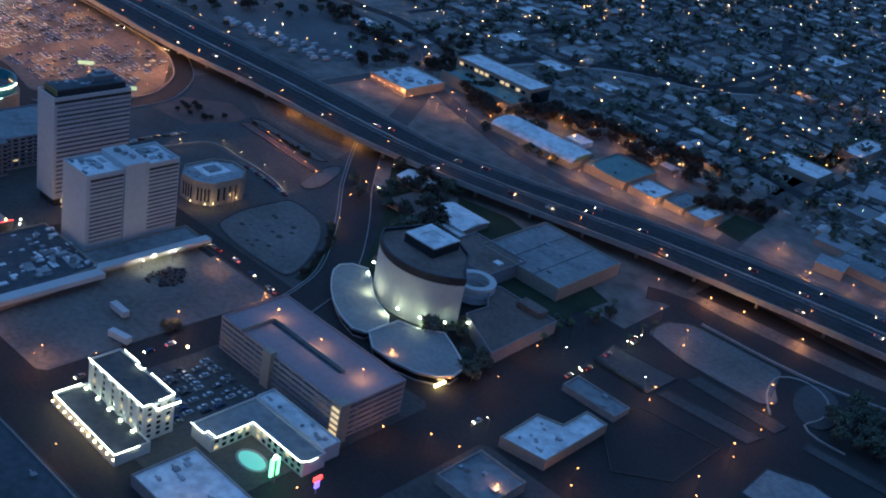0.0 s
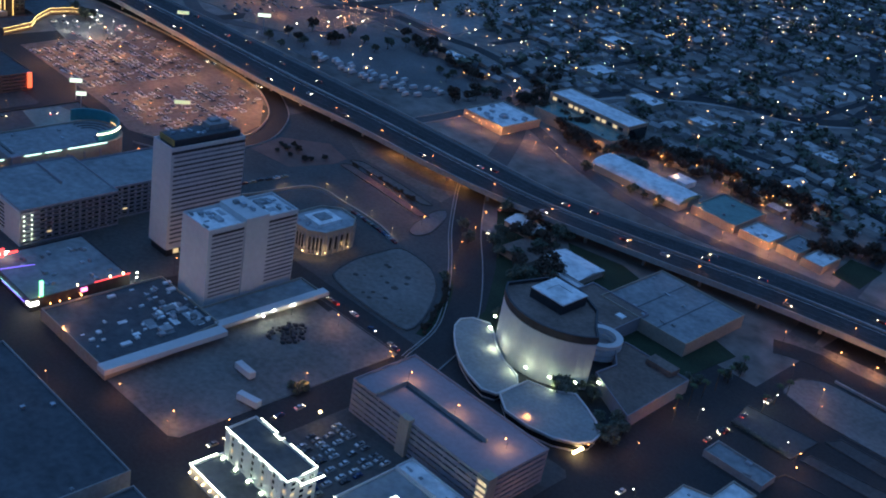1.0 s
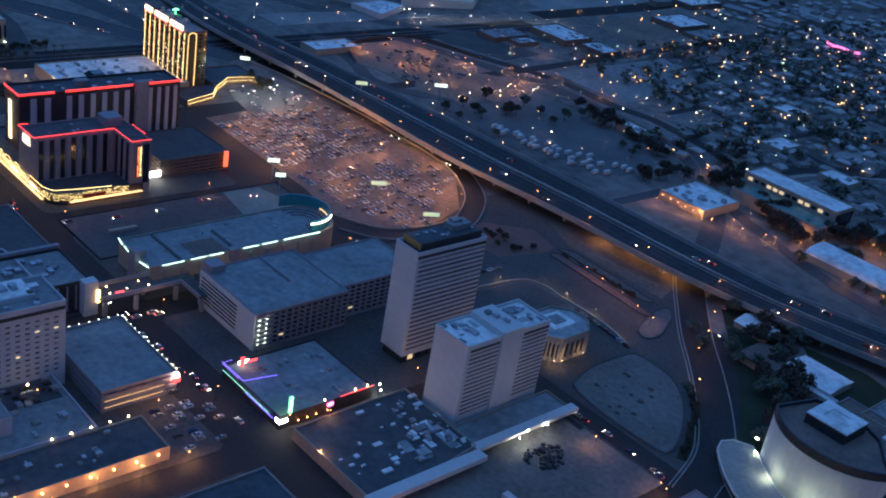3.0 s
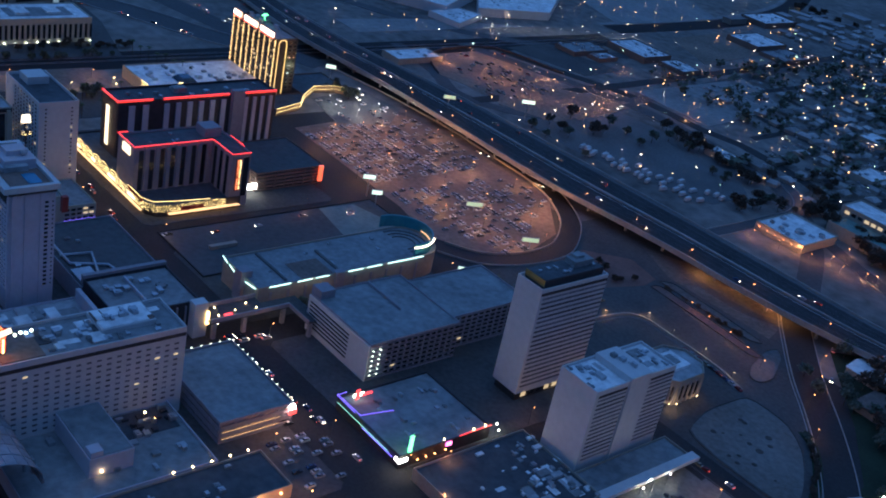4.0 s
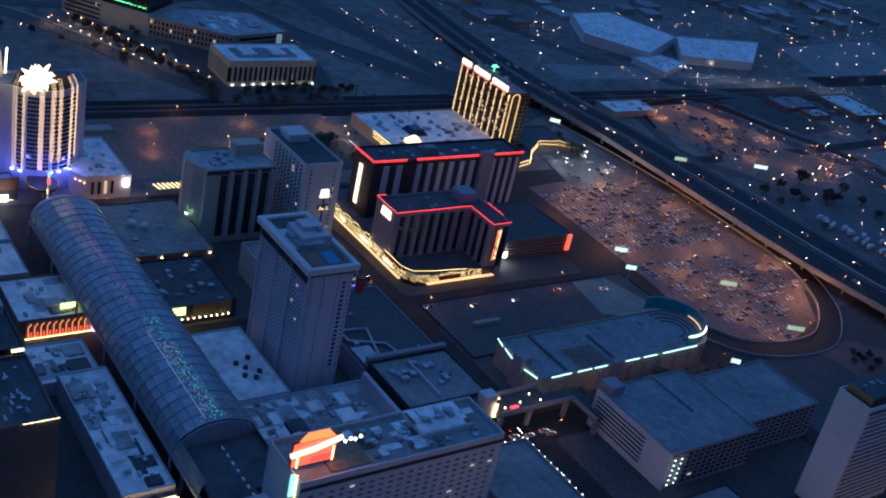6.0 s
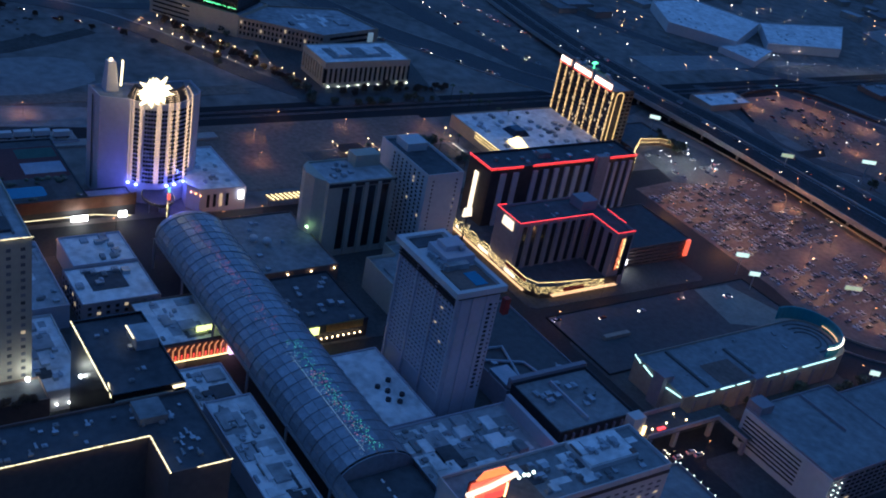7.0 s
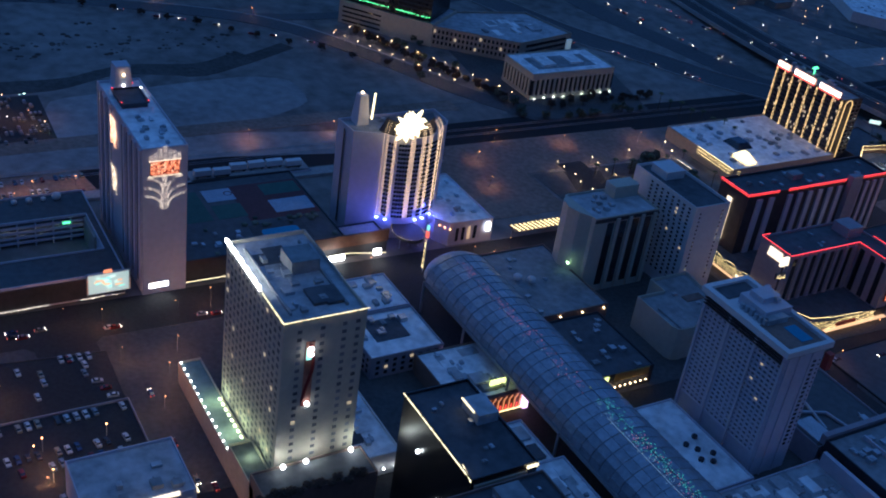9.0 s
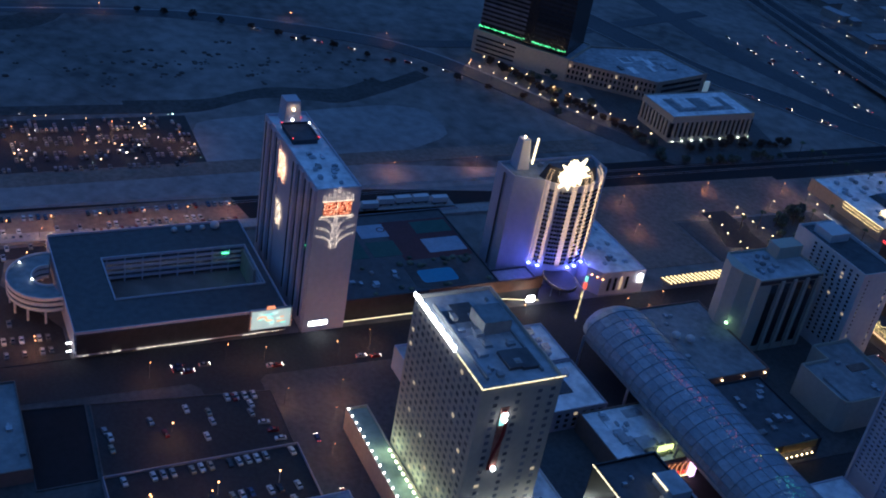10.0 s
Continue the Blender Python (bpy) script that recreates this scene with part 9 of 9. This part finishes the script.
solid("rail_bed", ribbon(bend, -1, 1, -0.4, 0.12), M["darkground"], "railway corridor painted near black, curving away", "railway", kind="structure")
solid("verge", ribbon(bend, 1.1, 1.6, -0.4, 0.2), M["desertpale"], "pale strip beside the railway", "verge", kind="structure")
for x0, x1, y0, y1, h, m in ((-652, -614, 596, 627, 5, "paleroof"), (-656, -636, 544, 580, 3.5, "greyroof"), (-652, -620, 746, 788, 5, "paleroof"), (-610, -586, 608, 629, 3.5, "paleroof"), (-615, -590, 742, 782, 3.5, "greyroof"), (-634, -622, 556, 576, 3, "paleroof"), (-700, -672, 830, 880, 5, "paleroof")):
    wh = house_block("warehouse", "low warehouse with a flat pale roof" if m == "paleroof" else "low warehouse with a flat grey roof", x0, x1, y0, y1, h, "brownwall", m, 8, big=2.6)
    for k in range(3):
        yy = y0 + (y1 - y0) * (k + 0.5) / 3
        part("roof_seam", Mesh().box(x0 + 0.6, x1 - 0.6, yy - 0.15, yy + 0.15, h - 0.7, h - 0.55), M["greyroof"], wh)
for x0, y0, n, s in ((-520, 440, 4, 14), (-492, 497, 9, 16), (-446, 492, 12, 14), (-528, 420, 3, 6), (-700, 950, 12, 16)):
    for k in range(n):
        plant(x0 + rnd.gauss(0, s), y0 + rnd.gauss(0, s * 0.45), rnd.choice((0, 2, 2)), rnd.uniform(0.8, 1.35), 53 * k)
for x, y in ((-577, 503), (-601, 559), (-584, 590), (-588, 640), (-592, 700), (-558, 527), (-520, 530), (-640, 470), (-600, 440), (-548, 480), (-592, 760)):
    lamp_post(x, y, 4.5, "sodium")
for x, y in ((-650, 100), (-626, 92), (-655, 150), (-648, 190), (-668, 120)):
    lamp_post(x, y, 5, "sodium", power=1.5)
for y in (70, 84, 98, 112):
    lamp_post(-318.5, y, 4.5, "sodium", r=0.32, power=2.0)
for x, y in ((-545, -72), (-530, -78), (-560, -30), (-556, -84)):
    lamp_post(x, y, 6, "sodium", r=0.2, power=1.6)

# courthouse and glass tower on the boulevard
co = thing("court_building", "long pale stone courthouse with rows of small windows", "office building", at=(-772, 182, 0))
shell(co, [(-781, 145), (-748, 184), (-757, 224), (-792, 215), (-800, 165)], 0, 12, "beige", "dullroof", 1.0)
roof_patches(co, -787, -760, 172, 212, 11.0, 14, 9, 9.0, ("greyroof", "dullroof", "paleroof"))
turn = math.degrees(math.atan2(39, 33))
for row in range(3):
    for k in range(22):
        u = (k + 0.5) / 22
        x, y = -781 + 33 * u + 0.05, 145 + 39 * u - 0.05
        w = Mesh().box(-0.55, 0.55, -0.12, 0.12, 2.2 + 3.1 * row, 4.0 + 3.1 * row)
        m = pose(x, y, 0, 0, 0, turn)
        w.v = [tuple(m @ Vector(p)) for p in w.v]
        part("window", w, G["dim"] if (k * 5 + row * 3) % 11 == 0 else M["glass"], co)
for row in range(3):
    part("window_band", Mesh().box(-0.1, 0.1, -16, 16, 2.4 + 3.1 * row, 3.8 + 3.1 * row), M["glass"], co).matrix_basis = pose(-752.3, 204, 0, 0, 0, 12.7)
ct = thing("glass_tower", "dark glass office tower with green light line and pale podium", "office tower", at=(-812, 140, 0))
foot = ccw([(-822, 113), (-799, 131.5), (-782, 146), (-800, 168), (-842, 146)])
shell(ct, foot, 13.2, 75, "black", "darkroof", 1.0)
shell(ct, ccw([(-824, 111), (-799, 129), (-779, 146), (-798, 172), (-848, 150)]), 0, 13, "cream", "dullroof", 0.8)
for (ax, ay), (bx, by), tone in (((-822, 113), (-801.5, 129.5), "softglass"), ((-797, 133.2), (-782, 146), "glass")):
    d = Vector((bx - ax, by - ay, 0))
    a_ = math.degrees(math.atan2(d.y, d.x))
    mid = ((ax + bx) / 2 + 0.12 * d.y / d.length, (ay + by) / 2 - 0.12 * d.x / d.length)
    band = Mesh().box(-d.length / 2, d.length / 2, -0.1, 0.1, 0, 1.2).done("floor_band", M[tone])
    for k in range(22):
        ob = new("floor_band", band)
        ob.matrix_basis = pose(mid[0], mid[1], 18 + 2.5 * k, 0, 0, a_)
        own(ob, ct)
    low = Mesh().box(-d.length / 2, d.length / 2, -0.1, 0.1, 0, 0.9).done("podium_band", M["glass"])
    for k in range(4):
        ob = new("podium_band", low)
        ob.matrix_basis = pose(mid[0] + 1.5 * d.y / d.length, mid[1] - 1.5 * d.x / d.length, 1.6 + 2.6 * k, 0, 0, a_)
        own(ob, ct)
bulb_run(ct, [(-822.5, 112.4, 15.5), (-801, 129.7, 15.5)], "green", 0.7, 0.35, 0.9, 5, 0.2, "green light line")
bulb_run(ct, [(-797.5, 132.4, 15.5), (-782, 145.3, 15.5)], "green", 0.7, 0.35, 0.9, 6, 0.2, "green light line")
for k in range(11):
    lamp_post(-797 + 7.2 * k, 95.5 + 3.8 * k - 0.04 * k * k, 5, "warm", r=0.34, power=0.8)
for k in range(13):
    lamp_post(-803 + 8.2 * k, 109 + 4.6 * k - 0.09 * k * k, 5, "warm", r=0.34, power=0.8)
for k in range(40):
    u = k / 39
    plant(-804 + 102 * u + rnd.uniform(-2, 2), 113 + 40 * u + rnd.uniform(-3, 3), rnd.choice((1, 1, 3)), rnd.uniform(0.7, 1.1), 57 * k)
for k in range(20):
    plant(-697 + rnd.uniform(-3, 6), 168 + 3.4 * k, rnd.choice((1, 3)), rnd.uniform(0.6, 1.1), 57 * k)
for y in (132, 151):
    for k in range(6):
        lamp_post(-634 + 6.6 * k, y, 4, "warm", r=0.3, power=0.7)
for x, y in ((-639, 198), (-630, 195), (-619, 191), (-636, 174), (-622, 170)):
    lamp_post(x, y, 4, "warm", r=0.34)
patch("sunken_court", rect(-637, -600, 135, 148), "asphalt", "dark sunken court with lamps round it", 0.3)
# strip of parked cars between the railway and the garage, and the lit car park beyond
patch("car_park", ccw([(-682, -260), (-682, -66), (-658, -62), (-658, -260)]), "lot", "narrow car park beside the railway", 0.24)
for k in range(37):
    for x in (-677, -664):
        if rnd.random() < 0.7:
            park(x + rnd.uniform(-0.3, 0.3), -156 + 2.5 * k, 0.26, rnd.choice((0, 180)), rnd.randrange(7), group="parked cars")
for k in range(6):
    lamp_post(-670, -150 + 16 * k, 5, "sodium", r=0.28, power=1.6)
for k in range(6):
    lamp_post(-742 + 6 * (k % 3), -140 + 13 * k, 6, "sodium", r=0.26, power=2.4)
# light traffic on the motorway and the boulevard
for ax, ay, bx, by, n in ((-840, 300, -715, 318, 14), (-845, 330, -760, 350, 10), (-860, -8, -790, 90, 7), (-785, 230, -700, 285, 7)):
    for k in range(n):
        u = (k + rnd.random()) / n
        park(ax + (bx - ax) * u, ay + (by - ay) * u + rnd.uniform(-4, 4), 0.28, math.degrees(math.atan2(by - ay, bx - ax)) + rnd.choice((0, 180)), 7 + rnd.randrange(7))
lane([(-900, 205), (-846, 222), (-785, 243), (-744, 268), (-706, 290), (-680, 312)], 11, 0.2, "road2", "broad grey motorway beside open land")
for off in (-11.6, 11.0):
    kerb_line([(-900, 205), (-846, 222), (-785, 243), (-744, 268), (-706, 290), (-680, 312)], off, "pale concrete barrier", 0.7, 0.5)
# exhibition halls beyond the railway
exh = thing("exhibition_hall", "sprawling exhibition hall with bright pale roofs", "hall", at=(-770, 530, 0))
for poly, h in (([(-818, 497), (-822, 541), (-766, 561), (-731, 500), (-772, 472)], 7.5), ([(-770, 566), (-757, 648), (-712, 592), (-728, 530)], 6.5), ([(-731, 484), (-735, 516), (-719, 526), (-701, 489)], 4.5)):
    poly = ccw(poly)
    shell(exh, poly, 0, h, "whitewall", "paleroof", 0.6)
    a, b, c = Vector(poly[0]), Vector(poly[1]), Vector(poly[-1])
    for k in range(12):
        q = a + (0.15 + 0.55 * rnd.random()) * (b - a) + (0.15 + 0.55 * rnd.random()) * (c - a)
        part("skylight", Mesh().box(q.x, q.x + 1.4, q.y, q.y + 1.0, h - 0.6, h - 0.3), M["greyroof"], exh)
for k in range(12):
    part("wall_lamp", Mesh().ball(-728 + 1.4 * k, 486 + 3.6 * k, 3.2, 0.26), G["white"], exh)
for k in range(12):
    lamp_post(-700 + 3.5 * k, 520 + 11 * k, 4, "white", r=0.22, power=0.7)
# low sheds and stores of the far industrial blocks
sheds = [Mesh(), Mesh()]
for k in range(300):
    if k < 200:
        x, y = rnd.uniform(-1150, -790), rnd.uniform(330, 900)
        if y < 395 + 0.1 * (x + 1000) or -830 < x and 460 < y < 660:
            continue
    elif k < 232:
        x, y = rnd.uniform(-700, -600), rnd.uniform(790, 1150)
    else:
        x, y = rnd.uniform(-170, 250), rnd.uniform(470, 900)
    w, d, h, a = rnd.uniform(4, 13), rnd.uniform(3.5, 9), rnd.uniform(2.5, 5), math.radians(rnd.choice((0, 4, 12, 90)))
    c_, s_ = math.cos(a), math.sin(a)
    base = [(x + c_ * p - s_ * q, y + s_ * p + c_ * q) for p, q in ((-w, -d), (w, -d), (w, d), (-w, d))]
    sheds[0].prism(base, 0, h)
    sheds[1].prism(shrink(base, -0.3), h + 0.004, h + 0.5)
sh_ = tagged(new("far_sheds", sheds[1].done("far_sheds", M["shedroof"])), "flat roofs of low sheds in the distance", "sheds", kind="stuff")
tagged(part("shed_walls", sheds[0], M["stucco"], sh_), kind="stuff")
# yards, drives and clutter round the houses
THROUGH = [main, [(-662, 470), (-605, 508), (-556, 526), (-502, 528), (-430, 528), (-395, 521), (-340, 545), (-250, 560), (-160, 540)], [(-160, 396), (-172, 470), (-188, 560), (-205, 700)], [(-270, 690), (-231, 716), (-150, 735)]]
LOTS = ((-360, -288, 690, 778), (-350, -272, 806, 905), (-400, -340, 598, 690))


def on_road(x, y):
    """Whether a spot lies on a through road or an empty lot."""
    if any(a < x < b and c < y < d for a, b, c, d in LOTS):
        return True
    p = Vector((x, y))
    for row in THROUGH:
        for a, b in zip(row, row[1:]):
            a, b = Vector(a), Vector(b)
            u = max(0.0, min(1.0, (p - a).dot(b - a) / (b - a).length_squared))
            if (p - a.lerp(b, u)).length < 11:
                return True
    return False


yards, clutter = Mesh(), Mesh()
for k in range(3600):
    x, y = rnd.uniform(-560, 330), 505 + 760 * rnd.random() ** 1.3
    if x < -470 and y < 600 or -395 < x < -325 and y < 530 or -265 < x < -180 and y < 500 or on_road(x, y):
        continue
    w, d = rnd.uniform(1.5, 6), rnd.uniform(1.5, 5)
    yards.prism(rect(x - w, x + w, y - d, y + d), -0.1, 0.03 + 0.00002 * k)
    for j in range(2):
        p, q, e, h = x + rnd.uniform(-7, 7), y + rnd.uniform(-6, 6), rnd.uniform(0.5, 1.6), rnd.uniform(0.6, 1.9)
        clutter.box(p - e, p + e, q - 0.7 * e, q + 0.7 * e, 0, h)
tagged(new("yards", yards.done("yards", M["yard"])), "patchwork of pale and dark suburban yards", "yards", kind="stuff")
tagged(new("yard_clutter", clutter.done("yard_clutter", M["shedroof"])), "small sheds, cars and bins in the yards", "clutter", kind="stuff")
# belts of street trees and lamp-lit streets next to the freeway
for x0, y0, x1, y1, n, spread in ((-300, 506, -215, 520, 60, 4), (-330, 478, -300, 500, 24, 5), (-395, 482, -388, 500, 14, 4), (-418, 430, -405, 470, 7, 5), (-196, 470, -178, 500, 24, 5), (-350, 470, -318, 462, 20, 6), (-380, 480, -345, 484, 22, 3)):
    for k in range(n):
        u = rnd.random()
        plant(x0 + (x1 - x0) * u + rnd.gauss(0, spread * 0.5), y0 + (y1 - y0) * u + rnd.gauss(0, spread * 0.5), rnd.choice((0, 2, 2)), rnd.uniform(0.7, 1.25), 61 * k)
for x, y in ((-284, 500), (-262, 503), (-240, 505), (-300, 492), (-366, 432), (-352, 440), (-328, 444), (-312, 440), (-260, 704), (-236, 716), (-214, 722), (-250, 440), (-228, 440), (-206, 445), (-130, 452), (-112, 462), (-96, 470)):
    lamp_post(x, y, 4.5, "sodium", r=0.28, power=1.1)
lane([(-270, 690), (-250, 706), (-231, 716), (-205, 724), (-150, 735)], 5, 0.2, "road2", "grey lamp-lit avenue")
lane([(-398, 396), (-397, 426), (-397, 452), (-397, 474), (-404, 492), (-420, 505), (-445, 512)], 3.6, 0.24, "road2", "grey asphalt ramp curving off the freeway", 4)
for off in (-4.2, 3.8):
    kerb_line([(-398, 396), (-397, 426), (-397, 452), (-397, 474), (-404, 492), (-420, 505), (-445, 512)], off, h=0.5)
patch("open_lot", ccw([(-592, 432), (-569, 411), (-536, 428), (-552, 512), (-590, 470)]), "lot", "brown lamp-lit earth lot", 0.225)
patch("forecourt", ccw([(-600, 296), (-566, 290), (-556, 318), (-575, 340), (-606, 334)]), "shoulder", "lit asphalt forecourt full of lamps", 0.2)
for x, y in ((-592, 302), (-580, 298), (-570, 306), (-586, 316), (-574, 324), (-596, 326)):
    lamp_post(x, y, 5, "white", r=0.3, power=2.4)
for k in range(16):
    park(rnd.uniform(-600, -562), rnd.uniform(296, 334), 0.22, rnd.choice((0, 90, 180)), rnd.choice((7, 8, 0, 1, 2)))
for x, y in ((-640, 425), (-612, 436), (-630, 468), (-598, 478), (-572, 440), (-556, 462), (-560, 500), (-648, 452)):
    lamp_post(x, y, 6, "sodium", r=0.24, power=3.2)
for k in range(14):
    park(rnd.uniform(-655, -600), rnd.uniform(420, 490), 0.22, rnd.choice((0, 90)), rnd.randrange(7))
nl = thing("neon_sign", "wavy magenta neon sign on a distant roof", "neon sign", at=(-535, 866, 0))
part("roof", Mesh().box(-552, -518, 868, 886, 0, 4.4), M["greyroof"], nl)
for dz in (4.6, 6.0):
    part("tube", Mesh().tube([(-550, 862, dz + 1.6), (-545, 863, dz), (-538, 865, dz + 0.5), (-530, 866, dz - 0.4), (-520, 867.6, dz)], 0.16), G["magenta"], nl, "magenta neon tube")

# lots and cars about the railway-end hotel
kerbed(ccw([(-569, -139), (-563, -86), (-536, -86.6), (-536, -141)]), "asphalt", "dark asphalt car park with a pale kerb", 0.24, 0.4)
kerbed(ccw([(-571, -158), (-569.4, -140), (-537, -141.6), (-537, -158)]), "darkground", "dark empty lot with a pale kerb", 0.22, 0.4)
rnd = random.Random(77)
for x, y, turn in ((-556, -137, 5), (-553, -136, 5), (-548, -136.5, 5), (-557, -124, 8), (-551, -121, 8), (-560, -113, 4), (-557, -107, 4), (-553, -107, 6), (-547, -110, 4), (-562, -98, 5), (-558, -94, 5), (-554, -95, 5), (-549, -92.5, 85), (-545, -91, 85), (-541, -90, 85)):
    park(x, y, 0.3, turn + rnd.choice((0, 180)), rnd.randrange(7), group="parked cars")
for k in range(4):
    park(-562.5 + 0.2 * k, -100 + 2.7 * k, 0.3, 2, rnd.choice((0, 1)), group="parked cars")
for x, share in ((-532, 0.75), (-519, 0.6), (-514, 0.5), (-501, 0.6)):
    for k in range(20):
        if rnd.random() < share:
            park(x + rnd.uniform(-0.3, 0.3), -139 + 2.6 * k, 2.96, rnd.choice((0, 180)) + 6, rnd.randrange(7), group="parked cars")
patch("lot", ccw([(-655, -200), (-592, -200), (-591.6, -140.5), (-608, -140.5), (-636, -156), (-655, -152)]), "asphalt", "dark lamp-lit hotel car park", 0.2)
patch("lot", ccw([(-670, -200), (-656, -200), (-650, -140), (-650, -74), (-672, -74)]), "asphalt", "dark lamp-lit strip of parking beside the railway", 0.18)
EXTRA = [Mesh(), Mesh()]
for x, y0, y1, share, turn in ((-597, -200, -143, 0.6, 0), (-604, -200, -146, 0.7, 0), (-613, -200, -158, 0.5, 0), (-634, -200, -158, 0.5, 0), (-652, -200, -146, 0.7, 0), (-657.5, -180, -76, 0.55, 0), (-668, -180, -76, 0.5, 0)):
    y = y0
    while y < y1:
        y += 2.6
        if rnd.random() > share:
            continue
        m = pose(x + rnd.uniform(-0.3, 0.3), y, 0.16, 0, 0, turn + rnd.choice((0, 180)))
        for dst, src in zip(EXTRA, car_hull()):
            n = len(dst.v)
            dst.v += [tuple(m @ Vector(p)) for p in src.v]
            dst.f += [tuple(n + q for q in f) for f in src.f]
hotel_cars = tagged(new("lot_cars", EXTRA[0].done("lot_cars", M["carmix"])), "rows of parked cars beside the hotel garage", "cars", kind="stuff")
tagged(part("cabin_glass", EXTRA[1], M["glass"], hotel_cars), kind="stuff")
for x, y in ((-600, -150), (-600, -172), (-640, -150), (-662, -140), (-662, -116), (-662, -94), (-618, -165)):
    lamp_post(x, y, 5, "sodium", r=0.26, power=0.8)
# loading platform beside the railway
dock = thing("loading_platform", "long pale platform with trailers beside the railway", "platform", at=(-664, -2, 0))
part("slab", Mesh().box(-669, -657, -27, 23, 0, 1.2), M["concrete"], dock)
part("edge_rail", Mesh().box(-657.2, -657, -27, 23, 1.2, 2.1), M["lilac"], dock, "pale rail along the edge")
trailer = thing("trailer", "pale box trailer standing on a platform", "trailer", "parked trailers", at=(0, 0, 0))
part("box", Mesh().box(-1.3, 1.3, -3.4, 3.4, 0.9, 3.2), M["whitewall"], trailer)
part("chassis", Mesh().box(-1.0, 1.0, -3.3, 3.3, 0.45, 0.88), M["dark"], trailer)
for yy in (-2.4, 2.2):
    part("wheel", Mesh().tube([(-1.25, yy, 0.45), (1.25, yy, 0.45)], 0.45, 8), M["dark"], trailer)
for k in range(6):
    m = pose(-663 + rnd.uniform(-2, 2), -22 + 7.8 * k, 1.2, 0, 0, rnd.uniform(-4, 4))
    if k:
        copy_thing(trailer, m)
    else:
        trailer.matrix_basis = m
patch("rail_verge", ccw([(-712, -300), (-701, -300), (-701, 120), (-712, 120)]), "lot", "brownish lamp-lit verge beyond the railway", 0.2)
for y in (-32, 8, 48):
    lamp_post(-690, y, 6, "sodium", r=0.26, power=2.2)

# flat stretch of the street canopy and its portal with an orange panel
deck = thing("canopy_deck", "dark flat roof between two stretches of the vaulted canopy", "roof", at=(-399, 32, 0))
part("roof", Mesh().box(-412.5, -391.5, 21, 43.5, 13.4, 14.2).box(-391.5, -386, 21, 33.5, 13.4, 14.2), M["darkroof"], deck)
for k in range(7):
    part("roof_patch", Mesh().box(-410 + 3.4 * k, -408.6 + 3.4 * k, 31.5, 32.1, 14.2, 14.5), M["paleroof"], deck)
for x in (-411, -393):
    for y in (21.5, 43):
        part("post", Mesh().box(x - 0.4, x + 0.4, y - 0.4, y + 0.4, 0, 13.4), M["steel"], deck)
gate = thing("street_portal", "pale portal block with a tapering panel that glows orange itself", "portal", at=(-383.5, 27, 0.0))
part("block", Mesh().box(-386, -381.6, 16.5, 33.5, 8.5, 17), M["lilac"], gate)
for y0 in (16.5, 28.0):
    part("pier", Mesh().box(-386, -381.6, y0, y0 + 5.5, 0, 8.5), M["lilac"], gate)
# panel gives off its own orange; the light on it is painted in
tap = Mesh()
tap.v = [(x, y, z) for x in (-381.6, -381.2) for y, z in ((23.4, 1.0), (27.6, 1.0), (30.5, 16), (20.5, 16))]
tap.f = [(3, 2, 1, 0), (4, 5, 6, 7), (0, 1, 5, 4), (1, 2, 6, 5), (2, 3, 7, 6), (3, 0, 4, 7)]
part("orange_panel", tap, G["portal"], gate, "tapering panel that glows orange itself")
# planting on the roof terrace before the cream tower
for k in range(14):
    plant(-472.5 + rnd.uniform(0, 1.5) + (k % 2), -72 + 2.2 * k, 3, rnd.uniform(0.5, 0.8), 31 * k, 13.7)

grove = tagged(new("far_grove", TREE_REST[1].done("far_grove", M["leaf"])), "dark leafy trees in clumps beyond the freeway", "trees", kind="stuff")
tagged(part("trunks", TREE_REST[0], M["bark"], grove), kind="stuff")
for x, y in ((-648, -146), (-634, -160), (-610, -164), (-596, -150), (-652, -110), (-600, -170), (-626, -182)):
    lamp_post(x, y, 5, "sodium", r=0.3, power=2.2)
